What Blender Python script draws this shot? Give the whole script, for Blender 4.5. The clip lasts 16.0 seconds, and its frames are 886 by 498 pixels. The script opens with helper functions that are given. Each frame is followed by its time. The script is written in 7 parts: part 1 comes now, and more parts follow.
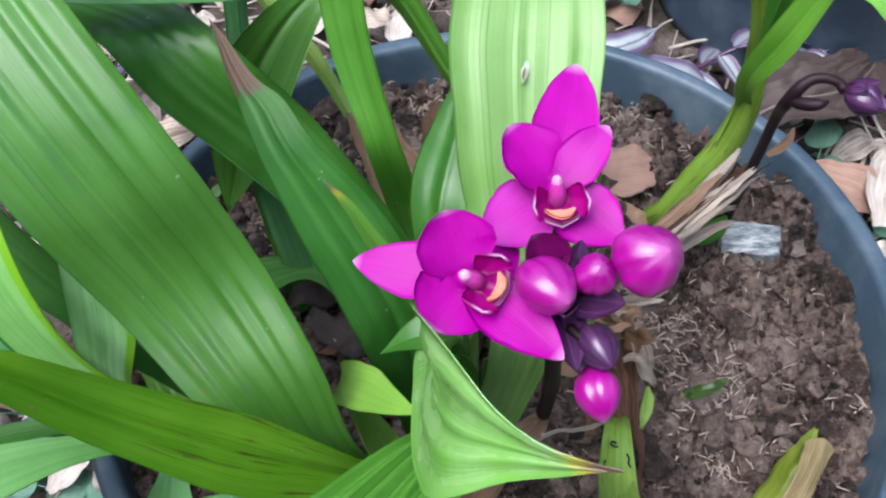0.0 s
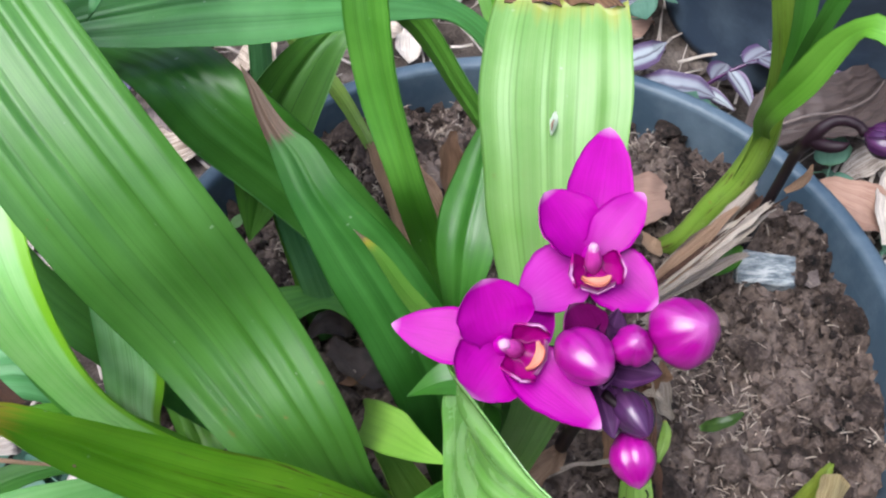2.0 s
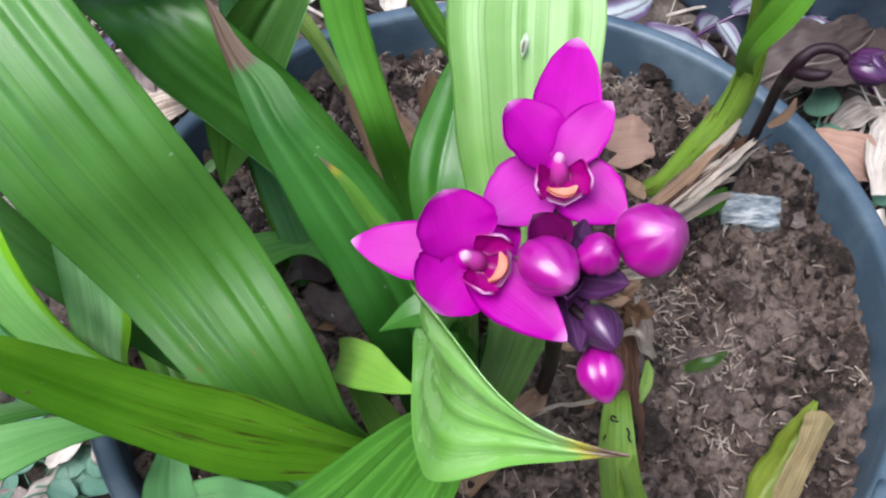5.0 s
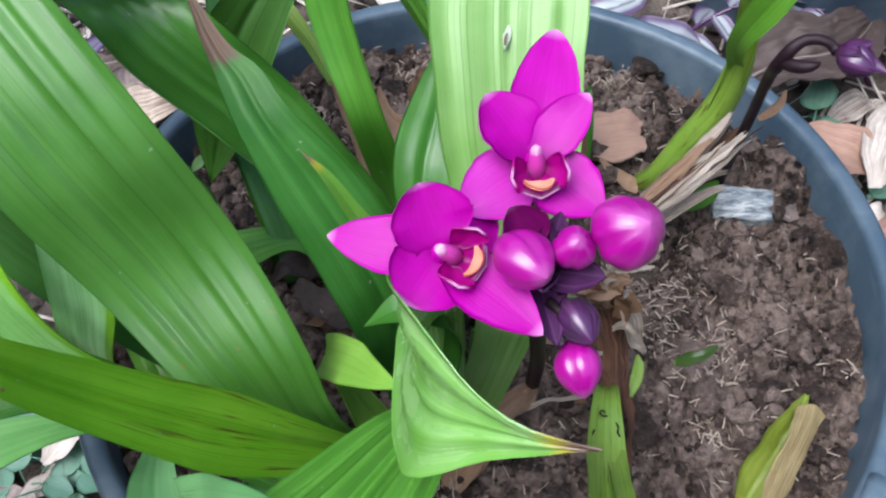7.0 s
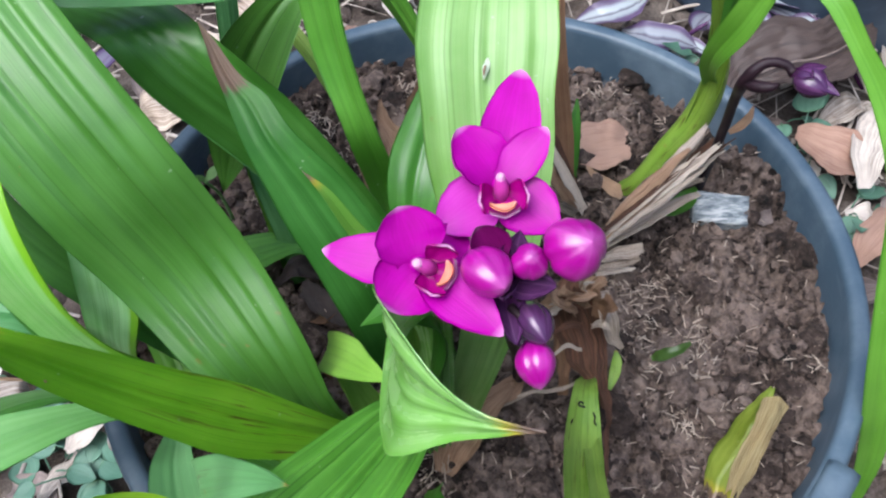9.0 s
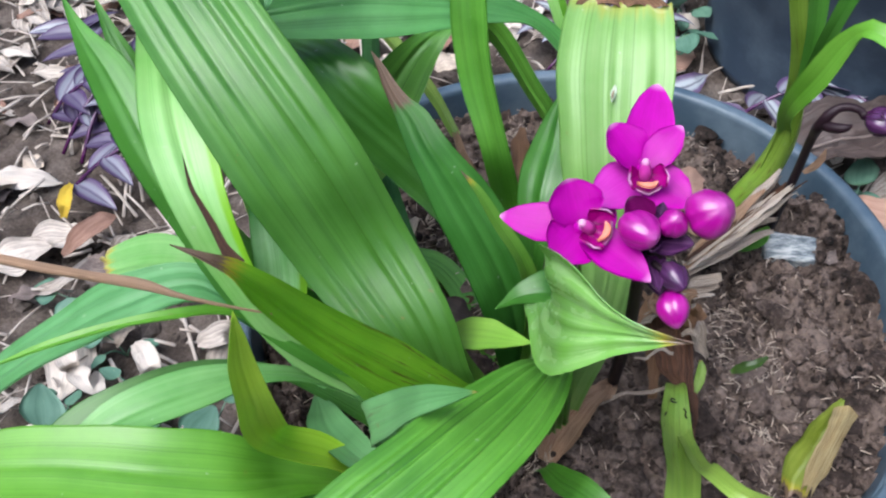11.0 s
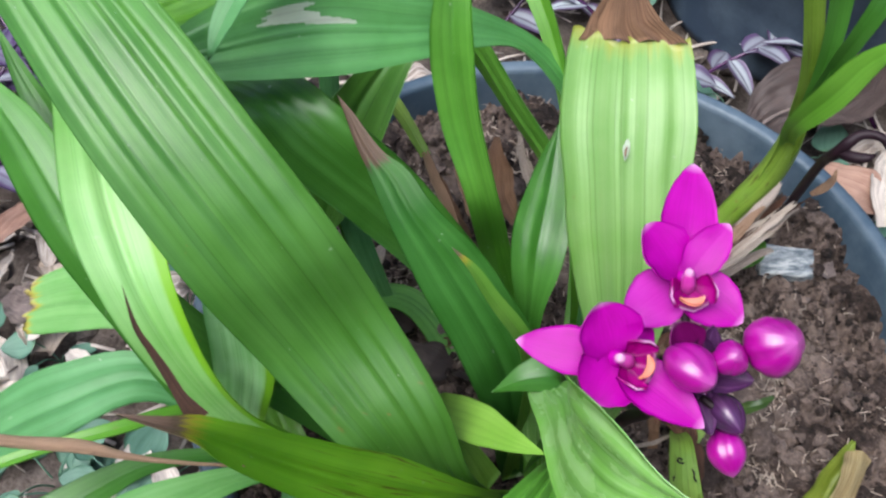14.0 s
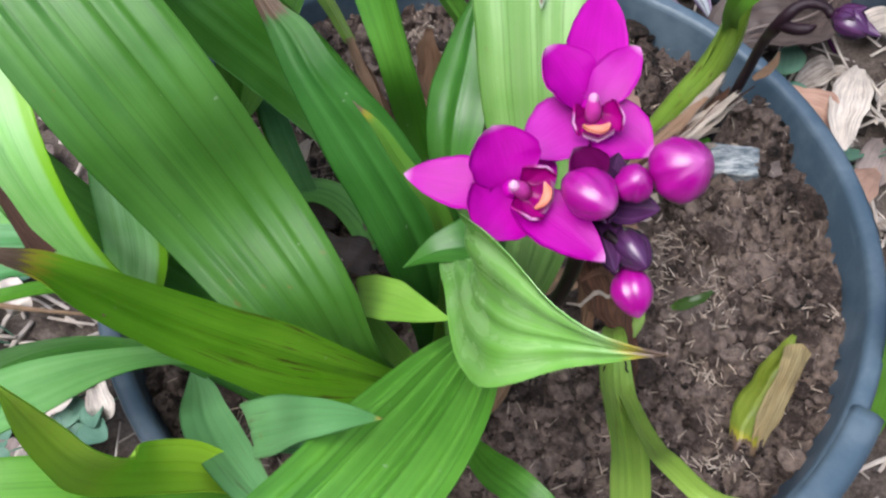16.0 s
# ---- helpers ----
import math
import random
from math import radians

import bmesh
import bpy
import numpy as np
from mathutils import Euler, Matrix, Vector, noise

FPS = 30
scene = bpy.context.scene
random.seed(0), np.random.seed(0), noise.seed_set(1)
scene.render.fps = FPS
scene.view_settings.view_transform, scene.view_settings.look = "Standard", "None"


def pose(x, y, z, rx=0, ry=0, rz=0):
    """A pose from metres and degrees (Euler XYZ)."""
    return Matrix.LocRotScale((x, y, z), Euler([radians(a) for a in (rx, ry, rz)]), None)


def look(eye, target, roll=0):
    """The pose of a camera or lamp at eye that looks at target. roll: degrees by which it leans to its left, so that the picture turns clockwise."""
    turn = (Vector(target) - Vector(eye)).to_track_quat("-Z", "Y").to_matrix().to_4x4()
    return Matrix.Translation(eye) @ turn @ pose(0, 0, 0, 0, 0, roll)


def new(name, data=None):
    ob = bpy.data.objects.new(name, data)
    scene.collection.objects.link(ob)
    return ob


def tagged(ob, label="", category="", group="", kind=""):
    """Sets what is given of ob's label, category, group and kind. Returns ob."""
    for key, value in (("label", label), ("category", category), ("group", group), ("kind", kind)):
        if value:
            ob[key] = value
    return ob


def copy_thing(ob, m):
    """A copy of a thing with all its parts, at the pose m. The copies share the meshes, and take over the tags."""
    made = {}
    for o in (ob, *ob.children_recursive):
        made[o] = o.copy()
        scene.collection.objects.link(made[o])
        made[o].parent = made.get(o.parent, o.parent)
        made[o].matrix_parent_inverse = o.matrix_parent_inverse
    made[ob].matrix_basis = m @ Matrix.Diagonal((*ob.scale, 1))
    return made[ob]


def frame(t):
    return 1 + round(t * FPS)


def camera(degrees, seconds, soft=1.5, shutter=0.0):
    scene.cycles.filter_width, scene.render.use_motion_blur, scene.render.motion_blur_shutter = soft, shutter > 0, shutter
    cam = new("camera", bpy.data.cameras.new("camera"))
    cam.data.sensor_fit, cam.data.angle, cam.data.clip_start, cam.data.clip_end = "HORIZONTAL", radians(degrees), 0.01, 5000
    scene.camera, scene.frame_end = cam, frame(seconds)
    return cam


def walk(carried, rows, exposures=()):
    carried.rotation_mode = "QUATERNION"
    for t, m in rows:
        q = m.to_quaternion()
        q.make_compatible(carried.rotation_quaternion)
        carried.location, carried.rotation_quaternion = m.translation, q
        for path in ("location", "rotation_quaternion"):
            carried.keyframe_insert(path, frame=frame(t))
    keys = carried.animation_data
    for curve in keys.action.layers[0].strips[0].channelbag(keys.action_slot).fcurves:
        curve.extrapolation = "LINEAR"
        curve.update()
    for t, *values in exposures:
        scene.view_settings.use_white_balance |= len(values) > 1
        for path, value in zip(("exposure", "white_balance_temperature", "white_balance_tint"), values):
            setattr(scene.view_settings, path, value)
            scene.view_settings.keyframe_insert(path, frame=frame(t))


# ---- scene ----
cam = camera(51.78, 16.0, soft=2.2, shutter=0.5)
PATH = [
    (0.0, (0.0001, 0.0001, 0.6207), (-0.0043, 0.2386, 0.2996), -1.32),
    (0.5, (-0.0027, 0.0005, 0.6208), (-0.0076, 0.2379, 0.2989), -0.76),
    (1.0, (-0.0069, 0.0035, 0.6239), (-0.0134, 0.2418, 0.3027), -1.08),
    (1.5, (-0.0143, 0.0044, 0.6342), (-0.0233, 0.2420, 0.3125), -1.68),
    (2.0, (-0.0077, 0.0098, 0.6320), (-0.0124, 0.2473, 0.3101), -0.93),
    (2.5, (-0.0126, 0.0060, 0.6343), (-0.0175, 0.2446, 0.3133), -0.86),
    (3.0, (-0.0101, 0.0072, 0.6366), (-0.0148, 0.2438, 0.3142), -1.39),
    (3.5, (-0.0068, 0.0082, 0.6299), (-0.0121, 0.2420, 0.3054), -1.71),
    (4.0, (-0.0031, 0.0075, 0.6209), (-0.0065, 0.2384, 0.2943), -1.42),
    (4.2, (-0.0025, 0.0063, 0.6209), (-0.0053, 0.2361, 0.2935), -1.35),
    (6.5, (0.0030, 0.0031, 0.6148), (-0.0006, 0.2295, 0.2851), -1.61),
    (7.0, (0.0045, 0.0045, 0.6177), (0.0007, 0.2303, 0.2876), -1.90),
    (7.5, (0.0071, -0.0003, 0.6212), (0.0016, 0.2214, 0.2883), -2.32),
    (8.0, (0.0121, -0.0007, 0.6405), (0.0022, 0.2203, 0.3073), -3.31),
    (8.5, (0.0124, -0.0075, 0.6405), (0.0026, 0.2144, 0.3078), -3.26),
    (9.0, (0.0133, -0.0092, 0.6457), (0.0036, 0.2142, 0.3140), -3.20),
    (9.5, (0.0159, -0.0217, 0.6462), (0.0028, 0.2014, 0.3144), -3.75),
    (10.0, (0.0113, -0.0486, 0.6577), (-0.0072, 0.1954, 0.3412), -3.41),
    (10.2, (-0.0016, -0.0713, 0.6671), (-0.0249, 0.1834, 0.3595), -3.06),
    (12.3, (-0.0307, -0.0518, 0.6736), (-0.0420, 0.1951, 0.3591), -1.33),
    (12.5, (-0.0326, -0.0362, 0.6753), (-0.0392, 0.2072, 0.3580), -0.81),
    (13.0, (-0.0416, -0.0225, 0.6775), (-0.0445, 0.2129, 0.3542), -0.70),
    (13.5, (-0.0479, -0.0026, 0.6804), (-0.0500, 0.2282, 0.3537), -1.05),
    (14.0, (-0.0421, 0.0024, 0.6656), (-0.0369, 0.2297, 0.3365), 0.30),
    (14.5, (-0.0373, -0.0016, 0.6586), (-0.0303, 0.2217, 0.3268), 0.85),
    (15.0, (-0.0309, -0.0071, 0.6555), (-0.0206, 0.2156, 0.3234), 1.65),
    (15.5, (-0.0265, -0.0094, 0.6431), (-0.0133, 0.2084, 0.3079), 2.17),
    (16.0, (-0.0209, -0.0120, 0.6308), (-0.0049, 0.2013, 0.2928), 2.50),
]
walk(cam, [(t, look(eye, target, roll)) for t, eye, target, roll in PATH],
     exposures=[(0.0, 0.98, 6250, 10), (4.0, 0.98, 6350, 10), (7.0, 1.0, 6250, 10), (9.5, 1.03, 6250, 10), (12.3, 0.89, 6400, 10), (16.0, 0.89, 6500, 10)])

# ---- light: open shade under a bright, hazy sky ----
world = bpy.data.worlds.new("sky")
scene.world = world
world.use_nodes = True
wn = world.node_tree
wbg = wn.nodes["Background"]
sky = wn.nodes.new("ShaderNodeTexSky")
sky.sky_type = "NISHITA"
sky.sun_disc = False
sky.sun_elevation = radians(65)
sky.sun_rotation = radians(-126)
sky.dust_density = 4.0
sky.ozone_density = 0.6
wn.links.new(sky.outputs["Color"], wbg.inputs["Color"])
wbg.inputs["Strength"].default_value = 0.15

sun_data = bpy.data.lights.new("sun", "SUN")
sun_data.energy = 2.0
sun_data.angle = radians(48)
sun_data.color = (0.9, 0.965, 1.06)
sun = new("sun", sun_data)
sun.matrix_world = look((-0.78, -0.42, 2.4), (0, 0.15, 0.3))


# ---- materials ----
def shader(name):
    m = bpy.data.materials.new(name)
    m.use_nodes = True
    nt = m.node_tree
    return m, nt, nt.nodes["Principled BSDF"]


def node(nt, kind, **values):
    n = nt.nodes.new(kind)
    for key, value in values.items():
        n.inputs[key].default_value = value
    return n


def ramp(nt, fac, stops):
    n = nt.nodes.new("ShaderNodeValToRGB")
    el = n.color_ramp.elements
    while len(el) < len(stops):
        el.new(0.5)
    for e, (p, c) in zip(el, stops):
        e.position, e.color = p, (*c, 1.0) if len(c) == 3 else c
    nt.links.new(fac, n.inputs["Fac"])
    return n.outputs["Color"]


def mixc(nt, fac, a, b, mode="MIX"):
    n = nt.nodes.new("ShaderNodeMix")
    n.data_type, n.blend_type = "RGBA", mode
    for k, v in ((0, fac), (6, a), (7, b)):
        if isinstance(v, (int, float)):
            n.inputs[k].default_value = v
        elif isinstance(v, tuple):
            n.inputs[k].default_value = (*v, 1.0)
        else:
            nt.links.new(v, n.inputs[k])
    return n.outputs[2]


def calc(nt, op, a, b=0.0, clamp=False):
    n = nt.nodes.new("ShaderNodeMath")
    n.operation, n.use_clamp = op, clamp
    for k, v in ((0, a), (1, b)):
        if isinstance(v, (int, float)):
            n.inputs[k].default_value = v
        else:
            nt.links.new(v, n.inputs[k])
    return n.outputs[0]


def noise_tex(nt, vec, scale, detail=3.0, rough=0.55):
    n = node(nt, "ShaderNodeTexNoise", Scale=scale, Detail=detail, Roughness=rough)
    if vec is not None:
        nt.links.new(vec, n.inputs["Vector"])
    return n.outputs["Fac"]


def stretched(nt, vec, scale):
    n = nt.nodes.new("ShaderNodeMapping")
    n.inputs["Scale"].default_value = scale
    nt.links.new(vec, n.inputs["Vector"])
    return n.outputs["Vector"]


def bump(nt, bsdf, height, strength, distance):
    n = node(nt, "ShaderNodeBump", Strength=strength, Distance=distance)
    nt.links.new(height, n.inputs["Height"])
    nt.links.new(n.outputs["Normal"], bsdf.inputs["Normal"])
    return n.outputs["Normal"]


def thin(nt, bsdf, colour, share):
    """Let some light through a thin blade."""
    out = nt.nodes["Material Output"]
    tr = nt.nodes.new("ShaderNodeBsdfTranslucent")
    nt.links.new(colour, tr.inputs["Color"])
    mx = nt.nodes.new("ShaderNodeMixShader")
    mx.inputs[0].default_value = share
    nt.links.new(bsdf.outputs[0], mx.inputs[1])
    nt.links.new(tr.outputs[0], mx.inputs[2])
    nt.links.new(mx.outputs[0], out.inputs["Surface"])


def leaf_mat(name, dark, light, tip=None, streak=0.0, gloss=0.27, specks=0.5, veins=0.4, through_share=0.22, yellow_band=0.03, spec=0.68, foot=(0.13, 0.27, 0.03), reach=0.14, footmix=0.31, lit_fold=None):
    """A ribbed blade: lengthwise veins, uneven green, brown specks, and where tip is given a dry brown end."""
    m, nt, b = shader(name)
    tc = nt.nodes.new("ShaderNodeTexCoord")
    uv, ob = tc.outputs["UV"], tc.outputs["Object"]
    sep = nt.nodes.new("ShaderNodeSeparateXYZ")
    nt.links.new(uv, sep.inputs[0])
    along, across = sep.outputs[0], sep.outputs[1]
    vein = noise_tex(nt, stretched(nt, uv, (1.0, 30, 1)), 1.0, 3.0, 0.6)
    fine = noise_tex(nt, stretched(nt, uv, (4, 120, 1)), 1.0, 2.0, 0.5)
    blotch = noise_tex(nt, ob, 45.0, 4.0)
    info = nt.nodes.new("ShaderNodeObjectInfo")
    broad = noise_tex(nt, stretched(nt, uv, (0.5, 9, 1)), 1.0, 2.0, 0.5)
    f = calc(nt, "ADD", calc(nt, "MULTIPLY", vein, 0.2), calc(nt, "ADD", calc(nt, "MULTIPLY", blotch, 0.46), calc(nt, "MULTIPLY", broad, 0.36)))
    f = calc(nt, "ADD", f, 0.08)
    f = calc(nt, "ADD", f, calc(nt, "MULTIPLY", calc(nt, "SUBTRACT", info.outputs["Random"], 0.5), 0.16))
    f = calc(nt, "ADD", f, calc(nt, "MULTIPLY", calc(nt, "SUBTRACT", fine, 0.5), 0.1))
    col = ramp(nt, f, [(0.46, dark), (0.6, tuple(0.5 * (p + q) for p, q in zip(dark, light))), (0.76, light)])
    # thin dark veins along the blade
    line = noise_tex(nt, stretched(nt, uv, (0.16, 38, 1)), 1.0, 1.0, 0.5)
    lines = calc(nt, "MULTIPLY", calc(nt, "SUBTRACT", line, 0.56, True), 7.0, True)
    col = mixc(nt, calc(nt, "MULTIPLY", lines, veins), col, tuple(0.55 * q for q in dark))
    # another green towards the foot; a dark foot and long reach paint shade there
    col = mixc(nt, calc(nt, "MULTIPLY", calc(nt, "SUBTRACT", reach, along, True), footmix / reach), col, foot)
    # lime strip paints light coming through the folded-over edge of the blade
    if lit_fold:
        col = mixc(nt, calc(nt, "MULTIPLY", calc(nt, "SUBTRACT", across, 0.8, True), 14.0, True), col, lit_fold)
    spot = noise_tex(nt, ob, 210.0, 2.0)
    where = noise_tex(nt, ob, 30.0, 2.0)
    sp = calc(nt, "MULTIPLY", calc(nt, "MULTIPLY", calc(nt, "SUBTRACT", spot, 0.69, True), 14.0, True), calc(nt, "MULTIPLY", calc(nt, "SUBTRACT", where, 0.55, True), 8.0, True))
    col = mixc(nt, calc(nt, "MULTIPLY", sp, specks), col, (0.23, 0.12, 0.035))
    pale = calc(nt, "MULTIPLY", calc(nt, "SUBTRACT", noise_tex(nt, stretched(nt, ob, (1, 1, 1.3)), 330.0, 1.0), 0.765, True), 16.0, True)
    col = mixc(nt, calc(nt, "MULTIPLY", pale, 0.5), col, (0.42, 0.52, 0.36))
    if streak:
        s = noise_tex(nt, stretched(nt, uv, (6, 13, 1)), 1.0, 3.0)
        mid = calc(nt, "MULTIPLY", calc(nt, "SUBTRACT", 0.72, along, True), 4.0, True)
        s = calc(nt, "MULTIPLY", calc(nt, "MULTIPLY", calc(nt, "SUBTRACT", s, 0.57, True), 11.0, True), mid)
        col = mixc(nt, calc(nt, "MULTIPLY", s, streak), col, (0.07, 0.03, 0.008))
    if tip is not None:
        edge = calc(nt, "ADD", along, calc(nt, "MULTIPLY", calc(nt, "SUBTRACT", noise_tex(nt, stretched(nt, uv, (3, 14, 1)), 1.0, 3.0), 0.5), 0.10))
        k = calc(nt, "SUBTRACT", edge, tip)
        yellow = calc(nt, "MULTIPLY", calc(nt, "ADD", k, yellow_band), 1.0 / max(yellow_band, 0.004), True)
        brown = calc(nt, "MULTIPLY", k, 60.0, True)
        col = mixc(nt, yellow, col, (0.4, 0.35, 0.03)) if yellow_band > 0.002 else col
        dry = ramp(nt, vein, [(0.3, (0.05, 0.026, 0.016)), (0.55, (0.19, 0.12, 0.085)), (0.75, (0.34, 0.25, 0.19))])
        if yellow_band <= 0.002:
            scorch = calc(nt, "MULTIPLY", calc(nt, "MULTIPLY", calc(nt, "ADD", k, 0.12), 7.0, True), calc(nt, "MULTIPLY", broad, 1.3))
            col = mixc(nt, calc(nt, "MULTIPLY", scorch, 0.4), col, (0.075, 0.085, 0.05))
            dry = ramp(nt, vein, [(0.3, (0.04, 0.022, 0.012)), (0.55, (0.125, 0.078, 0.05)), (0.75, (0.23, 0.16, 0.11))])
        col = mixc(nt, brown, col, dry)
    nt.links.new(col, b.inputs["Base Color"])
    rg = calc(nt, "ADD", gloss - 0.1, calc(nt, "MULTIPLY", calc(nt, "ADD", blotch, broad), 0.26))
    nt.links.new(rg, b.inputs["Roughness"])
    b.inputs["Specular IOR Level"].default_value = spec
    bump(nt, b, calc(nt, "ADD", calc(nt, "SUBTRACT", vein, calc(nt, "MULTIPLY", lines, 0.8)), calc(nt, "ADD", calc(nt, "MULTIPLY", fine, 0.15), calc(nt, "MULTIPLY", blotch, 0.9))), 0.11, 0.0012)
    thin(nt, b, mixc(nt, 0.45, col, (0.24, 0.55, 0.07)), through_share)
    return m


LEAF_MAIN = leaf_mat("leaf_green", (0.028, 0.138, 0.009), (0.08, 0.28, 0.034))
LEAF_BACK = leaf_mat("leaf_mid_green", (0.04, 0.19, 0.03), (0.12, 0.37, 0.1))
LEAF_DEEP = leaf_mat("leaf_deep_green", (0.025, 0.115, 0.008), (0.066, 0.235, 0.028))
LEAF_BLUE = leaf_mat("leaf_cool_green", (0.06, 0.22, 0.06), (0.15, 0.39, 0.16), spec=0.45, gloss=0.34)
LEAF_GRASS = leaf_mat("leaf_grass_green", (0.06, 0.225, 0.018), (0.15, 0.41, 0.05), specks=0.4, veins=0.8)
LEAF_PALE = leaf_mat("leaf_pale_green", (0.175, 0.45, 0.095), (0.33, 0.59, 0.22), specks=0.25, lit_fold=(0.17, 0.42, 0.012))
LEAF_TORN = leaf_mat("leaf_pale_torn", (0.115, 0.3, 0.035), (0.245, 0.44, 0.135), specks=0.3, veins=0.5, tip=1.02, yellow_band=0.07)
LEAF_FRESH = leaf_mat("leaf_yellow_green", (0.085, 0.27, 0.016), (0.17, 0.43, 0.045), specks=0.3)
LEAF_BRIGHT = leaf_mat("leaf_bright_tip", (0.17, 0.42, 0.07), (0.4, 0.6, 0.29), veins=0.25, tip=0.955, yellow_band=0.025, gloss=0.1, spec=1.0)
# white stripes of its own, lightened further to make up for shade on it
LEAF_LIT_STRIPED = leaf_mat("leaf_lit_white_striped", (0.12, 0.45, 0.08), (0.5, 0.82, 0.42), specks=0.2, lit_fold=(0.17, 0.42, 0.012))
LEAF_LIME = leaf_mat("leaf_lime", (0.14, 0.35, 0.025), (0.27, 0.51, 0.08), specks=0.2)
# dark foot paints the shade at the base, with some olive of its own
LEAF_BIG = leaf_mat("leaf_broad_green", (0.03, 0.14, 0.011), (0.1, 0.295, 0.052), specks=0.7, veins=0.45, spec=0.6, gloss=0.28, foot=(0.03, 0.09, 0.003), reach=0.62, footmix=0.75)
# albedo raised far above leaf green to stand for light shining through
LEAF_BACKLIT = leaf_mat("leaf_backlit_lime", (0.4, 0.68, 0.03), (0.55, 0.8, 0.09), specks=0.2, through_share=0.3, spec=0.4, foot=(0.3, 0.5, 0.03))
STEM_GREEN = leaf_mat("stem_yellow_green", (0.135, 0.265, 0.018), (0.26, 0.41, 0.06), streak=0.9, specks=0.8)
LEAF_YELLOW = leaf_mat("leaf_olive", (0.13, 0.27, 0.025), (0.29, 0.44, 0.08), tip=0.97, streak=0.75, specks=0.9)
LEAF_FADED = leaf_mat("leaf_faded_olive", (0.17, 0.23, 0.02), (0.33, 0.4, 0.07), streak=0.6, specks=0.9, tip=0.93, yellow_band=0.06)
LEAF_SPEARED = leaf_mat("leaf_olive_brown_tip", (0.06, 0.19, 0.016), (0.14, 0.31, 0.04), tip=0.95, yellow_band=0.03, streak=0.9, specks=0.9)
# near-black green foot paints the shade deep inside the clump
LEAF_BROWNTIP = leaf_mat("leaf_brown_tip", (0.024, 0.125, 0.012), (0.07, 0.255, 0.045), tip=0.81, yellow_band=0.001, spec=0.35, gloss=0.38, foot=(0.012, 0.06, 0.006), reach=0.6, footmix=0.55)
LEAF_STREAK = leaf_mat("leaf_streaked", (0.085, 0.29, 0.006), (0.19, 0.45, 0.02), tip=0.885, yellow_band=0.04, streak=0.95, spec=0.5)
LEAF_CUT = leaf_mat("leaf_cut", (0.11, 0.33, 0.07), (0.25, 0.5, 0.18), tip=0.985, yellow_band=0.02)
LEAF_GREY = leaf_mat("leaf_grey_green", (0.06, 0.21, 0.06), (0.16, 0.38, 0.15), tip=0.985, yellow_band=0.003, streak=0.75)
LEAF_DULL = leaf_mat("leaf_dull_green", (0.03, 0.075, 0.01), (0.075, 0.14, 0.025), specks=0.6)
SKELETON = leaf_mat("leaf_eaten_skin", (0.5, 0.58, 0.44), (0.74, 0.78, 0.68), specks=0.9, through_share=0.5)


def dry_mat(name, dark, light, rough=0.8, share=0.12):
    m, nt, b = shader(name)
    tc = nt.nodes.new("ShaderNodeTexCoord")
    uv, ob = tc.outputs["UV"], tc.outputs["Object"]
    info = nt.nodes.new("ShaderNodeObjectInfo")
    rib = noise_tex(nt, stretched(nt, uv, (2, 18, 1)), 1.0, 5.0, 0.75)
    blot = noise_tex(nt, ob, 60.0, 4.0)
    f = calc(nt, "ADD", calc(nt, "MULTIPLY", rib, 0.5), calc(nt, "MULTIPLY", blot, 0.5))
    f = calc(nt, "ADD", f, calc(nt, "MULTIPLY", calc(nt, "SUBTRACT", info.outputs["Random"], 0.5), 0.4))
    thread = noise_tex(nt, stretched(nt, uv, (1.2, 46, 1)), 1.0, 2.0, 0.6)
    f = calc(nt, "ADD", f, calc(nt, "MULTIPLY", calc(nt, "SUBTRACT", thread, 0.42), 1.25))
    col = ramp(nt, f, [(0.25, dark), (0.75, light)])
    nt.links.new(col, b.inputs["Base Color"])
    b.inputs["Roughness"].default_value = rough
    bump(nt, b, calc(nt, "ADD", rib, thread), 0.7, 0.002)
    thin(nt, b, col, share)
    return m


DRY_DARK = dry_mat("dry_brown", (0.06, 0.028, 0.014), (0.24, 0.13, 0.07))
DRY_STRAW = dry_mat("dry_straw", (0.16, 0.11, 0.08), (0.7, 0.59, 0.48))
DRY_BLEACH = dry_mat("dry_bleached", (0.2, 0.145, 0.11), (0.76, 0.66, 0.56))
DRY_RED = dry_mat("dry_reddish_brown", (0.035, 0.015, 0.009), (0.2, 0.09, 0.05))
DRY_TAN = dry_mat("dry_tan", (0.2, 0.11, 0.06), (0.48, 0.31, 0.2))
DRY_PINK = dry_mat("dry_pinkish_brown", (0.23, 0.12, 0.088), (0.42, 0.265, 0.2))
DRY_GREY = dry_mat("dry_grey_brown", (0.07, 0.05, 0.045), (0.3, 0.24, 0.22), rough=0.55)
LITTER = dry_mat("leaf_litter", (0.125, 0.088, 0.067), (0.74, 0.665, 0.59))
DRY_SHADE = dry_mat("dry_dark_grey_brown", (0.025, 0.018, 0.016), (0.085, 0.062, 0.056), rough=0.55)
DRY_YELLOW = dry_mat("dry_yellow_tan", (0.2, 0.13, 0.05), (0.56, 0.46, 0.23))
YELLOWED = dry_mat("yellowed_leaf", (0.5, 0.3, 0.02), (0.7, 0.5, 0.05))


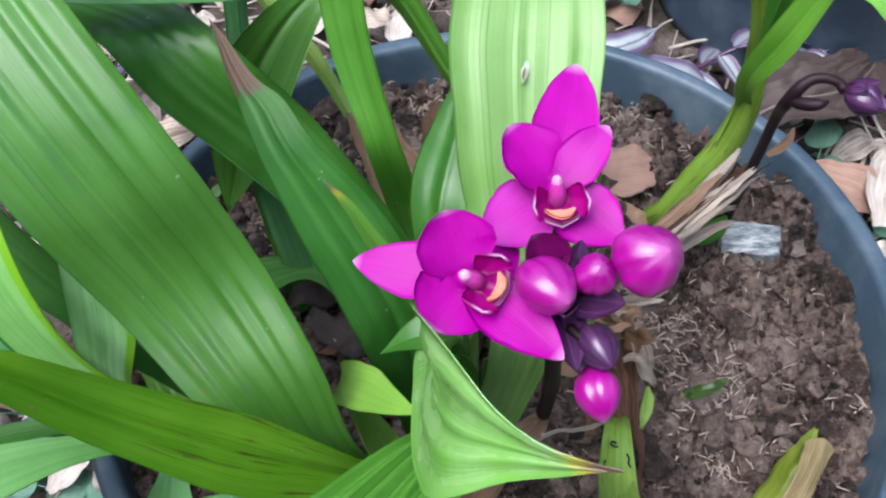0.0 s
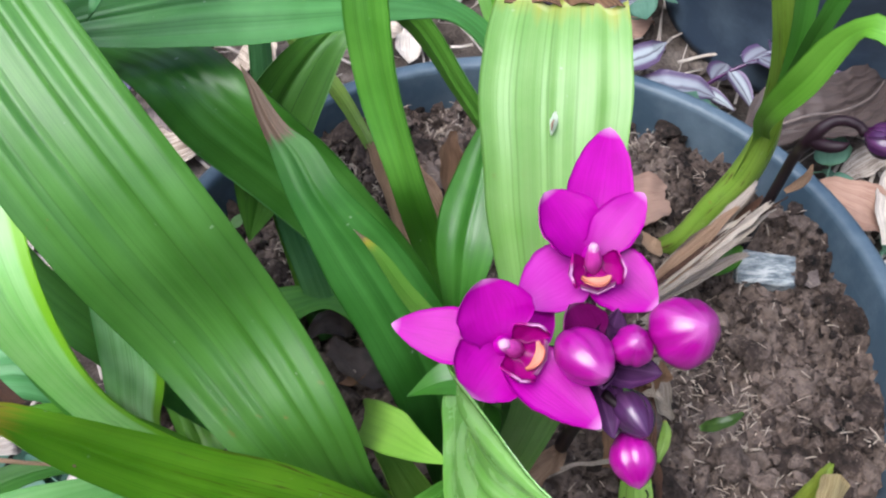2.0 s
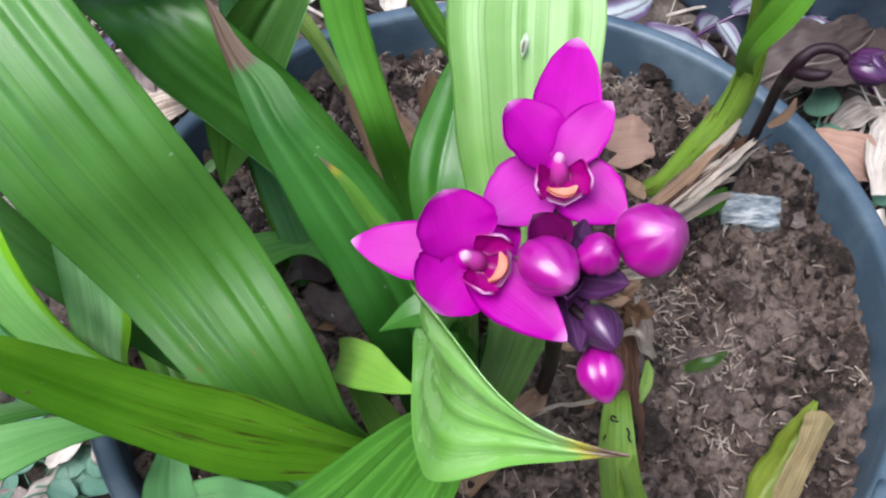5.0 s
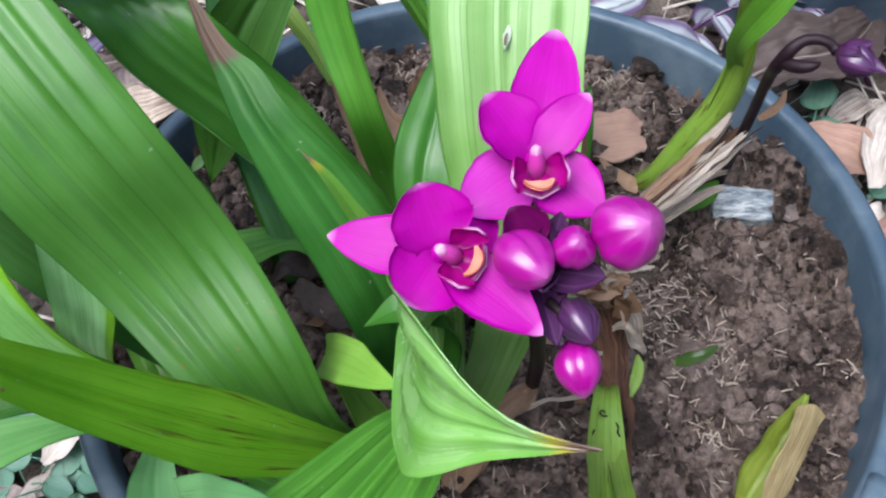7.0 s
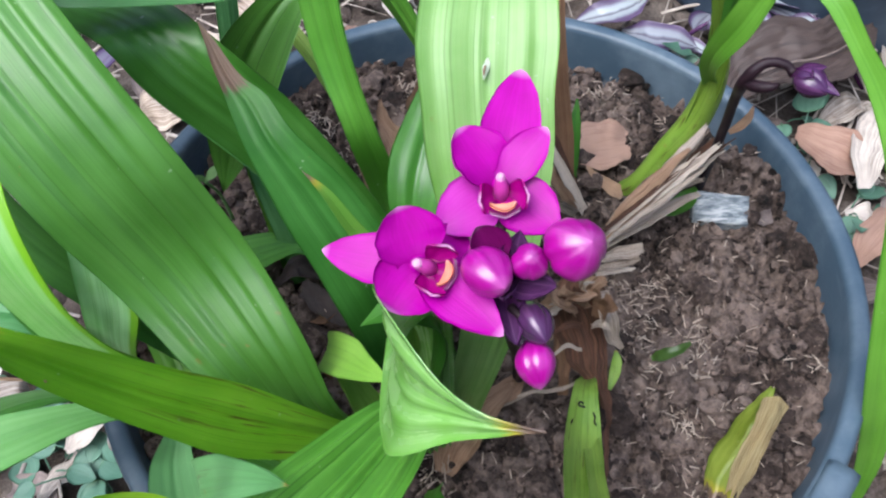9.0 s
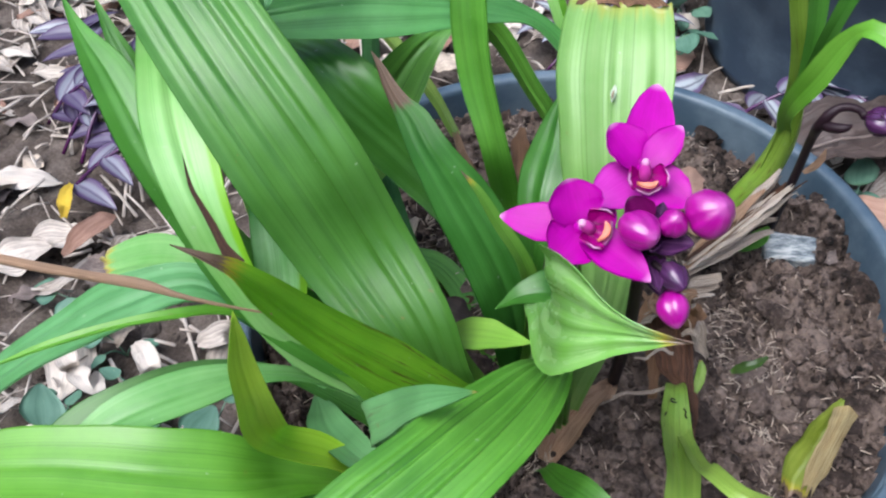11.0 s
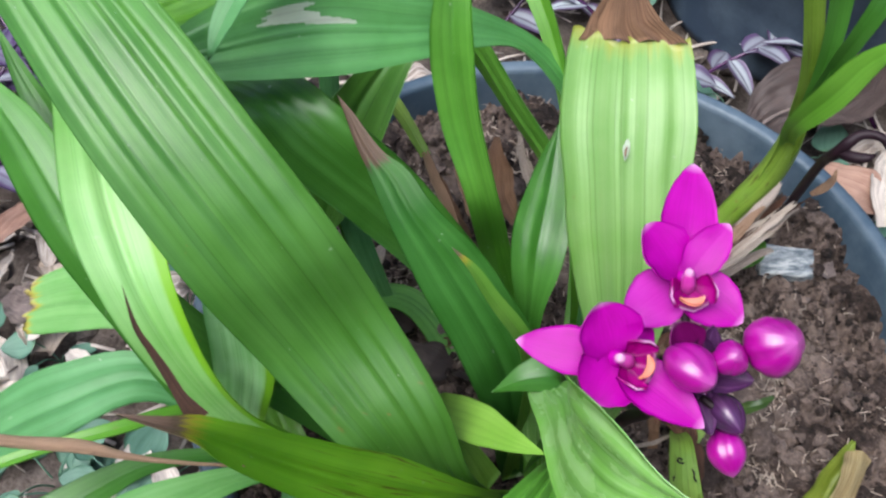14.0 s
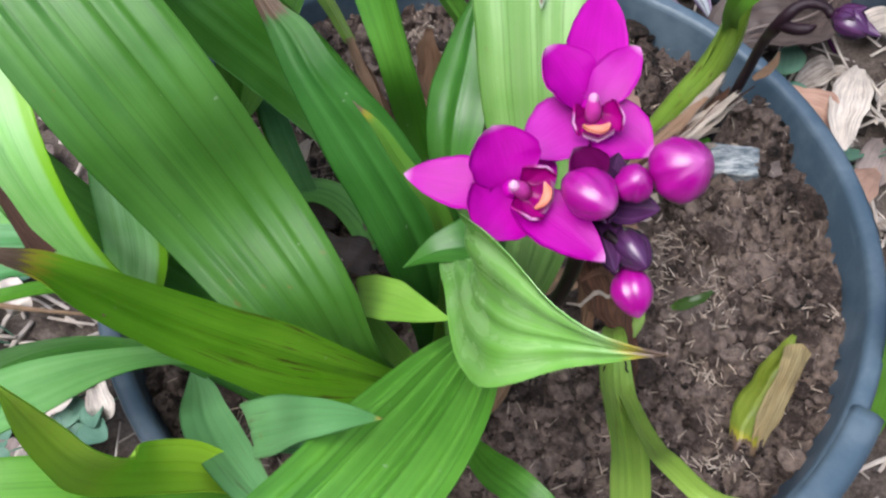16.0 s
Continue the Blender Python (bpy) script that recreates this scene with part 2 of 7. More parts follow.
def soil_mat(name, dark, mid, light):
    m, nt, b = shader(name)
    tc = nt.nodes.new("ShaderNodeTexCoord")
    geo = nt.nodes.new("ShaderNodeNewGeometry")
    ob = tc.outputs["Object"]
    big = noise_tex(nt, ob, 26.0, 4.0)
    small = noise_tex(nt, ob, 320.0, 5.0, 0.7)
    isl = geo.outputs["Random Per Island"]
    f = calc(nt, "ADD", calc(nt, "MULTIPLY", big, 0.55), calc(nt, "MULTIPLY", small, 0.45))
    f = calc(nt, "ADD", f, calc(nt, "MULTIPLY", calc(nt, "SUBTRACT", isl, 0.45), 0.2))
    col = ramp(nt, f, [(0.36, dark), (0.5, mid), (0.66, light)])
    grit = calc(nt, "MULTIPLY", calc(nt, "SUBTRACT", noise_tex(nt, ob, 700.0, 1.0), 0.7, True), 12.0, True)
    col = mixc(nt, calc(nt, "MULTIPLY", grit, 0.6), col, (0.34, 0.27, 0.22))
    nt.links.new(col, b.inputs["Base Color"])
    b.inputs["Roughness"].default_value = 0.93
    b.inputs["Specular IOR Level"].default_value = 0.25
    bump(nt, b, calc(nt, "ADD", small, calc(nt, "MULTIPLY", noise_tex(nt, ob, 1100.0, 3.0), 0.5)), 0.9, 0.0025)
    return m


SOIL = soil_mat("potting_soil", (0.007, 0.005, 0.004), (0.052, 0.036, 0.0295), (0.21, 0.158, 0.132))
EARTH = soil_mat("garden_earth", (0.02, 0.015, 0.012), (0.075, 0.058, 0.048), (0.18, 0.15, 0.13))


BLOCK_WALL = soil_mat("dull_green_wall", (0.03, 0.045, 0.022), (0.07, 0.085, 0.05), (0.13, 0.13, 0.1))


def plastic_mat(name, base, worn, rough):
    m, nt, b = shader(name)
    ob = nt.nodes.new("ShaderNodeTexCoord").outputs["Object"]
    dust = noise_tex(nt, ob, 22.0, 5.0, 0.65)
    scuff = noise_tex(nt, stretched(nt, ob, (30, 30, 220)), 1.0, 3.0)
    col = mixc(nt, calc(nt, "MULTIPLY", calc(nt, "SUBTRACT", dust, 0.42, True), 3.5, True), base, worn)
    col = mixc(nt, calc(nt, "MULTIPLY", calc(nt, "SUBTRACT", scuff, 0.62, True), 3.0, True), col, worn)
    nt.links.new(col, b.inputs["Base Color"])
    nt.links.new(calc(nt, "ADD", rough, calc(nt, "MULTIPLY", dust, 0.25)), b.inputs["Roughness"])
    bump(nt, b, noise_tex(nt, ob, 400.0, 3.0), 0.12, 0.001)
    return m


POT = plastic_mat("slate_blue_plastic", (0.05, 0.085, 0.12), (0.12, 0.165, 0.205), 0.32)
POT_FAR = plastic_mat("navy_plastic", (0.017, 0.03, 0.05), (0.045, 0.068, 0.092), 0.42)


def petal_mat(name, deep, light, share=0.3, tipwhite=0.7, gloss=0.42, spec=0.22, heartdark=1.6, glints=0.0):
    m, nt, b = shader(name)
    tc = nt.nodes.new("ShaderNodeTexCoord")
    uv, ob = tc.outputs["UV"], tc.outputs["Object"]
    sep = nt.nodes.new("ShaderNodeSeparateXYZ")
    nt.links.new(uv, sep.inputs[0])
    vein = noise_tex(nt, stretched(nt, uv, (2, 22, 1)), 1.0, 3.0)
    cloud = noise_tex(nt, ob, 140.0, 2.0)
    f = calc(nt, "ADD", calc(nt, "MULTIPLY", vein, 0.6), calc(nt, "MULTIPLY", cloud, 0.4))
    col = ramp(nt, f, [(0.2, deep), (0.85, light)])
    heart = calc(nt, "MULTIPLY", calc(nt, "SUBTRACT", 0.38, sep.outputs[0], True), heartdark)
    col = mixc(nt, heart, col, tuple(0.55 * q for q in deep))
    end = calc(nt, "MULTIPLY", calc(nt, "SUBTRACT", sep.outputs[0], 0.88, True), 7.0, True)
    col = mixc(nt, calc(nt, "MULTIPLY", end, tipwhite * 0.7), col, (0.8, 0.45, 0.75))
    if glints:
        # pale keel and edge lines paint sky glints on bud sepals; their feet are darker
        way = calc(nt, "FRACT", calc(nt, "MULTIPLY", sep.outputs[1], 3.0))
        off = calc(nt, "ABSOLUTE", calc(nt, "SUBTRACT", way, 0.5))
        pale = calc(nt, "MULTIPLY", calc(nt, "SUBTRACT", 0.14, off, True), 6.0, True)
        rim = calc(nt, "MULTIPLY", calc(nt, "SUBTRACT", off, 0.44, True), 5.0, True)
        col = mixc(nt, calc(nt, "MULTIPLY", calc(nt, "MAXIMUM", pale, rim), calc(nt, "MULTIPLY", vein, 1.5 * glints, True)), col, (0.72, 0.3, 0.66))
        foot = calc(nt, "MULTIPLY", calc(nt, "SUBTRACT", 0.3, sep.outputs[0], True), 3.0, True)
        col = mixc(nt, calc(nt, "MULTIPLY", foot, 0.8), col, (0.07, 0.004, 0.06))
    nt.links.new(col, b.inputs["Base Color"])
    b.inputs["Roughness"].default_value = gloss
    b.inputs["Specular IOR Level"].default_value = spec
    bump(nt, b, vein, 0.2, 0.0006)
    thin(nt, b, col, share)
    return m


PETAL = petal_mat("magenta_petal", (0.33, 0.0, 0.235), (0.52, 0.0005, 0.42), share=0.22, tipwhite=1.0)
PETAL_PALE = petal_mat("pale_magenta_petal", (0.42, 0.002, 0.33), (0.56, 0.05, 0.48), share=0.25)
BUD = petal_mat("magenta_bud", (0.2, 0.0, 0.13), (0.46, 0.003, 0.33), share=0.05, tipwhite=0.25, gloss=0.28, spec=0.8, glints=0.1)
BUD_DARK = petal_mat("dark_bud", (0.02, 0.005, 0.025), (0.1, 0.03, 0.12), share=0.05, tipwhite=0.0, gloss=0.25, spec=0.6, glints=0.1)
BRACT = petal_mat("wine_bract", (0.07, 0.0, 0.04), (0.17, 0.004, 0.11), share=0.1, tipwhite=0.3, gloss=0.4)
LIP = petal_mat("rosy_lip", (0.2, 0.0, 0.1), (0.4, 0.0, 0.22), share=0.2, tipwhite=0.9, gloss=0.3)
LIP_ORANGE = petal_mat("orange_lip_edge", (0.72, 0.2, 0.1), (0.82, 0.36, 0.28), share=0.25, tipwhite=0.5, gloss=0.35)
COLUMN = petal_mat("pink_white_column", (0.46, 0.01, 0.28), (0.6, 0.1, 0.42), share=0.2, tipwhite=0.9, gloss=0.3)
ANTHER = petal_mat("white_anther", (0.62, 0.2, 0.46), (0.78, 0.46, 0.64), share=0.1, tipwhite=0.5, gloss=0.3)
STEM_DARK = petal_mat("purple_black_stem", (0.006, 0.003, 0.005), (0.028, 0.012, 0.019), share=0.0, tipwhite=0.0, gloss=0.5)


def stone_mat():
    m, nt, b = shader("grey_stone")
    ob = nt.nodes.new("ShaderNodeTexCoord").outputs["Object"]
    band = noise_tex(nt, stretched(nt, ob, (120, 420, 300)), 1.0, 4.0, 0.7)
    col = ramp(nt, band, [(0.38, (0.1, 0.125, 0.145)), (0.5, (0.24, 0.275, 0.29)), (0.64, (0.5, 0.52, 0.52))])
    nt.links.new(col, b.inputs["Base Color"])
    b.inputs["Roughness"].default_value = 0.7
    bump(nt, b, band, 0.8, 0.002)
    return m


STONE = stone_mat()


def striped_mat(name, purple):
    """Trailing plant: silver bands on purple-green leaves."""
    m, nt, b = shader(name)
    tc = nt.nodes.new("ShaderNodeTexCoord")
    sep = nt.nodes.new("ShaderNodeSeparateXYZ")
    nt.links.new(tc.outputs["UV"], sep.inputs[0])
    info = nt.nodes.new("ShaderNodeObjectInfo")
    wob = noise_tex(nt, tc.outputs["Object"], 90.0, 2.0)
    v = calc(nt, "ADD", sep.outputs[1], calc(nt, "MULTIPLY", calc(nt, "SUBTRACT", wob, 0.5), 0.08))
    col = ramp(nt, v, [(0.05, (0.09, 0.06, 0.12)), (0.16, (0.16, 0.13, 0.2)), (0.27, (0.4, 0.45, 0.48)), (0.4, (0.44, 0.5, 0.52)), (0.5, (0.12, 0.12, 0.15)), (0.6, (0.42, 0.47, 0.5)), (0.74, (0.36, 0.42, 0.44)), (0.86, (0.12, 0.08, 0.16))])
    col = mixc(nt, calc(nt, "MULTIPLY", calc(nt, "ADD", info.outputs["Random"], purple, True), 0.85), col, (0.06, 0.032, 0.1))
    nt.links.new(col, b.inputs["Base Color"])
    b.inputs["Roughness"].default_value = 0.4
    thin(nt, b, col, 0.15)
    return m


STRIPED = striped_mat("silver_striped_leaf", -0.4)
PURPLE = striped_mat("purple_striped_leaf", 0.45)
WEED = leaf_mat("weed_blue_green", (0.06, 0.16, 0.11), (0.14, 0.28, 0.2), specks=0.2, gloss=0.45)
SEEDLING = leaf_mat("seedling_green", (0.16, 0.38, 0.12), (0.3, 0.5, 0.22), specks=0.0)


# ---- building helpers ----
def root_of(ob):
    while ob.parent:
        ob = ob.parent
    return ob


def thing(name, at, label, category, group="", kind=""):
    ob = new(name)
    ob.empty_display_size = 0.02
    ob.location = at
    return tagged(ob, label, category, group, kind)


def mesh_part(name, verts, faces, material, parent, label="", uvs=None, smooth=True):
    """One mesh under a thing or under a part, from vertices in world places."""
    at = np.array(root_of(parent).location) if parent else np.zeros(3)
    me = bpy.data.meshes.new(name)
    me.from_pydata((np.asarray(verts, float) - at).tolist(), [], faces)
    me.materials.append(material)
    if smooth:
        me.polygons.foreach_set("use_smooth", [True] * len(me.polygons))
    if uvs is not None:
        layer = me.uv_layers.new(name="map")
        loops = np.empty(len(me.loops), int)
        me.loops.foreach_get("vertex_index", loops)
        layer.data.foreach_set("uv", np.asarray(uvs, float)[loops].ravel())
    ob = new(name, me)
    if parent:
        ob.parent = parent
    if label:
        tagged(ob, label)
    return ob


def part(name, bm, material, parent, label=""):
    at = Vector(root_of(parent).location) if parent else Vector()
    bmesh.ops.translate(bm, verts=bm.verts, vec=-at)
    me = bpy.data.meshes.new(name)
    bm.to_mesh(me)
    bm.free()
    me.materials.append(material)
    me.polygons.foreach_set("use_smooth", [True] * len(me.polygons))
    ob = new(name, me)
    if parent:
        ob.parent = parent
    if label:
        tagged(ob, label)
    return ob


def spline(points, count):
    """Points on a smooth curve through the given rows, evenly by length of the chords."""
    p = np.asarray(points, float)
    d = np.r_[0, np.cumsum(np.maximum(np.linalg.norm(np.diff(p[:, :3], axis=0), axis=1), 1e-5) ** 0.8)]
    slope = np.gradient(p, d, axis=0) if len(p) > 2 else np.repeat((p[1:] - p[:1]) / d[-1], len(p), axis=0)
    s = np.linspace(0, d[-1], count)
    i = np.clip(np.searchsorted(d, s, side="right") - 1, 0, len(p) - 2)
    h = (d[i + 1] - d[i])[:, None]
    u = ((s - d[i]) / (d[i + 1] - d[i]))[:, None]
    return ((2 * u**3 - 3 * u**2 + 1) * p[i] + (u**3 - 2 * u**2 + u) * h * slope[i]
            + (-2 * u**3 + 3 * u**2) * p[i + 1] + (u**3 - u**2) * h * slope[i + 1])


EATEN = []


def blade(spine, rows=44, cols=25, pleats=3, fold=0.15, ridge=0.05, thick=0.0005, rag=0.0, hole=None, up=(0, 0, 1), wave=0.02, seed=0, crumple=0.0, keel=0.035, bow=1.2):
    """A leaf blade lofted along its spine: rows of (x, y, z) and of the half width as a vector. Gives vertices, faces, uvs."""
    rng = np.random.default_rng(seed)
    st = spline(spine, rows)
    c, s = st[:, :3], st[:, 3:6]
    tang = np.gradient(c, axis=0)
    tang /= np.linalg.norm(tang, axis=1)[:, None] + 1e-9
    w = np.linalg.norm(s, axis=1)
    n = np.cross(s, tang)
    n /= np.linalg.norm(n, axis=1)[:, None] + 1e-9
    for i in range(rows):
        if w[i] < 1e-5 and i:
            n[i] = n[i - 1]
    if (n * np.asarray(up)).sum() < 0:
        n = -n
    u = np.linspace(-1, 1, cols)
    t = np.linspace(0, 1, rows)
    # pleats of uneven width and height, which shift and fade along the blade
    m = 2 * pleats + 1
    knots = np.linspace(-1, 1, m)
    knots[1:-1] += rng.uniform(-0.33, 0.33, m - 2) * 2 / (m - 1)
    sign = np.where(np.arange(m) % 2 == 0, 1.0, -1.0)
    foot, end = sign * rng.uniform(0.4, 1.0, m), sign * rng.uniform(0.3, 1.0, m)
    k = np.clip(np.searchsorted(knots, u, side="right") - 1, 0, m - 2)
    x = (u - knots[k]) / (knots[k + 1] - knots[k])
    x = x * x * (3 - 2 * x)
    low, high = foot[k] + (foot[k + 1] - foot[k]) * x, end[k] + (end[k + 1] - end[k]) * x
    zig = (low[None, :] * (1 - t[:, None]) + high[None, :] * t[:, None]) * (0.8 + 0.35 * np.sin(t * 4 + rng.uniform(0, 6.3)))[:, None]
    zig = zig * 0.4 + (2 * np.sqrt(np.clip((zig + 1) / 2, 0.01, 1)) - 1) * 0.6
    rib = np.exp(-(u / 0.09) ** 2) * keel
    prof = (fold * np.abs(u) ** bow - fold * 0.5 - rib)[None, :] + ridge * zig * (1 - 0.4 * np.abs(u))[None, :]
    ph = rng.uniform(0, 6.3, 4)
    ripple = wave * (np.sin(t * 9 + ph[0])[:, None] * np.maximum(u, 0) ** 2 + np.sin(t * 11 + ph[1])[:, None] * np.maximum(-u, 0) ** 2)
    h = w[:, None] * (prof + ripple)
    edge = 1 + 0.012 * (np.sin(t * 40 + ph[2]) + np.sin(t * 23 + ph[3]))
    top = c[:, None] + s[:, None] * (u[None, :, None] * edge[:, None, None]) + n[:, None] * h[..., None]
    if rag:
        j = rag * (0.7 * np.sin(u * 6 + ph[0]) + 0.4 * np.sin(u * 13 + ph[1]) + rng.uniform(-0.08, 0.08, cols))
        k = max(3, rows // 8)
        step = np.linalg.norm(c[-1] - c[-2])
        for q in range(k):
            top[-1 - q] -= tang[-1 - q] * (j[:, None] * step * 4 * (1 - q / k))
    if crumple:
        off = Vector(rng.uniform(-50, 50, 3))
        for i in range(rows):
            for k in range(cols):
                p = Vector(top[i, k]) * 75 + off
                top[i, k] += np.array(noise.noise_vector(p)) * crumple + np.array(noise.noise_vector(p * 2.7)) * crumple * 0.4
    under = top - n[:, None] * thick
    verts = np.concatenate([top.reshape(-1, 3), under.reshape(-1, 3)])
    uv = np.stack(np.meshgrid(t, (u + 1) / 2, indexing="ij"), -1).reshape(-1, 2)
    N = rows * cols
    faces, eaten = [], []
    if hole:
        reach = 0.026 + 0.011 * np.stack([np.sin(u * 17 + 1) + 0.6 * np.sin(u * 37), np.sin(u * 13) + 0.6 * np.sin(u * 41 + 2)], 1)
        for i in range(rows - 1):
            for k in range(cols - 1):
                side = ((u[k] + 1) / 2 - hole[1]) / 0.11
                if abs(side) < 1 and -reach[k, 0] < t[i] - hole[0] - 0.03 * side < 1.3 * reach[k, 1] * (1.2 - abs(side)):
                    eaten.append((i, k))
        EATEN[:] = [2 * (i * (cols - 1) + k) + e for i, k in eaten for e in (0, 1)]
    for i in range(rows - 1):
        for k in range(cols - 1):
            a, b_, c_, d_ = i * cols + k, i * cols + k + 1, (i + 1) * cols + k + 1, (i + 1) * cols + k
            faces += [(a, b_, c_, d_), (a + N, d_ + N, c_ + N, b_ + N)]
    ring = [i * cols for i in range(rows)] + [(rows - 1) * cols + k for k in range(1, cols)]
    ring += [i * cols + cols - 1 for i in range(rows - 2, -1, -1)] + list(range(cols - 2, 0, -1))
    for a, b_ in zip(ring, ring[1:] + ring[:1]):
        faces.append((a, a + N, b_ + N, b_))
    return verts, faces, np.concatenate([uv, uv])


LEAF_COUNT = [0]


def leaf(owner, material, spine, pleats=3, fold=0.15, ridge=0.05, rag=0.0, hole=None, cut=None, crumple=0.0, name="leaf", label=""):
    LEAF_COUNT[0] += 1
    v, f, uv = blade(spine, rows=170 if hole else 48, cols=(20 if hole else 8) * pleats + 9, pleats=pleats, fold=fold, ridge=ridge, rag=rag or (0.15 if cut else 0), hole=hole, seed=LEAF_COUNT[0], crumple=crumple)
    ob = mesh_part(name, v, f, material, owner, label, uv)
    if hole:
        ob.data.materials.append(SKELETON)
        for i in EATEN:
            ob.data.polygons[i].material_index = 1
    return ob


def loose(name, material, spine, label, category, **shape):
    LEAF_COUNT[0] += 1
    shape.setdefault("crumple", 0.0015)
    pl = shape.get("pleats", 2)
    v, f, uv = blade(spine, rows=30, cols=6 * pl + 7, wave=0.12, seed=LEAF_COUNT[0], **shape)
    at = v.mean(0)
    me_ob = mesh_part(name, v - at, f, material, None, "", uv)
    me_ob.location = at
    return tagged(me_ob, label, category)


def tube(points, sides=10, count=24):
    """A round stem through rows of (x, y, z, radius)."""
    st = spline(points, count)
    c, r = st[:, :3], np.maximum(st[:, 3], 1e-5)
    tang = np.gradient(c, axis=0)
    tang /= np.linalg.norm(tang, axis=1)[:, None]
    ref = np.array([0.31, -0.92, 0.24])
    a = np.cross(tang, ref)
    a /= np.linalg.norm(a, axis=1)[:, None]
    b_ = np.cross(tang, a)
    q = np.linspace(0, 2 * np.pi, sides, endpoint=False)
    v = c[:, None] + r[:, None, None] * (np.cos(q)[None, :, None] * a[:, None] + np.sin(q)[None, :, None] * b_[:, None])
    faces = [(i * sides + k, i * sides + (k + 1) % sides, (i + 1) * sides + (k + 1) % sides, (i + 1) * sides + k) for i in range(count - 1) for k in range(sides)]
    faces += [tuple(range(sides - 1, -1, -1)), tuple((count - 1) * sides + k for k in range(sides))]
    uv = np.stack(np.meshgrid(np.linspace(0, 1, count), np.linspace(0, 1, sides), indexing="ij"), -1).reshape(-1, 2)
    return v.reshape(-1, 3), faces, uv


def lathe(profile, centre, sides=96):
    """A turned shape from rows of (radius, z)."""
    p = np.asarray(profile, float)
    q = np.linspace(0, 2 * np.pi, sides, endpoint=False)
    v = np.stack([centre[0] + p[:, :1] * np.cos(q), centre[1] + p[:, :1] * np.sin(q), np.repeat(p[:, 1:], sides, 1)], -1)
    m = len(p)
    faces = [(i * sides + k, i * sides + (k + 1) % sides, (i + 1) * sides + (k + 1) % sides, (i + 1) * sides + k) for i in range(m - 1) for k in range(sides)]
    return v.reshape(-1, 3), faces


def egg(centre, axis, length, width, bumps=0.0, seed=0, point=0.0, rings=20, sides=36):
    """A bud: an egg along an axis, of three closed sepals with grooves between them."""
    z = np.asarray(axis, float)
    z /= np.linalg.norm(z)
    x = np.cross(z, (0.3, 0.5, 0.81))
    x /= np.linalg.norm(x)
    y = np.cross(z, x)
    s = np.linspace(0, 1, rings)
    r = np.sin(np.pi * s ** (1 - 0.18 * point)) ** (0.62 + 0.35 * point)
    q = np.linspace(0, 2 * np.pi, sides + 1)
    seam = (q * 3 / (2 * np.pi)) % 1.0
    groove = np.exp(-((np.minimum(seam, 1 - seam)) / 0.09) ** 2)
    ridge = np.exp(-((seam - 0.5) / 0.12) ** 2)
    rad = width / 2 * r[:, None] * (1 + bumps * (0.7 * ridge - 1.2 * groove)[None, :] * np.sin(np.pi * s)[:, None] ** 0.4)
    turn = q + seed * 0.9
    v = np.asarray(centre) + z * ((s - 0.5) * length)[:, None, None] + rad[..., None] * (np.cos(turn)[None, :, None] * x + np.sin(turn)[None, :, None] * y)
    n = sides + 1
    faces = [(i * n + k, i * n + k + 1, (i + 1) * n + k + 1, (i + 1) * n + k) for i in range(rings - 1) for k in range(sides)]
    uv = np.stack(np.meshgrid(s, q / (2 * np.pi), indexing="ij"), -1).reshape(-1, 2)
    return v.reshape(-1, 3), faces, uv


# ---- the pot and the soil in it ----
CX, CY, RIM = 0.0183, 0.2199, 0.29


def soil_height(x, y):
    r2 = ((x - CX) ** 2 + (y - CY) ** 2) / 0.167**2
    return 0.2615 + 0.006 * (1 - r2) + 0.022 * np.exp(-(((x + 0.03) / 0.075) ** 2 + ((y - 0.19) / 0.085) ** 2)) + 0.013 * np.exp(-((((x - 0.155) / 0.017) ** 2 + ((y - 0.284) / 0.015) ** 2) ** 1.5))


pot = thing("flower_pot", (CX, CY, 0.0), "round slate-blue plastic flower pot filled with soil", "flower pot")
outer = [(0.02, 0.0), (0.118, 0.0), (0.122, 0.004), (0.158, 0.255), (0.1615, 0.258), (0.1655, 0.262)]
inner = [(0.164, 0.262), (0.152, 0.20), (0.13, 0.05), (0.02, 0.012)]
v, f = lathe(outer + [(0.169, 0.2665), (0.1755, 0.2672), (0.1763, 0.270), (0.1763, 0.287), (0.1752, 0.2896), (0.1735, 0.2902), (0.1695, 0.2902), (0.1677, 0.2892), (0.1668, 0.2865), (0.1655, 0.27)] + inner, (CX, CY))
body = mesh_part("body", v, f, POT, pot)
# moulded grip on the rim
a0, a1 = radians(-64), radians(-34.5)
q = np.linspace(a0, a1, 20)
cs = [(0.168, 0.2875), (0.1685, 0.2915), (0.1705, 0.2935), (0.178, 0.2935), (0.1815, 0.2915), (0.182, 0.286), (0.178, 0.277)]
gv = np.array([(CX + r * np.cos(t), CY + r * np.sin(t), z) for t in q for r, z in cs])
k = len(cs)
gf = [(i * k + j, (i + 1) * k + j, (i + 1) * k + j + 1, i * k + j + 1) for i in range(19) for j in range(k - 1)]
gf += [tuple(range(k)), tuple(19 * k + j for j in range(k - 1, -1, -1))]
mesh_part("grip", gv, gf, POT, pot, "moulded plastic rim grip")

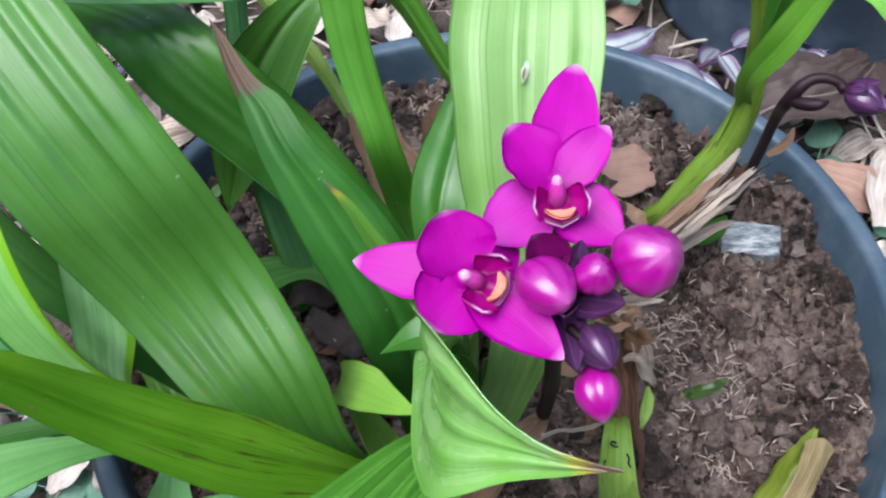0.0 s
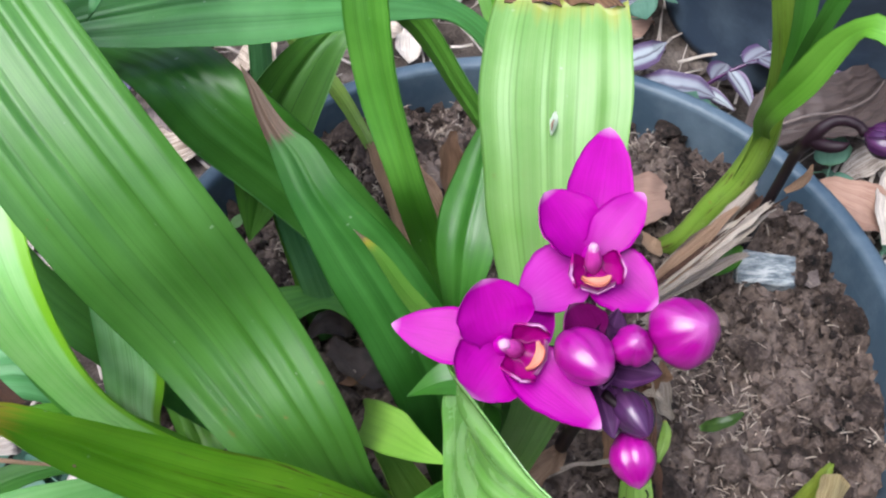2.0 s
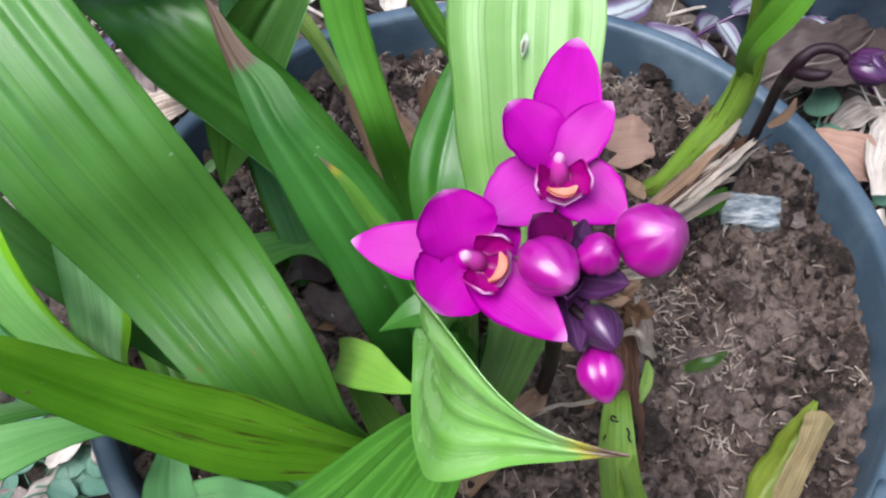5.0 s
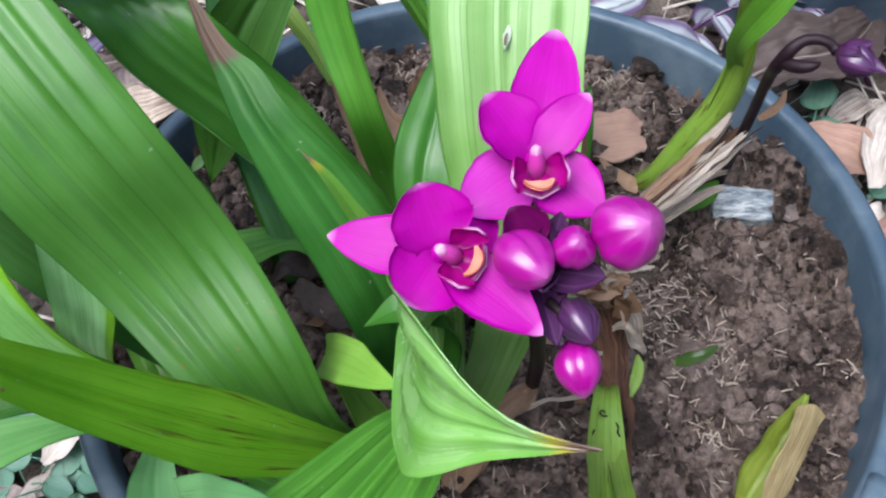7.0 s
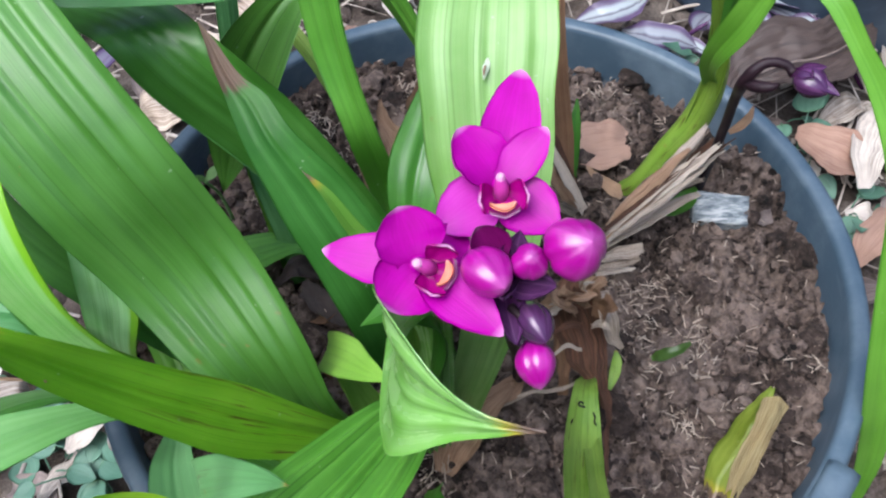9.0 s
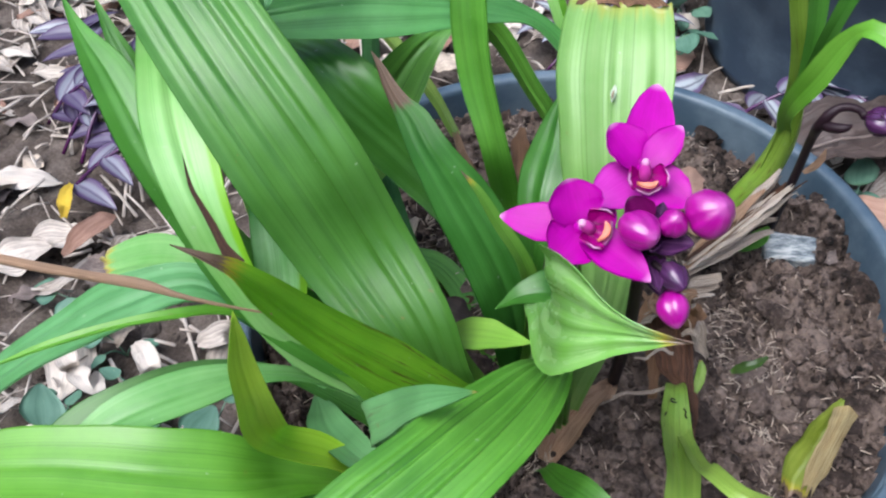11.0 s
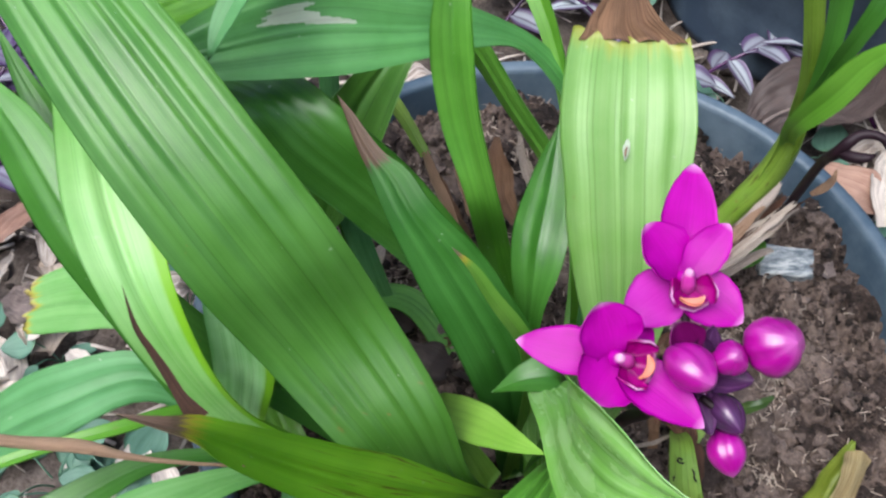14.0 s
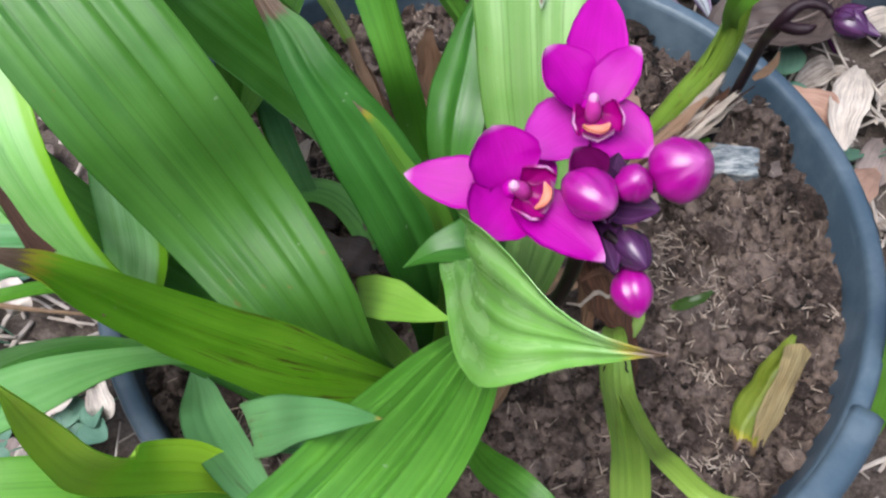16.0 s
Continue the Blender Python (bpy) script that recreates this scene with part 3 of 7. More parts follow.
g = 330
ax = np.linspace(-0.1665, 0.1665, g)
gx, gy = np.meshgrid(ax, ax, indexing="ij")
inside = np.hypot(gx, gy) < 0.1668
ids = -np.ones((g, g), int)
ids[inside] = np.arange(inside.sum())
px, py = gx[inside] + CX, gy[inside] + CY
pz = soil_height(px, py)
for i in range(len(pz)):
    p = Vector((px[i], py[i], 0.0))
    d, _ = noise.voronoi(p * 95)
    e, _ = noise.voronoi(p * 210 + Vector((3, 1, 0)))
    pz[i] += 0.0075 * noise.noise(p * 34) + 0.005 * noise.noise(p * 90) + 0.008 * min(d[1] - d[0], 0.32) / 0.32 + 0.0035 * min(e[1] - e[0], 0.5) + 0.0016 * noise.noise(p * 330) + 0.0012 * noise.noise(p * 520)
bed = np.full((g, g), 0.26)
bed[inside] = pz


def bed_height(x, y):
    """The uneven surface of the soil, at a place in the pot."""
    i, j = int(round((x - CX + 0.1665) / 0.333 * (g - 1))), int(round((y - CY + 0.1665) / 0.333 * (g - 1)))
    return float(bed[min(max(i, 0), g - 1), min(max(j, 0), g - 1)])


sf = [(ids[i, j], ids[i + 1, j], ids[i + 1, j + 1], ids[i, j + 1]) for i in range(g - 1) for j in range(g - 1) if min(ids[i, j], ids[i + 1, j], ids[i + 1, j + 1], ids[i, j + 1]) >= 0]
soil = thing("potting_soil", (CX, CY, 0.26), "crumbly dry brown soil filling the plastic pot", "soil", kind="stuff")
mesh_part("soil_bed", np.c_[px, py, pz], sf, SOIL, soil)


def lumps(count, spread, sizes, height, seed, flat=0.75, subdiv=1):
    """Many small irregular clods in one mesh."""
    rng = np.random.default_rng(seed)
    bm = bmesh.new()
    bmesh.ops.create_icosphere(bm, subdivisions=subdiv, radius=1.0)
    bv = np.array([w.co for w in bm.verts])
    bf = np.array([[w.index for w in fc.verts] for fc in bm.faces])
    bm.free()
    vs, fs = [], []
    for i in range(count):
        x, y = spread(rng)
        s = sizes[0] * (sizes[1] / sizes[0]) ** (rng.random() ** 2.2)
        d = bv * (1 + rng.uniform(-0.3, 0.3, (len(bv), 1))) * (s * rng.uniform(0.7, 1.3, 3)) * (1, 1, flat)
        a = rng.uniform(0, 6.28)
        rot = np.array([[math.cos(a), -math.sin(a), 0], [math.sin(a), math.cos(a), 0], [0, 0, 1]])
        d = d @ rot.T
        vs.append(d + (x, y, height(x, y) + s * rng.uniform(0.0, 0.45)))
        fs.append(bf + i * len(bv))
    return np.concatenate(vs), np.concatenate(fs).tolist()


def in_pot(rng, most=0.163):
    r, a = most * math.sqrt(rng.random()), rng.uniform(0, 6.2832)
    return CX + r * math.cos(a), CY + r * math.sin(a)


v, f = lumps(15000, in_pot, (0.0006, 0.0034), bed_height, 3, subdiv=1)
mesh_part("soil_crumbs", v, f, SOIL, soil, "loose clods of dry soil", smooth=False)
v, f = lumps(300, in_pot, (0.0034, 0.0100), bed_height, 7, flat=0.5, subdiv=2)
mesh_part("soil_clods", v, f, SOIL, soil, "larger clods of dry soil", smooth=False)


def bits(count, spread, height, length, width, seed):
    """Short chips of straw in one mesh."""
    rng = np.random.default_rng(seed)
    vs, fs = [], []
    for i in range(count):
        x, y = spread(rng)
        a, tilt = rng.uniform(0, 6.28), rng.uniform(-0.35, 0.5)
        l, w = rng.uniform(*length), rng.uniform(*width)
        d = np.array((math.cos(a) * math.cos(tilt), math.sin(a) * math.cos(tilt), math.sin(tilt)))
        s = np.array((-math.sin(a), math.cos(a), 0)) * w
        n = np.array((0, 0, w * 0.6))
        c = np.array((x, y, height(x, y) + rng.uniform(0.002, 0.0055) + abs(math.sin(tilt)) * l * 0.4))
        m_ = c + n * rng.uniform(-1, 3)
        ring = [np.array(e) for e in ((1, 1), (-1, 1), (-1, -1), (1, -1))]
        base = len(vs)
        for o in (c - d * l / 2, m_, c + d * l / 2):
            vs += [o + s * e[0] * 0.5 + n * e[1] * 0.5 for e in ring]
        for k in range(2):
            for j in range(4):
                fs.append((base + k * 4 + j, base + k * 4 + (j + 1) % 4, base + k * 4 + 4 + (j + 1) % 4, base + k * 4 + 4 + j))
        fs += [(base + 3, base + 2, base + 1, base), (base + 8, base + 9, base + 10, base + 11)]
    return np.array(vs), fs


def chip_spot(rng):
    """Chips lie in loose clusters, with some strewn between."""
    if rng.random() < 0.35:
        return in_pot(rng)
    k = np.random.default_rng(int(rng.integers(26)))
    x, y = in_pot(k, 0.15)
    return x + rng.normal(0, 0.007), y + rng.normal(0, 0.007)


v, f = bits(2300, chip_spot, lambda x, y: bed_height(x, y) - 0.001, (0.0012, 0.007), (0.0002, 0.0006), 11)
mesh_part("straw_chips", v, f, DRY_STRAW, soil, "pale chips of straw on the soil")

# ---- the ground round it ----
gn = 150
near = np.linspace(-0.95, 0.95, gn)
far = np.array([-600.0, -60.0, -8.0, -2.5, -1.3])
axis = np.r_[far, near, -far[::-1]]
nx = len(axis)
GX, GY = np.meshgrid(axis, axis + 0.35, indexing="ij")
gz = np.zeros((nx, nx))
for i in range(nx):
    for j in range(nx):
        if abs(GX[i, j]) < 2 and abs(GY[i, j]) < 2.5:
            p = Vector((GX[i, j], GY[i, j], 0))
            r = math.hypot(GX[i, j] - CX, GY[i, j] - CY)
            gz[i, j] = (0.012 * noise.noise(p * 6) + 0.007 * noise.noise(p * 22) + 0.004 * noise.noise(p * 60) + 0.004) * min(1, max(0, (r - 0.13) * 12)) - 0.002
gf = [(i * nx + j, (i + 1) * nx + j, (i + 1) * nx + j + 1, i * nx + j + 1) for i in range(nx - 1) for j in range(nx - 1)]
ground = mesh_part("ground", np.c_[GX.ravel(), GY.ravel(), gz.ravel()], gf, EARTH, None)
tagged(ground, "dark garden earth covered in dry leaf litter", "ground", kind="structure")


def round_pot(rng):
    while True:
        x, y = rng.uniform(-0.75, 0.65), rng.uniform(-0.05, 1.0)
        if math.hypot(x - CX, y - CY) > 0.135:
            return x, y


crumbs = thing("earth_crumbs", (0, 0.4, 0), "loose earth crumbs and woody bits on the ground", "soil", kind="stuff")
v, f = lumps(2600, round_pot, (0.003, 0.012), lambda x, y: 0.0, 21)
mesh_part("crumb_layer", v, f, EARTH, crumbs, smooth=False)
v, f = bits(2600, round_pot, lambda x, y: 0.006, (0.008, 0.06), (0.0006, 0.0035), 23)
mesh_part("twig_layer", v, f, LITTER, crumbs, "dry twigs and straw on the ground")

# unseen plain walls, added to block sky light near the horizon
def sky_block_wall(name, x0, y0, x1, y1):
    bm = bmesh.new()
    bmesh.ops.create_cube(bm, size=1.0)
    for w in bm.verts:
        w.co = Vector(((x0 + x1) / 2 + w.co.x * (x1 - x0), (y0 + y1) / 2 + w.co.y * (y1 - y0), 1.1 + w.co.z * 2.3))
    bmesh.ops.bevel(bm, geom=bm.edges[:], offset=0.015, segments=2, affect="EDGES")
    tagged(part(name, bm, BLOCK_WALL, None), "unseen plain wall added to block low sky light", "wall", kind="structure")


sky_block_wall("sky_block_north", -3.2, 3.4, 3.2, 3.6)
sky_block_wall("sky_block_south", -3.2, -2.9, 3.2, -2.7)
sky_block_wall("sky_block_west", -3.2, -2.7, -3.0, 3.4)
sky_block_wall("sky_block_east", 3.0, -2.7, 3.2, 3.4)

# the dark pot behind
far_pot = thing("dark_flower_pot", (0.385, 0.80, 0.0), "large dark navy plastic pot standing on the ground", "flower pot")
v, f = lathe([(0.01, 0.0), (0.162, 0.0), (0.168, 0.004), (0.170, 0.016), (0.166, 0.02), (0.176, 0.12), (0.186, 0.24), (0.19, 0.30), (0.203, 0.302), (0.204, 0.33), (0.199, 0.333), (0.192, 0.328), (0.18, 0.27), (0.01, 0.265)], (0.385, 0.80))
mesh_part("body", v, f, POT_FAR, far_pot)
v, f = lathe([(0.0, 0.285), (0.09, 0.29), (0.184, 0.284)], (0.385, 0.80), 40)
mesh_part("soil_fill", v, f, EARTH, far_pot, "dark soil in the pot")


# ---- the orchid ----
def petal(parent, name, base, tip, width, facing, material, cup=0.25, blunt=0.5, back=0.0, label="", seed=0):
    """A tepal from its foot to its tip. facing: the way its inner side looks; blunt: 0 pointed, 1 round; back: bends away from facing."""
    b_, t_ = np.array(base, float), np.array(tip, float)
    d = t_ - b_
    l = np.linalg.norm(d)
    fc = np.array(facing, float)
    fc -= d * (fc @ d) / (l * l)
    fc /= np.linalg.norm(fc)
    s = np.cross(d, fc)
    s /= np.linalg.norm(s)
    rows = []
    for u in (0.0, 0.12, 0.32, 0.5, 0.68, 0.82, 0.92, 0.975, 1.0):
        w = (math.sin(math.pi * u ** (0.62 + 0.35 * blunt))) ** (0.95 - 0.4 * blunt) if 0 < u < 1 else 0.0
        w = max(w, 0.72 - 0.9 * u)
        c = b_ + d * u + fc * (math.sin(math.pi * u) * 0.05 * l - back * l * u * u)
        rows.append((*c, *(s * width / 2 * w)))
    v, f, uv = blade(rows, rows=26, cols=17, pleats=1, fold=cup, ridge=0.0, thick=0.0007, up=fc, wave=0.07, seed=seed or int(1000 * width), keel=0.012, bow=1.9)
    return mesh_part(name, v, f, material, parent, label, uv)


clump = thing("ground_orchid", (-0.01, 0.145, 0.28), "leafy ground orchid with pleated green leaves and magenta flowers", "orchid")
shoot = thing("orchid_shoot", (0.08, 0.232, 0.272), "young orchid shoot with upright yellow-green folded leaves", "orchid")
frontshoot = thing("low_orchid_shoot", (0.062, 0.15, 0.28), "short yellowing orchid shoot beside a dry brown sheath", "orchid")

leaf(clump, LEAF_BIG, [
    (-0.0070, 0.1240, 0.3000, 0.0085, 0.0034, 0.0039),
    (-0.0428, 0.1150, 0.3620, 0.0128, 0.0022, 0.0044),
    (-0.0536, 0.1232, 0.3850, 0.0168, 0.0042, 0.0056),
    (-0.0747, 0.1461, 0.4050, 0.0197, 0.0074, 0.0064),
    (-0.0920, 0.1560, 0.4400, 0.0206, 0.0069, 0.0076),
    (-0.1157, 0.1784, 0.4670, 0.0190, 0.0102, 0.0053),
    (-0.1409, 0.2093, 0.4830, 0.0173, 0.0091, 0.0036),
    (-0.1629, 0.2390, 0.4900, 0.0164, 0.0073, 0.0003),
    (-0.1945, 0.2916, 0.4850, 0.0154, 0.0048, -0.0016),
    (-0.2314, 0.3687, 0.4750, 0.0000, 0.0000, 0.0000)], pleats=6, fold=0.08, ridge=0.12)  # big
leaf(clump, LEAF_TORN, [
    (0.0080, 0.1450, 0.2850, 0.0078, -0.0001, -0.0010),
    (0.0232, 0.1528, 0.3850, 0.0116, -0.0003, -0.0010),
    (0.0222, 0.1670, 0.4150, 0.0180, 0.0014, -0.0002),
    (0.0210, 0.1915, 0.4425, 0.0215, 0.0005, -0.0004),
    (0.0222, 0.2109, 0.4540, 0.0213, -0.0021, 0.0001),
    (0.0245, 0.2294, 0.4590, 0.0189, -0.0031, 0.0007)], pleats=4, fold=0.1, ridge=0.045, cut=0.93)  # pale
leaf(clump, DRY_DARK, [
    (0.0243, 0.2265, 0.4588, 0.0172, -0.0028, 0.0006),
    (0.0222, 0.2325, 0.4622, 0.0118, -0.0022, 0.0016),
    (0.0230, 0.2390, 0.4655, 0.0072, -0.0016, 0.0004),
    (0.0269, 0.2538, 0.4650, 0.0054, -0.0018, -0.0005),
    (0.0317, 0.2745, 0.4600, 0.0044, -0.0010, -0.0001),
    (0.0359, 0.2996, 0.4550, 0.0000, 0.0000, 0.0000)], pleats=3, fold=0.12, ridge=0.12, rag=0.25, crumple=0.0022)  # pale_dry
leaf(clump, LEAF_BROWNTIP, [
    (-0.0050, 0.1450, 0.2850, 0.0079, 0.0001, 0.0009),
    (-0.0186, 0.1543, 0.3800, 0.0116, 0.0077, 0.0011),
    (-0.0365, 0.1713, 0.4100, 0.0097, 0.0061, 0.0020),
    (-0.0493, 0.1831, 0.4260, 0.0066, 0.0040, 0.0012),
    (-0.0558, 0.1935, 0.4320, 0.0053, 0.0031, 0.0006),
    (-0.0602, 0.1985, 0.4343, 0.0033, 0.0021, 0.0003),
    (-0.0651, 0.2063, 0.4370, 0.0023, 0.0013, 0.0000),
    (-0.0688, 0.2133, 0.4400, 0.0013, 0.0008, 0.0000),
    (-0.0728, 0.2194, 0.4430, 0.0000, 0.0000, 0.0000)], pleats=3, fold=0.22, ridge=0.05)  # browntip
leaf(clump, LEAF_SPEARED, [
    (-0.0050, 0.1450, 0.2850, 0.0080, 0.0000, 0.0004),
    (-0.0114, 0.1522, 0.3950, 0.0026, 0.0020, 0.0002),
    (-0.0224, 0.1562, 0.4150, 0.0018, 0.0016, 0.0005),
    (-0.0297, 0.1614, 0.4260, 0.0010, 0.0009, 0.0003),
    (-0.0355, 0.1643, 0.4320, 0.0000, 0.0000, 0.0000)], pleats=1, fold=0.3, ridge=0.04)  # yellowblade
leaf(clump, LEAF_MAIN, [
    (-0.0050, 0.1450, 0.2850, 0.0075, 0.0009, 0.0015),
    (-0.0192, 0.1838, 0.3534, 0.0107, 0.0012, 0.0042),
    (-0.0579, 0.2150, 0.3891, 0.0117, 0.0046, 0.0090),
    (-0.0865, 0.2273, 0.4145, 0.0123, 0.0064, 0.0081),
    (-0.0998, 0.2352, 0.4262, 0.0104, 0.0120, -0.0024),
    (-0.1228, 0.2511, 0.4236, 0.0074, 0.0094, 0.0008),
    (-0.1537, 0.2791, 0.4146, 0.0000, 0.0000, 0.0000)], pleats=4, fold=0.06, ridge=0.05)  # wide_back
leaf(clump, LEAF_BACK, [
    (0.0220, 0.1750, 0.2850, 0.0060, 0.0001, 0.0001),
    (0.0254, 0.2160, 0.3462, 0.0048, 0.0038, -0.0028),
    (0.0204, 0.2491, 0.3949, 0.0040, 0.0066, -0.0030),
    (-0.0032, 0.2692, 0.4185, 0.0033, 0.0048, -0.0014),
    (-0.0246, 0.2672, 0.4293, -0.0014, 0.0075, 0.0033),
    (-0.0495, 0.2575, 0.4394, -0.0008, 0.0110, 0.0080),
    (-0.0807, 0.2495, 0.4475, -0.0012, 0.0134, 0.0124),
    (-0.1134, 0.2362, 0.4504, -0.0025, 0.0089, 0.0083),
    (-0.1465, 0.2210, 0.4501, 0.0000, 0.0000, 0.0000)], pleats=4, fold=0.15, ridge=0.05, hole=(0.79, 0.6))  # hole
leaf(clump, LEAF_BLUE, [
    (-0.0600, 0.2150, 0.2900, 0.0057, 0.0025, 0.0007),
    (-0.0820, 0.2620, 0.3450, 0.0045, 0.0030, 0.0000),
    (-0.0850, 0.3000, 0.4050, 0.0039, 0.0038, 0.0000),
    (-0.0830, 0.3000, 0.4500, 0.0052, -0.0020, 0.0005),
    (-0.0880, 0.2740, 0.4760, 0.0060, -0.0045, 0.0000),
    (-0.0960, 0.2439, 0.4780, 0.0045, -0.0040, 0.0000),
    (-0.1030, 0.2317, 0.4740, 0.0040, -0.0036, 0.0000),
    (-0.1085, 0.2221, 0.4680, 0.0026, -0.0022, 0.0000),
    (-0.1115, 0.2150, 0.4630, 0.0000, 0.0000, 0.0000)], pleats=2, fold=0.2, ridge=0.05)  # droop
leaf(clump, LEAF_FRESH, [
    (-0.0630, 0.2170, 0.2880, 0.0062, 0.0019, -0.0009),
    (-0.0840, 0.2660, 0.3430, 0.0040, 0.0040, 0.0000),
    (-0.0920, 0.3080, 0.3920, -0.0040, 0.0120, 0.0030),
    (-0.1113, 0.3107, 0.4150, -0.0067, 0.0275, 0.0000),
    (-0.1473, 0.3039, 0.4100, -0.0017, 0.0235, 0.0001),
    (-0.1866, 0.3055, 0.3900, 0.0000, 0.0000, 0.0000)], pleats=4, fold=0.1, ridge=0.06)  # top_yellow
leaf(clump, LEAF_FRESH, [
    (-0.1000, 0.1500, 0.3100, 0.0058, 0.0033, 0.0002),
    (-0.1892, 0.3000, 0.4200, 0.0013, 0.0103, -0.0061),
    (-0.2050, 0.2823, 0.4500, -0.0101, 0.0202, 0.0019),
    (-0.2283, 0.2759, 0.4500, -0.0019, 0.0181, 0.0016),
    (-0.2624, 0.2810, 0.4300, 0.0000, 0.0000, 0.0000)], pleats=3, fold=0.1, ridge=0.06)  # corner_yellow
leaf(clump, LEAF_GRASS, [
    (0.0000, 0.1650, 0.2850, 0.0059, 0.0006, 0.0003),
    (-0.0058, 0.1909, 0.3248, 0.0054, 0.0006, 0.0001),
    (-0.0157, 0.2063, 0.3632, 0.0061, 0.0010, 0.0009),
    (-0.0229, 0.2078, 0.4009, 0.0058, -0.0010, 0.0017),
    (-0.0311, 0.2222, 0.4299, 0.0071, -0.0040, 0.0033),
    (-0.0342, 0.2344, 0.4559, 0.0071, -0.0019, 0.0011),
    (-0.0328, 0.2499, 0.4787, 0.0043, 0.0000, -0.0002),
    (-0.0324, 0.2671, 0.5005, 0.0000, 0.0000, 0.0000)], pleats=1, fold=0.3, ridge=0.05)  # upright
leaf(clump, LEAF_GRASS, [
    (0.0180, 0.1800, 0.2850, 0.0051, 0.0009, -0.0005),
    (0.0245, 0.2553, 0.3258, 0.0040, -0.0021, 0.0037),
    (-0.0036, 0.2971, 0.3552, 0.0032, -0.0036, 0.0066),
    (-0.0307, 0.3129, 0.3876, 0.0054, -0.0016, 0.0043),
    (-0.0519, 0.2933, 0.3960, 0.0075, 0.0010, -0.0010),
    (-0.0742, 0.2655, 0.3800, 0.0134, 0.0027, -0.0072),
    (-0.0874, 0.2495, 0.3450, 0.0099, -0.0027, -0.0015),
    (-0.0939, 0.2396, 0.3250, 0.0000, 0.0000, 0.0000)], pleats=3, fold=0.2, ridge=0.05)  # petiole_leaf
leaf(clump, LEAF_FRESH, [
    (0.0240, 0.1780, 0.2850, 0.0060, 0.0007, -0.0007),
    (0.0215, 0.2120, 0.3383, 0.0040, -0.0007, 0.0007),
    (0.0161, 0.2442, 0.3854, 0.0026, -0.0019, 0.0015),
    (0.0050, 0.2778, 0.4211, 0.0030, -0.0012, 0.0030),
    (-0.0130, 0.3120, 0.4467, 0.0045, 0.0001, 0.0031),
    (-0.0281, 0.3458, 0.4719, 0.0000, 0.0000, 0.0000)], pleats=1, fold=0.35, ridge=0.04)  # bright_petiole
leaf(clump, LEAF_YELLOW, [
    (-0.0440, 0.2830, 0.3370, 0.0022, 0.0014, -0.0003),
    (-0.0552, 0.2968, 0.3510, 0.0026, 0.0025, 0.0001),
    (-0.0760, 0.3135, 0.3721, 0.0028, 0.0045, -0.0021),
    (-0.0942, 0.3305, 0.3877, 0.0022, 0.0034, -0.0017),
    (-0.1109, 0.3479, 0.4018, 0.0000, 0.0000, 0.0000)], pleats=1, fold=0.3, ridge=0.05)  # thin_olive
leaf(clump, DRY_TAN, [
    (-0.0180, 0.2100, 0.2860, 0.0022, 0.0012, 0.0000),
    (-0.0260, 0.2400, 0.3080, 0.0026, 0.0012, 0.0000),
    (-0.0350, 0.2640, 0.3230, 0.0024, 0.0014, 0.0000),
    (-0.0450, 0.2840, 0.3380, 0.0018, 0.0012, 0.0000)], name="dry_stalk", label="withered brown leaf stalk", pleats=2, fold=0.4, ridge=0.14, crumple=0.0012)
leaf(clump, LEAF_MAIN, [
    (-0.0050, 0.1450, 0.2850, 0.0080, 0.0000, 0.0001),
    (-0.0059, 0.1736, 0.3750, 0.0049, 0.0005, -0.0002),
    (-0.0036, 0.1883, 0.3950, 0.0101, -0.0012, -0.0008),
    (0.0020, 0.2107, 0.4050, 0.0080, -0.0011, -0.0007),
    (0.0060, 0.2319, 0.4150, 0.0000, 0.0000, 0.0000)], pleats=3, fold=0.15, ridge=0.06)  # dark_under_pale
leaf(clump, LEAF_GRASS, [
    (-0.0120, 0.1650, 0.2880, 0.0066, 0.0052, -0.0002),
    (-0.0583, 0.2270, 0.3020, 0.0033, 0.0065, -0.0010),
    (-0.0856, 0.2165, 0.3080, -0.0029, 0.0104, 0.0000),
    (-0.1124, 0.2120, 0.3050, -0.0008, 0.0084, 0.0002),
    (-0.1345, 0.2130, 0.2980, 0.0000, 0.0000, 0.0000)], pleats=2, fold=0.1, ridge=0.05)  # low_stub
leaf(clump, LEAF_LIME, [
    (-0.0200, 0.1350, 0.3000, 0.0059, 0.0061, 0.0001),
    (-0.0382, 0.1520, 0.3350, -0.0010, 0.0072, -0.0008),
    (-0.0364, 0.1411, 0.3600, 0.0031, 0.0064, 0.0021),
    (-0.0259, 0.1275, 0.3800, 0.0032, 0.0058, 0.0019),
    (-0.0163, 0.1142, 0.3970, 0.0015, 0.0029, 0.0010),
    (-0.0085, 0.1059, 0.4070, 0.0000, 0.0000, 0.0000)], pleats=2, fold=0.1, ridge=0.03)  # small_pale
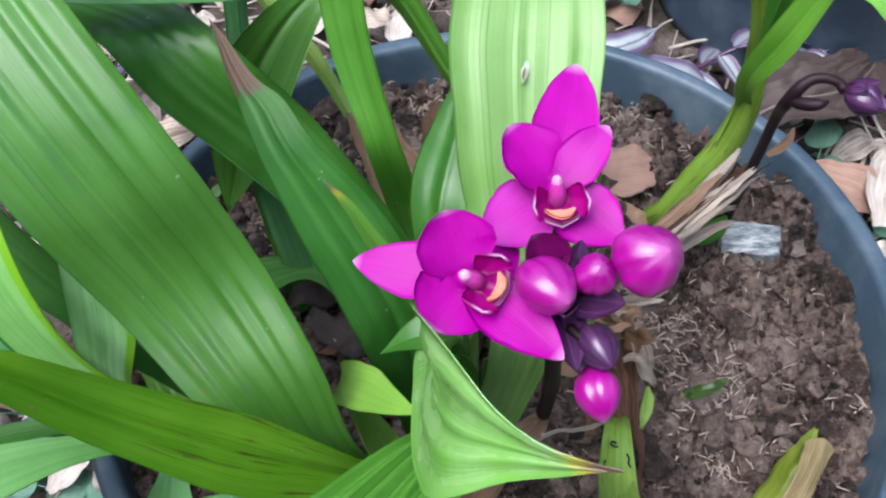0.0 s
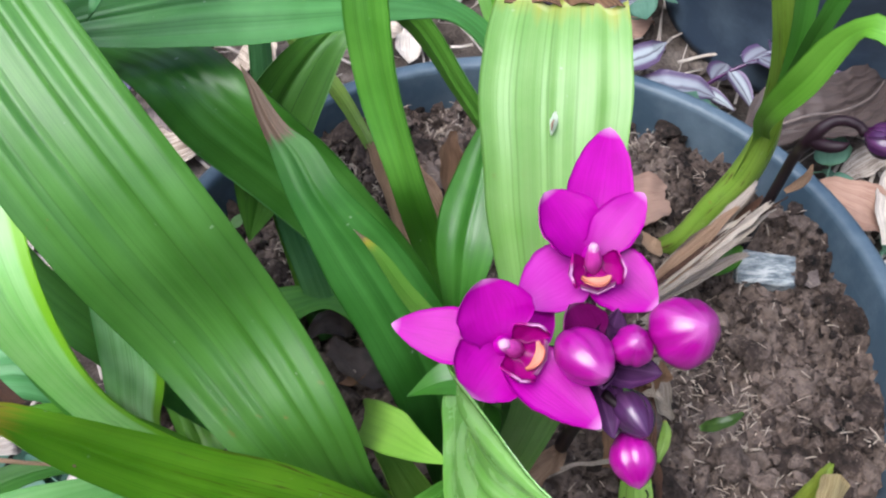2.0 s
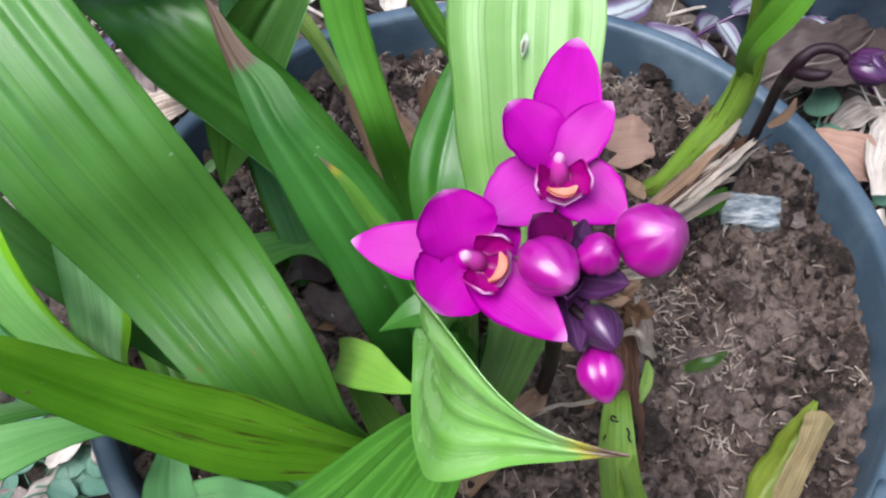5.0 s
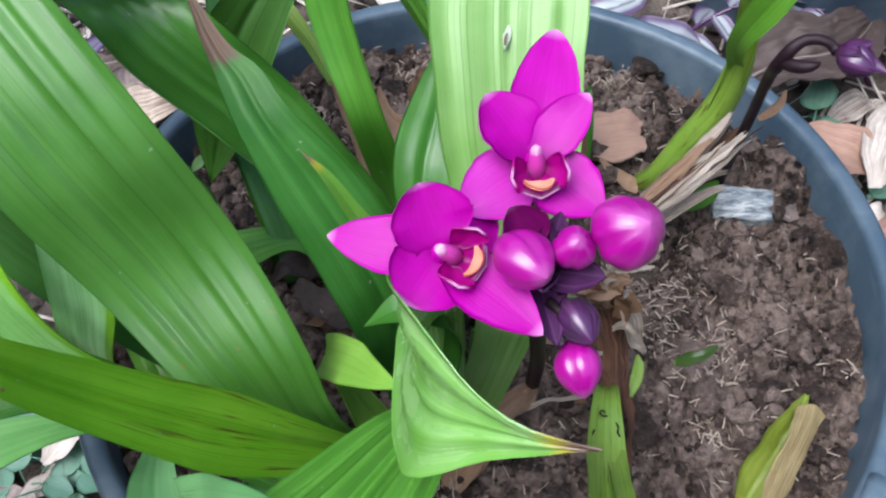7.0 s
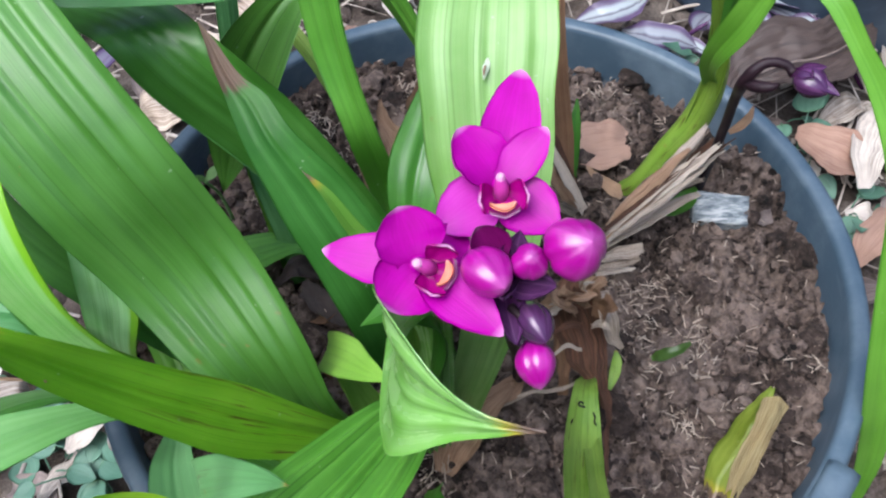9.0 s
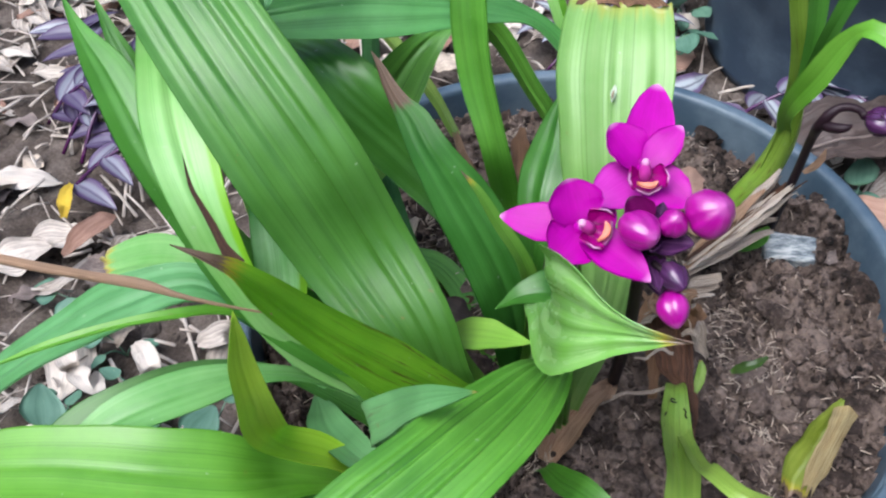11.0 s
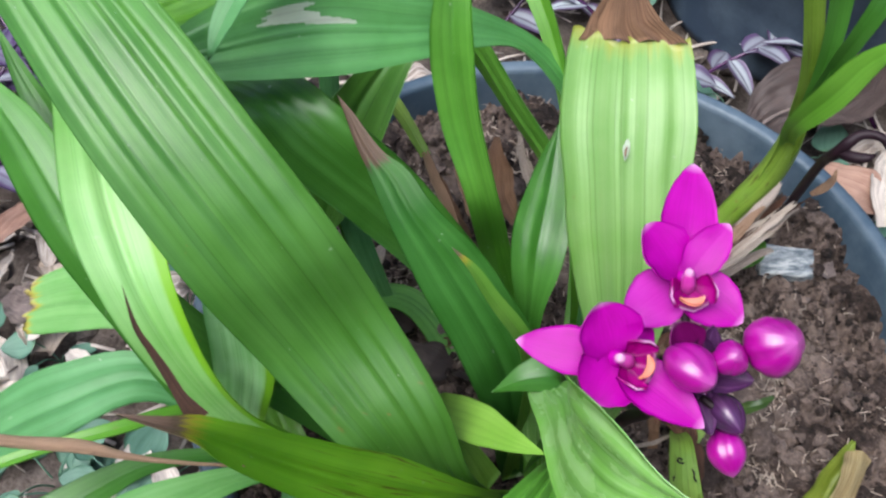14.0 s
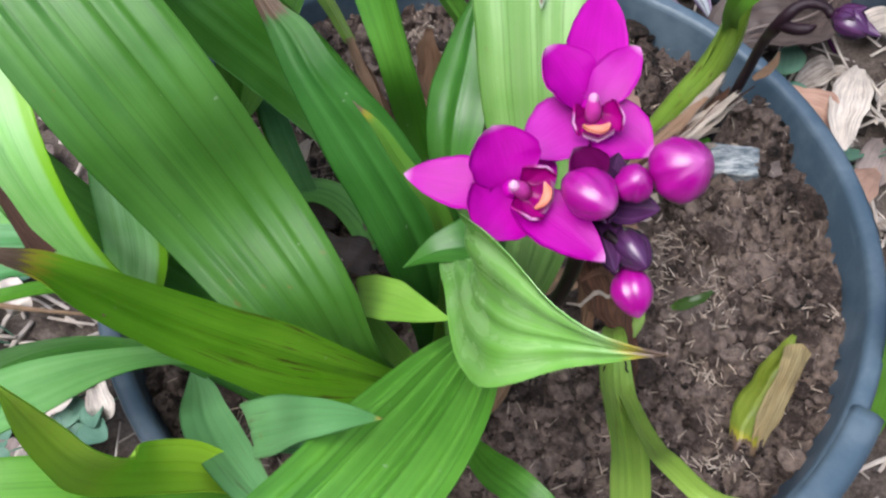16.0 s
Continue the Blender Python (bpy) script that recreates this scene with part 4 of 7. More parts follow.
leaf(clump, LEAF_BRIGHT, [
    (0.0020, 0.1350, 0.2900, 0.0060, 0.0020, -0.0002),
    (-0.0010, 0.1484, 0.3618, 0.0090, -0.0021, -0.0006),
    (-0.0020, 0.1252, 0.4096, 0.0078, 0.0061, 0.0056),
    (-0.0058, 0.0928, 0.4463, -0.0004, 0.0132, 0.0135),
    (0.0015, 0.0742, 0.4655, 0.0004, 0.0084, 0.0113),
    (0.0085, 0.0693, 0.4694, -0.0011, 0.0043, 0.0063),
    (0.0180, 0.0638, 0.4740, -0.0018, 0.0010, 0.0030),
    (0.0232, 0.0622, 0.4748, -0.0004, 0.0003, 0.0012),
    (0.0285, 0.0612, 0.4752, 0.0000, 0.0000, 0.0000)], pleats=4, fold=0.22, ridge=0.1)  # folded
leaf(clump, LEAF_DEEP, [
    (-0.0020, 0.1400, 0.3100, 0.0050, 0.0030, 0.0000),
    (-0.0023, 0.1402, 0.3920, -0.0013, 0.0087, -0.0001),
    (-0.0113, 0.1398, 0.3900, -0.0004, 0.0050, 0.0003),
    (-0.0223, 0.1395, 0.3800, 0.0000, 0.0000, 0.0000)], pleats=2, fold=0.4, ridge=0.05)  # curl
leaf(clump, LEAF_GRASS, [
    (0.0040, 0.1300, 0.3000, 0.0079, 0.0037, 0.0013),
    (-0.0019, 0.1040, 0.3950, 0.0076, -0.0026, 0.0002),
    (-0.0178, 0.0735, 0.4180, 0.0148, -0.0065, 0.0019),
    (-0.0337, 0.0499, 0.4300, 0.0145, -0.0091, 0.0018),
    (-0.0525, 0.0297, 0.4320, 0.0133, -0.0110, -0.0011),
    (-0.0745, 0.0118, 0.4250, 0.0124, -0.0096, -0.0045),
    (-0.0958, -0.0027, 0.4100, 0.0119, -0.0071, -0.0046),
    (-0.1097, -0.0142, 0.3900, 0.0000, 0.0000, 0.0000)], pleats=6, fold=0.1, ridge=0.15)  # front_wide
leaf(clump, LEAF_STREAK, [
    (-0.0080, 0.1280, 0.3000, 0.0066, 0.0067, 0.0038),
    (-0.0285, 0.1097, 0.3550, 0.0029, 0.0049, 0.0024),
    (-0.0552, 0.1008, 0.3920, 0.0024, 0.0097, 0.0028),
    (-0.0808, 0.0954, 0.4300, 0.0021, 0.0073, 0.0018),
    (-0.0933, 0.0918, 0.4550, 0.0019, 0.0044, 0.0013),
    (-0.0992, 0.0903, 0.4660, -0.0004, 0.0033, 0.0003),
    (-0.1028, 0.0890, 0.4710, -0.0002, 0.0020, 0.0000),
    (-0.1128, 0.0888, 0.4780, 0.0000, 0.0000, 0.0000)], pleats=3, fold=0.55, ridge=0.06)  # mid
leaf(clump, LEAF_PALE, [
    (-0.0300, 0.1350, 0.3000, 0.0043, 0.0036, 0.0036),
    (-0.0976, 0.1272, 0.3650, 0.0046, 0.0036, 0.0029),
    (-0.1168, 0.1313, 0.4100, 0.0078, 0.0000, 0.0027),
    (-0.1268, 0.1434, 0.4350, 0.0094, 0.0035, 0.0012),
    (-0.1371, 0.1670, 0.4500, 0.0117, 0.0041, 0.0004),
    (-0.1484, 0.1999, 0.4550, 0.0097, 0.0032, 0.0000),
    (-0.1618, 0.2319, 0.4500, 0.0061, 0.0022, -0.0002),
    (-0.1762, 0.2715, 0.4400, 0.0000, 0.0000, 0.0000)], pleats=3, fold=0.18, ridge=0.04)  # light_left
leaf(clump, LEAF_MAIN, [
    (-0.0400, 0.1350, 0.3000, 0.0051, 0.0039, 0.0034),
    (-0.1208, 0.1331, 0.3950, 0.0028, 0.0031, 0.0014),
    (-0.1372, 0.1515, 0.4150, 0.0053, 0.0037, 0.0005),
    (-0.1515, 0.1699, 0.4320, 0.0080, 0.0052, 0.0005),
    (-0.1728, 0.2007, 0.4460, 0.0071, 0.0046, 0.0006),
    (-0.1904, 0.2231, 0.4510, 0.0026, 0.0014, 0.0002),
    (-0.2049, 0.2459, 0.4530, 0.0000, 0.0000, 0.0000)], pleats=2, fold=0.35, ridge=0.06)  # dark_left
leaf(clump, LEAF_DEEP, [
    (-0.0450, 0.1400, 0.3000, 0.0054, 0.0050, 0.0025),
    (-0.1511, 0.1810, 0.4050, 0.0056, 0.0037, 0.0023),
    (-0.1720, 0.2177, 0.4300, 0.0061, 0.0017, 0.0018),
    (-0.1856, 0.2381, 0.4370, 0.0028, 0.0013, 0.0004),
    (-0.1989, 0.2602, 0.4420, 0.0000, 0.0000, 0.0000)], pleats=2, fold=0.25, ridge=0.06)  # dark_left2
leaf(clump, DRY_RED, [
    (-0.0983, 0.0942, 0.4620, 0.0022, 0.0016, 0.0004),
    (-0.1026, 0.0988, 0.4660, 0.0012, 0.0007, 0.0002),
    (-0.1055, 0.1028, 0.4700, 0.0010, 0.0006, 0.0001),
    (-0.1088, 0.1068, 0.4740, 0.0007, 0.0005, 0.0001),
    (-0.1114, 0.1099, 0.4780, 0.0006, 0.0003, 0.0000),
    (-0.1142, 0.1176, 0.4860, 0.0000, 0.0000, 0.0000)], pleats=1, fold=0.35, ridge=0.04)  # sheath
leaf(clump, LEAF_LIT_STRIPED, [
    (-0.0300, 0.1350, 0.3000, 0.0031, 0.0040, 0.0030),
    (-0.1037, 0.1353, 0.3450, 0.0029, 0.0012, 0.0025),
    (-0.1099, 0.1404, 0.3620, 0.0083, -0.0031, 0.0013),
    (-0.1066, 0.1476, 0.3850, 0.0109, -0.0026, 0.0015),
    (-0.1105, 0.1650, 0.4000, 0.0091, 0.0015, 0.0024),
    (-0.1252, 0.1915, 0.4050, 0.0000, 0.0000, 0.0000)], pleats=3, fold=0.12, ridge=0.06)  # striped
leaf(clump, LEAF_CUT, [
    (-0.0500, 0.1500, 0.3000, 0.0039, 0.0070, 0.0006),
    (-0.1428, 0.1936, 0.3250, 0.0017, 0.0058, 0.0011),
    (-0.2028, 0.2440, 0.2750, 0.0027, 0.0135, 0.0053),
    (-0.2336, 0.2553, 0.2580, 0.0013, 0.0190, 0.0032),
    (-0.2581, 0.2567, 0.2470, -0.0007, 0.0156, 0.0018)], pleats=3, fold=0.08, ridge=0.05, rag=0.2)  # cut
leaf(clump, LEAF_BLUE, [
    (-0.0400, 0.1200, 0.3000, 0.0039, 0.0064, 0.0020),
    (-0.1185, 0.1362, 0.3750, 0.0007, 0.0038, -0.0001),
    (-0.1385, 0.1431, 0.3880, -0.0001, 0.0088, 0.0001),
    (-0.1688, 0.1350, 0.3850, -0.0025, 0.0152, -0.0009),
    (-0.2051, 0.1281, 0.3650, -0.0012, 0.0147, -0.0016),
    (-0.2465, 0.1199, 0.3350, -0.0012, 0.0119, -0.0013),
    (-0.2807, 0.1112, 0.3100, 0.0000, 0.0000, 0.0000)], pleats=3, fold=0.1, ridge=0.06)  # low_left
leaf(clump, LEAF_FRESH, [
    (-0.0400, 0.1180, 0.3000, 0.0038, 0.0043, 0.0023),
    (-0.1250, 0.1295, 0.3900, -0.0003, 0.0026, -0.0003),
    (-0.1405, 0.1198, 0.4000, -0.0010, 0.0021, 0.0001),
    (-0.1573, 0.1139, 0.4020, -0.0006, 0.0018, 0.0000),
    (-0.1817, 0.1059, 0.4000, -0.0005, 0.0017, 0.0001),
    (-0.2094, 0.1001, 0.3900, 0.0000, 0.0000, 0.0000)], pleats=1, fold=0.3, ridge=0.03)  # edge_bright
leaf(clump, LEAF_DEEP, [
    (-0.0350, 0.1100, 0.3000, 0.0028, 0.0048, 0.0016),
    (-0.1255, 0.1327, 0.3450, 0.0001, 0.0028, -0.0004),
    (-0.1460, 0.1273, 0.3500, -0.0015, 0.0037, 0.0001),
    (-0.1667, 0.1147, 0.3520, -0.0039, 0.0059, 0.0001),
    (-0.1943, 0.0972, 0.3450, -0.0049, 0.0059, 0.0010),
    (-0.2157, 0.0827, 0.3300, 0.0000, 0.0000, 0.0000)], pleats=2, fold=0.2, ridge=0.05)  # low_a
leaf(clump, LEAF_CUT, [
    (-0.0250, 0.1100, 0.3000, 0.0033, 0.0047, 0.0019),
    (-0.0893, 0.1258, 0.3450, -0.0007, 0.0036, -0.0007),
    (-0.1102, 0.1139, 0.3700, -0.0022, 0.0038, 0.0003),
    (-0.1316, 0.0972, 0.3850, -0.0051, 0.0079, 0.0003),
    (-0.1571, 0.0815, 0.3870, -0.0044, 0.0072, 0.0002),
    (-0.1849, 0.0655, 0.3720, 0.0000, 0.0000, 0.0000)], pleats=3, fold=0.15, ridge=0.06)  # low_b
leaf(clump, LEAF_GREY, [
    (-0.0200, 0.0800, 0.3000, 0.0058, -0.0004, 0.0008),
    (-0.0350, 0.0450, 0.3700, 0.0090, 0.0033, 0.0031),
    (-0.0551, 0.0550, 0.4050, 0.0032, 0.0030, 0.0005),
    (-0.0702, 0.0748, 0.3850, 0.0060, 0.0033, -0.0005),
    (-0.0879, 0.1041, 0.3500, 0.0067, 0.0035, 0.0000),
    (-0.0957, 0.1233, 0.3300, 0.0038, 0.0018, 0.0002),
    (-0.1000, 0.1337, 0.3240, 0.0000, 0.0000, 0.0000)], pleats=2, fold=0.3, ridge=0.05)  # grey
leaf(clump, LEAF_GREY, [
    (-0.0300, 0.0980, 0.3250, 0.0018, -0.0040, 0.0016),
    (-0.0649, 0.0977, 0.3500, 0.0031, -0.0076, 0.0003),
    (-0.0648, 0.0864, 0.3780, 0.0033, -0.0068, -0.0022),
    (-0.0649, 0.0810, 0.3920, 0.0021, -0.0070, -0.0025),
    (-0.0560, 0.0762, 0.4080, 0.0001, -0.0074, -0.0019),
    (-0.0439, 0.0690, 0.4300, -0.0005, -0.0048, -0.0011),
    (-0.0336, 0.0642, 0.4420, -0.0002, -0.0023, -0.0007),
    (-0.0266, 0.0596, 0.4520, 0.0000, 0.0000, 0.0000)], pleats=2, fold=0.12, ridge=0.04)  # blue_tip
leaf(clump, LEAF_BACKLIT, [
    (-0.0520, 0.0765, 0.3300, 0.0006, 0.0028, 0.0000),
    (-0.0660, 0.0740, 0.3660, 0.0006, 0.0040, 0.0000),
    (-0.0780, 0.0735, 0.3840, -0.0030, 0.0085, -0.0040),
    (-0.0880, 0.0680, 0.4010, -0.0030, 0.0080, -0.0030),
    (-0.0885, 0.0570, 0.4300, 0.0045, 0.0045, -0.0010),
    (-0.0846, 0.0484, 0.4640, 0.0042, 0.0020, 0.0000),
    (-0.0832, 0.0465, 0.4840, 0.0032, 0.0012, 0.0000),
    (-0.0806, 0.0440, 0.4990, 0.0018, 0.0006, 0.0000),
    (-0.0786, 0.0422, 0.5120, 0.0000, 0.0000, 0.0000)], pleats=2, fold=0.25, ridge=0.04)  # near_bright
leaf(clump, LEAF_FRESH, [
    (-0.0250, 0.0850, 0.3200, 0.0026, 0.0032, 0.0028),
    (-0.0913, 0.0694, 0.3750, 0.0047, -0.0088, 0.0014),
    (-0.1051, 0.0589, 0.3950, 0.0053, -0.0143, 0.0000),
    (-0.1298, 0.0551, 0.4050, 0.0015, -0.0151, 0.0007),
    (-0.1590, 0.0565, 0.4050, 0.0003, -0.0134, -0.0004),
    (-0.1892, 0.0580, 0.4000, -0.0002, -0.0115, -0.0010),
    (-0.2236, 0.0637, 0.3900, 0.0000, 0.0000, 0.0000)], pleats=2, fold=0.2, ridge=0.05)  # bottom_left
leaf(clump, LEAF_DEEP, [
    (-0.0200, 0.0800, 0.3000, 0.0026, 0.0031, 0.0029),
    (-0.0730, 0.0654, 0.3450, 0.0046, -0.0103, 0.0021),
    (-0.1095, 0.0598, 0.3600, 0.0013, -0.0116, 0.0008),
    (-0.1569, 0.0625, 0.3600, 0.0013, -0.0129, -0.0005),
    (-0.2082, 0.0572, 0.3500, 0.0000, 0.0000, 0.0000)], pleats=2, fold=0.15, ridge=0.05)  # bottom_dark
leaf(shoot, STEM_GREEN, [
    (0.1234, 0.2851, 0.3160, 0.0049, 0.0020, -0.0004),
    (0.1262, 0.2829, 0.3370, 0.0040, -0.0021, -0.0002),
    (0.1246, 0.2825, 0.3640, 0.0049, -0.0011, 0.0004),
    (0.1209, 0.2828, 0.3880, 0.0044, -0.0004, 0.0008),
    (0.1146, 0.2845, 0.4120, 0.0040, 0.0001, 0.0009),
    (0.1077, 0.2905, 0.4350, 0.0042, 0.0006, 0.0008),
    (0.1004, 0.3167, 0.4500, 0.0000, 0.0000, 0.0000)], pleats=1, fold=0.45, ridge=0.03)  # r_left
leaf(shoot, LEAF_MAIN, [
    (0.1284, 0.2870, 0.3340, 0.0038, 0.0004, 0.0009),
    (0.1238, 0.2800, 0.3720, 0.0021, -0.0009, 0.0000),
    (0.1222, 0.2775, 0.4000, 0.0031, -0.0015, 0.0005),
    (0.1173, 0.2776, 0.4300, 0.0046, 0.0000, 0.0007),
    (0.1103, 0.2812, 0.4600, 0.0056, 0.0003, 0.0008),
    (0.1079, 0.3012, 0.4800, 0.0000, 0.0000, 0.0000)], pleats=1, fold=0.35, ridge=0.04)  # r_mid
leaf(shoot, LEAF_DEEP, [
    (0.1284, 0.2870, 0.3340, 0.0038, 0.0004, 0.0009),
    (0.1250, 0.2790, 0.3740, 0.0021, -0.0008, -0.0001),
    (0.1256, 0.2745, 0.4000, 0.0028, -0.0017, -0.0002),
    (0.1276, 0.2695, 0.4300, 0.0024, -0.0032, 0.0002),
    (0.1359, 0.2769, 0.4500, 0.0034, -0.0032, 0.0003),
    (0.1433, 0.2873, 0.4700, 0.0000, 0.0000, 0.0000)], pleats=1, fold=0.35, ridge=0.04)  # r_mid2
leaf(shoot, LEAF_FRESH, [
    (0.1284, 0.2870, 0.3340, 0.0038, 0.0003, 0.0008),
    (0.1186, 0.2728, 0.3642, 0.0030, -0.0028, -0.0011),
    (0.1228, 0.2623, 0.3958, 0.0039, -0.0050, -0.0017),
    (0.1286, 0.2568, 0.4209, 0.0016, -0.0044, -0.0009),
    (0.1319, 0.2497, 0.4311, -0.0027, -0.0031, -0.0022),
    (0.1414, 0.2389, 0.4296, -0.0043, 0.0000, -0.0013),
    (0.1527, 0.2270, 0.4162, -0.0035, -0.0003, -0.0009),
    (0.1654, 0.2134, 0.3987, -0.0055, -0.0003, -0.0007),
    (0.1726, 0.1926, 0.3783, -0.0065, -0.0007, 0.0002),
    (0.1745, 0.1708, 0.3499, -0.0075, 0.0002, -0.0001),
    (0.1785, 0.1504, 0.3112, -0.0077, -0.0002, -0.0003),
    (0.1885, 0.1377, 0.2568, -0.0054, 0.0008, -0.0001),
    (0.1925, 0.1229, 0.1897, 0.0000, 0.0000, 0.0000)], pleats=1, fold=0.25, ridge=0.05)  # r_droop
leaf(frontshoot, LEAF_YELLOW, [
    (0.0645, 0.1625, 0.2910, 0.0028, 0.0000, 0.0006),
    (0.0605, 0.1490, 0.3085, 0.0048, -0.0006, 0.0004),
    (0.0571, 0.1284, 0.3142, 0.0066, -0.0022, -0.0025),
    (0.0536, 0.1081, 0.3299, 0.0072, -0.0034, -0.0025),
    (0.0504, 0.0878, 0.3431, 0.0065, -0.0026, -0.0028),
    (0.0453, 0.0661, 0.3538, 0.0057, -0.0016, -0.0004),
    (0.0396, 0.0451, 0.3640, 0.0000, 0.0000, 0.0000)], pleats=2, fold=0.3, ridge=0.05)  # y_left
leaf(clump, LEAF_GRASS, [
    (0.0000, 0.1120, 0.3000, 0.0030, 0.0018, 0.0000),
    (0.0002, 0.0975, 0.3300, 0.0030, 0.0020, 0.0000),
    (0.0046, 0.0826, 0.3500, 0.0040, 0.0040, 0.0000),
    (0.0110, 0.0734, 0.3600, 0.0038, 0.0045, 0.0000),
    (0.0190, 0.0667, 0.3600, 0.0028, 0.0035, 0.0000),
    (0.0283, 0.0636, 0.3520, 0.0000, 0.0000, 0.0000)], pleats=2, fold=0.2, ridge=0.05)  # under_front
leaf(frontshoot, LEAF_YELLOW, [
    (0.0665, 0.1600, 0.2890, 0.0026, 0.0004, 0.0006),
    (0.0621, 0.1379, 0.3011, 0.0030, 0.0007, 0.0008),
    (0.0580, 0.1097, 0.3298, 0.0030, -0.0001, 0.0002),
    (0.0545, 0.0852, 0.3600, 0.0031, 0.0001, 0.0004),
    (0.0510, 0.0691, 0.3880, 0.0022, 0.0014, 0.0016),
    (0.0569, 0.0560, 0.3985, 0.0012, 0.0014, 0.0026),
    (0.0716, 0.0548, 0.3906, 0.0008, 0.0022, 0.0013),
    (0.0894, 0.0549, 0.3742, 0.0000, 0.0000, 0.0000)], pleats=1, fold=0.3, ridge=0.05)  # y_right

# dark winding insect marks on the yellowing leaf
for path in ([(0.0586, 0.1405, 0.3128), (0.0575, 0.1415, 0.3125), (0.0566, 0.1403, 0.3130), (0.0572, 0.1390, 0.3136), (0.0590, 0.1388, 0.3136)], [(0.0622, 0.1370, 0.3116), (0.0627, 0.1350, 0.3120), (0.0621, 0.1330, 0.3126), (0.0626, 0.1312, 0.3132)], [(0.0536, 0.1330, 0.3150), (0.0524, 0.1305, 0.3160), (0.0516, 0.1285, 0.3168)]):
    v, f, uv = tube([(*p, 0.00035) for p in path], 6, 16)
    mesh_part("insect_mark", v, f, STEM_DARK, frontshoot, "dark winding insect mark", uv)

# ---- the flower head ----
FACE = (0.03, -0.5, 0.86)
stalk_v, stalk_f, stalk_uv = tube([(0.0360, 0.1695, 0.272, 0.0030), (0.0335, 0.151, 0.33, 0.0027), (0.0272, 0.1235, 0.40, 0.0023), (0.0228, 0.108, 0.445, 0.0020), (0.0222, 0.1045, 0.458, 0.0016), (0.0222, 0.1030, 0.463, 0.001)])
flower_stem = mesh_part("flower_stem", stalk_v, stalk_f, STEM_DARK, clump, "thin purple-black flower stem", stalk_uv)


def pedicel(parent, a, b, r=0.0012, material=None):
    m = [(p + q) / 2 for p, q in zip(a, b)]
    v, f, uv = tube([(*a, r), (m[0], m[1], m[2] + 0.003, r * 0.9), (*b, r * 1.1)], 8, 12)
    return mesh_part("pedicel", v, f, material or STEM_DARK, parent, "", uv)


def flower(centre, facing, tepals, lip_way, label):
    """A flower: five tepals, a column and a cupped lip with an orange edge."""
    fc = np.array(facing, float)
    fc /= np.linalg.norm(fc)
    c = np.array(centre, float)
    v, f, uv = egg(c - fc * 0.004, fc, 0.008, 0.005, seed=1)
    fl = mesh_part("flower", v, f, PETAL, clump, label, uv)
    for i, (name, tip, width, blunt, cup, lean, mat) in enumerate(tepals):
        petal(fl, name, c - fc * (0.0045 if name == "sepal" else 0.0025), tip, width, fc + np.array(lean, float), mat, cup, blunt, 0.0, "", 11 + i)
    lw = np.array(lip_way, float)
    lw -= fc * (lw @ fc)
    lw /= np.linalg.norm(lw)
    side = np.cross(fc, lw)
    # column, arching forward over the lip
    p = [c - fc * 0.002 + lw * 0.0026, c + fc * 0.0010 + lw * 0.0012, c + fc * 0.0026 - lw * 0.0008]
    v, f, uv = tube([(*p[0], 0.0020), (*p[1], 0.0018), (*p[2], 0.0012)], 12, 14)
    mesh_part("column", v, f, COLUMN, fl, "pinkish white column", uv)
    v, f, uv = egg(p[2] + fc * 0.0003, lw + fc * 0.3, 0.0026, 0.0023, 0.08, seed=2)
    mesh_part("anther", v, f, ANTHER, fl, "white anther cap", uv)
    # lip: a rosy cup of two side lobes with pale rims, and the middle lobe with its orange edge
    for sgn in (-1, 1):
        rows = []
        for u, w in ((0, 0.0014), (0.4, 0.0032), (0.75, 0.0034), (1, 0.0010)):
            o = c + side * sgn * (0.0018 + 0.0036 * math.sin(u * 1.5)) + lw * (0.0024 + 0.0022 * u) + fc * (0.0045 * u)
            rows.append((*o, *(lw * w)))
        v, f, uv = blade(rows, 12, 9, 1, 0.3, 0, 0.0006, up=side * -sgn)
        mesh_part("side_lobe", v, f, LIP, fl, "rosy side lobe with a pale rim", uv)
    rows = []
    for u, w in ((0, 0.0022), (0.4, 0.0040), (0.75, 0.0046), (1.0, 0.0034)):
        rows.append((*(c + lw * (0.0008 + 0.0070 * u) + fc * (-0.0008 + 0.0030 * u * u)), *(side * w)))
    v, f, uv = blade(rows, 14, 11, 1, 0.55, 0, 0.0008, up=fc)
    mesh_part("lip", v, f, LIP, fl, "rosy cupped lip", uv)
    # the rim of the lip: a pale orange crescent round its front
    rows = []
    for q, w in ((-0.95, 0.0002), (-0.65, 0.0005), (-0.3, 0.0008), (0.1, 0.0009), (0.45, 0.0007), (0.8, 0.0002)):
        out = lw * math.cos(q) + side * math.sin(q)
        rows.append((*(c + lw * 0.0026 + out * 0.0040 + fc * (0.0030 + 0.0008 * math.cos(2 * q))), *((out + fc * 0.5) * w)))
    v, f, uv = blade(rows, 20, 11, 1, 0.35, 0.08, 0.0007, up=fc, wave=0.12, seed=4)
    mesh_part("lip_edge", v, f, LIP_ORANGE, fl, "pale orange lip edge", uv)
    return fl


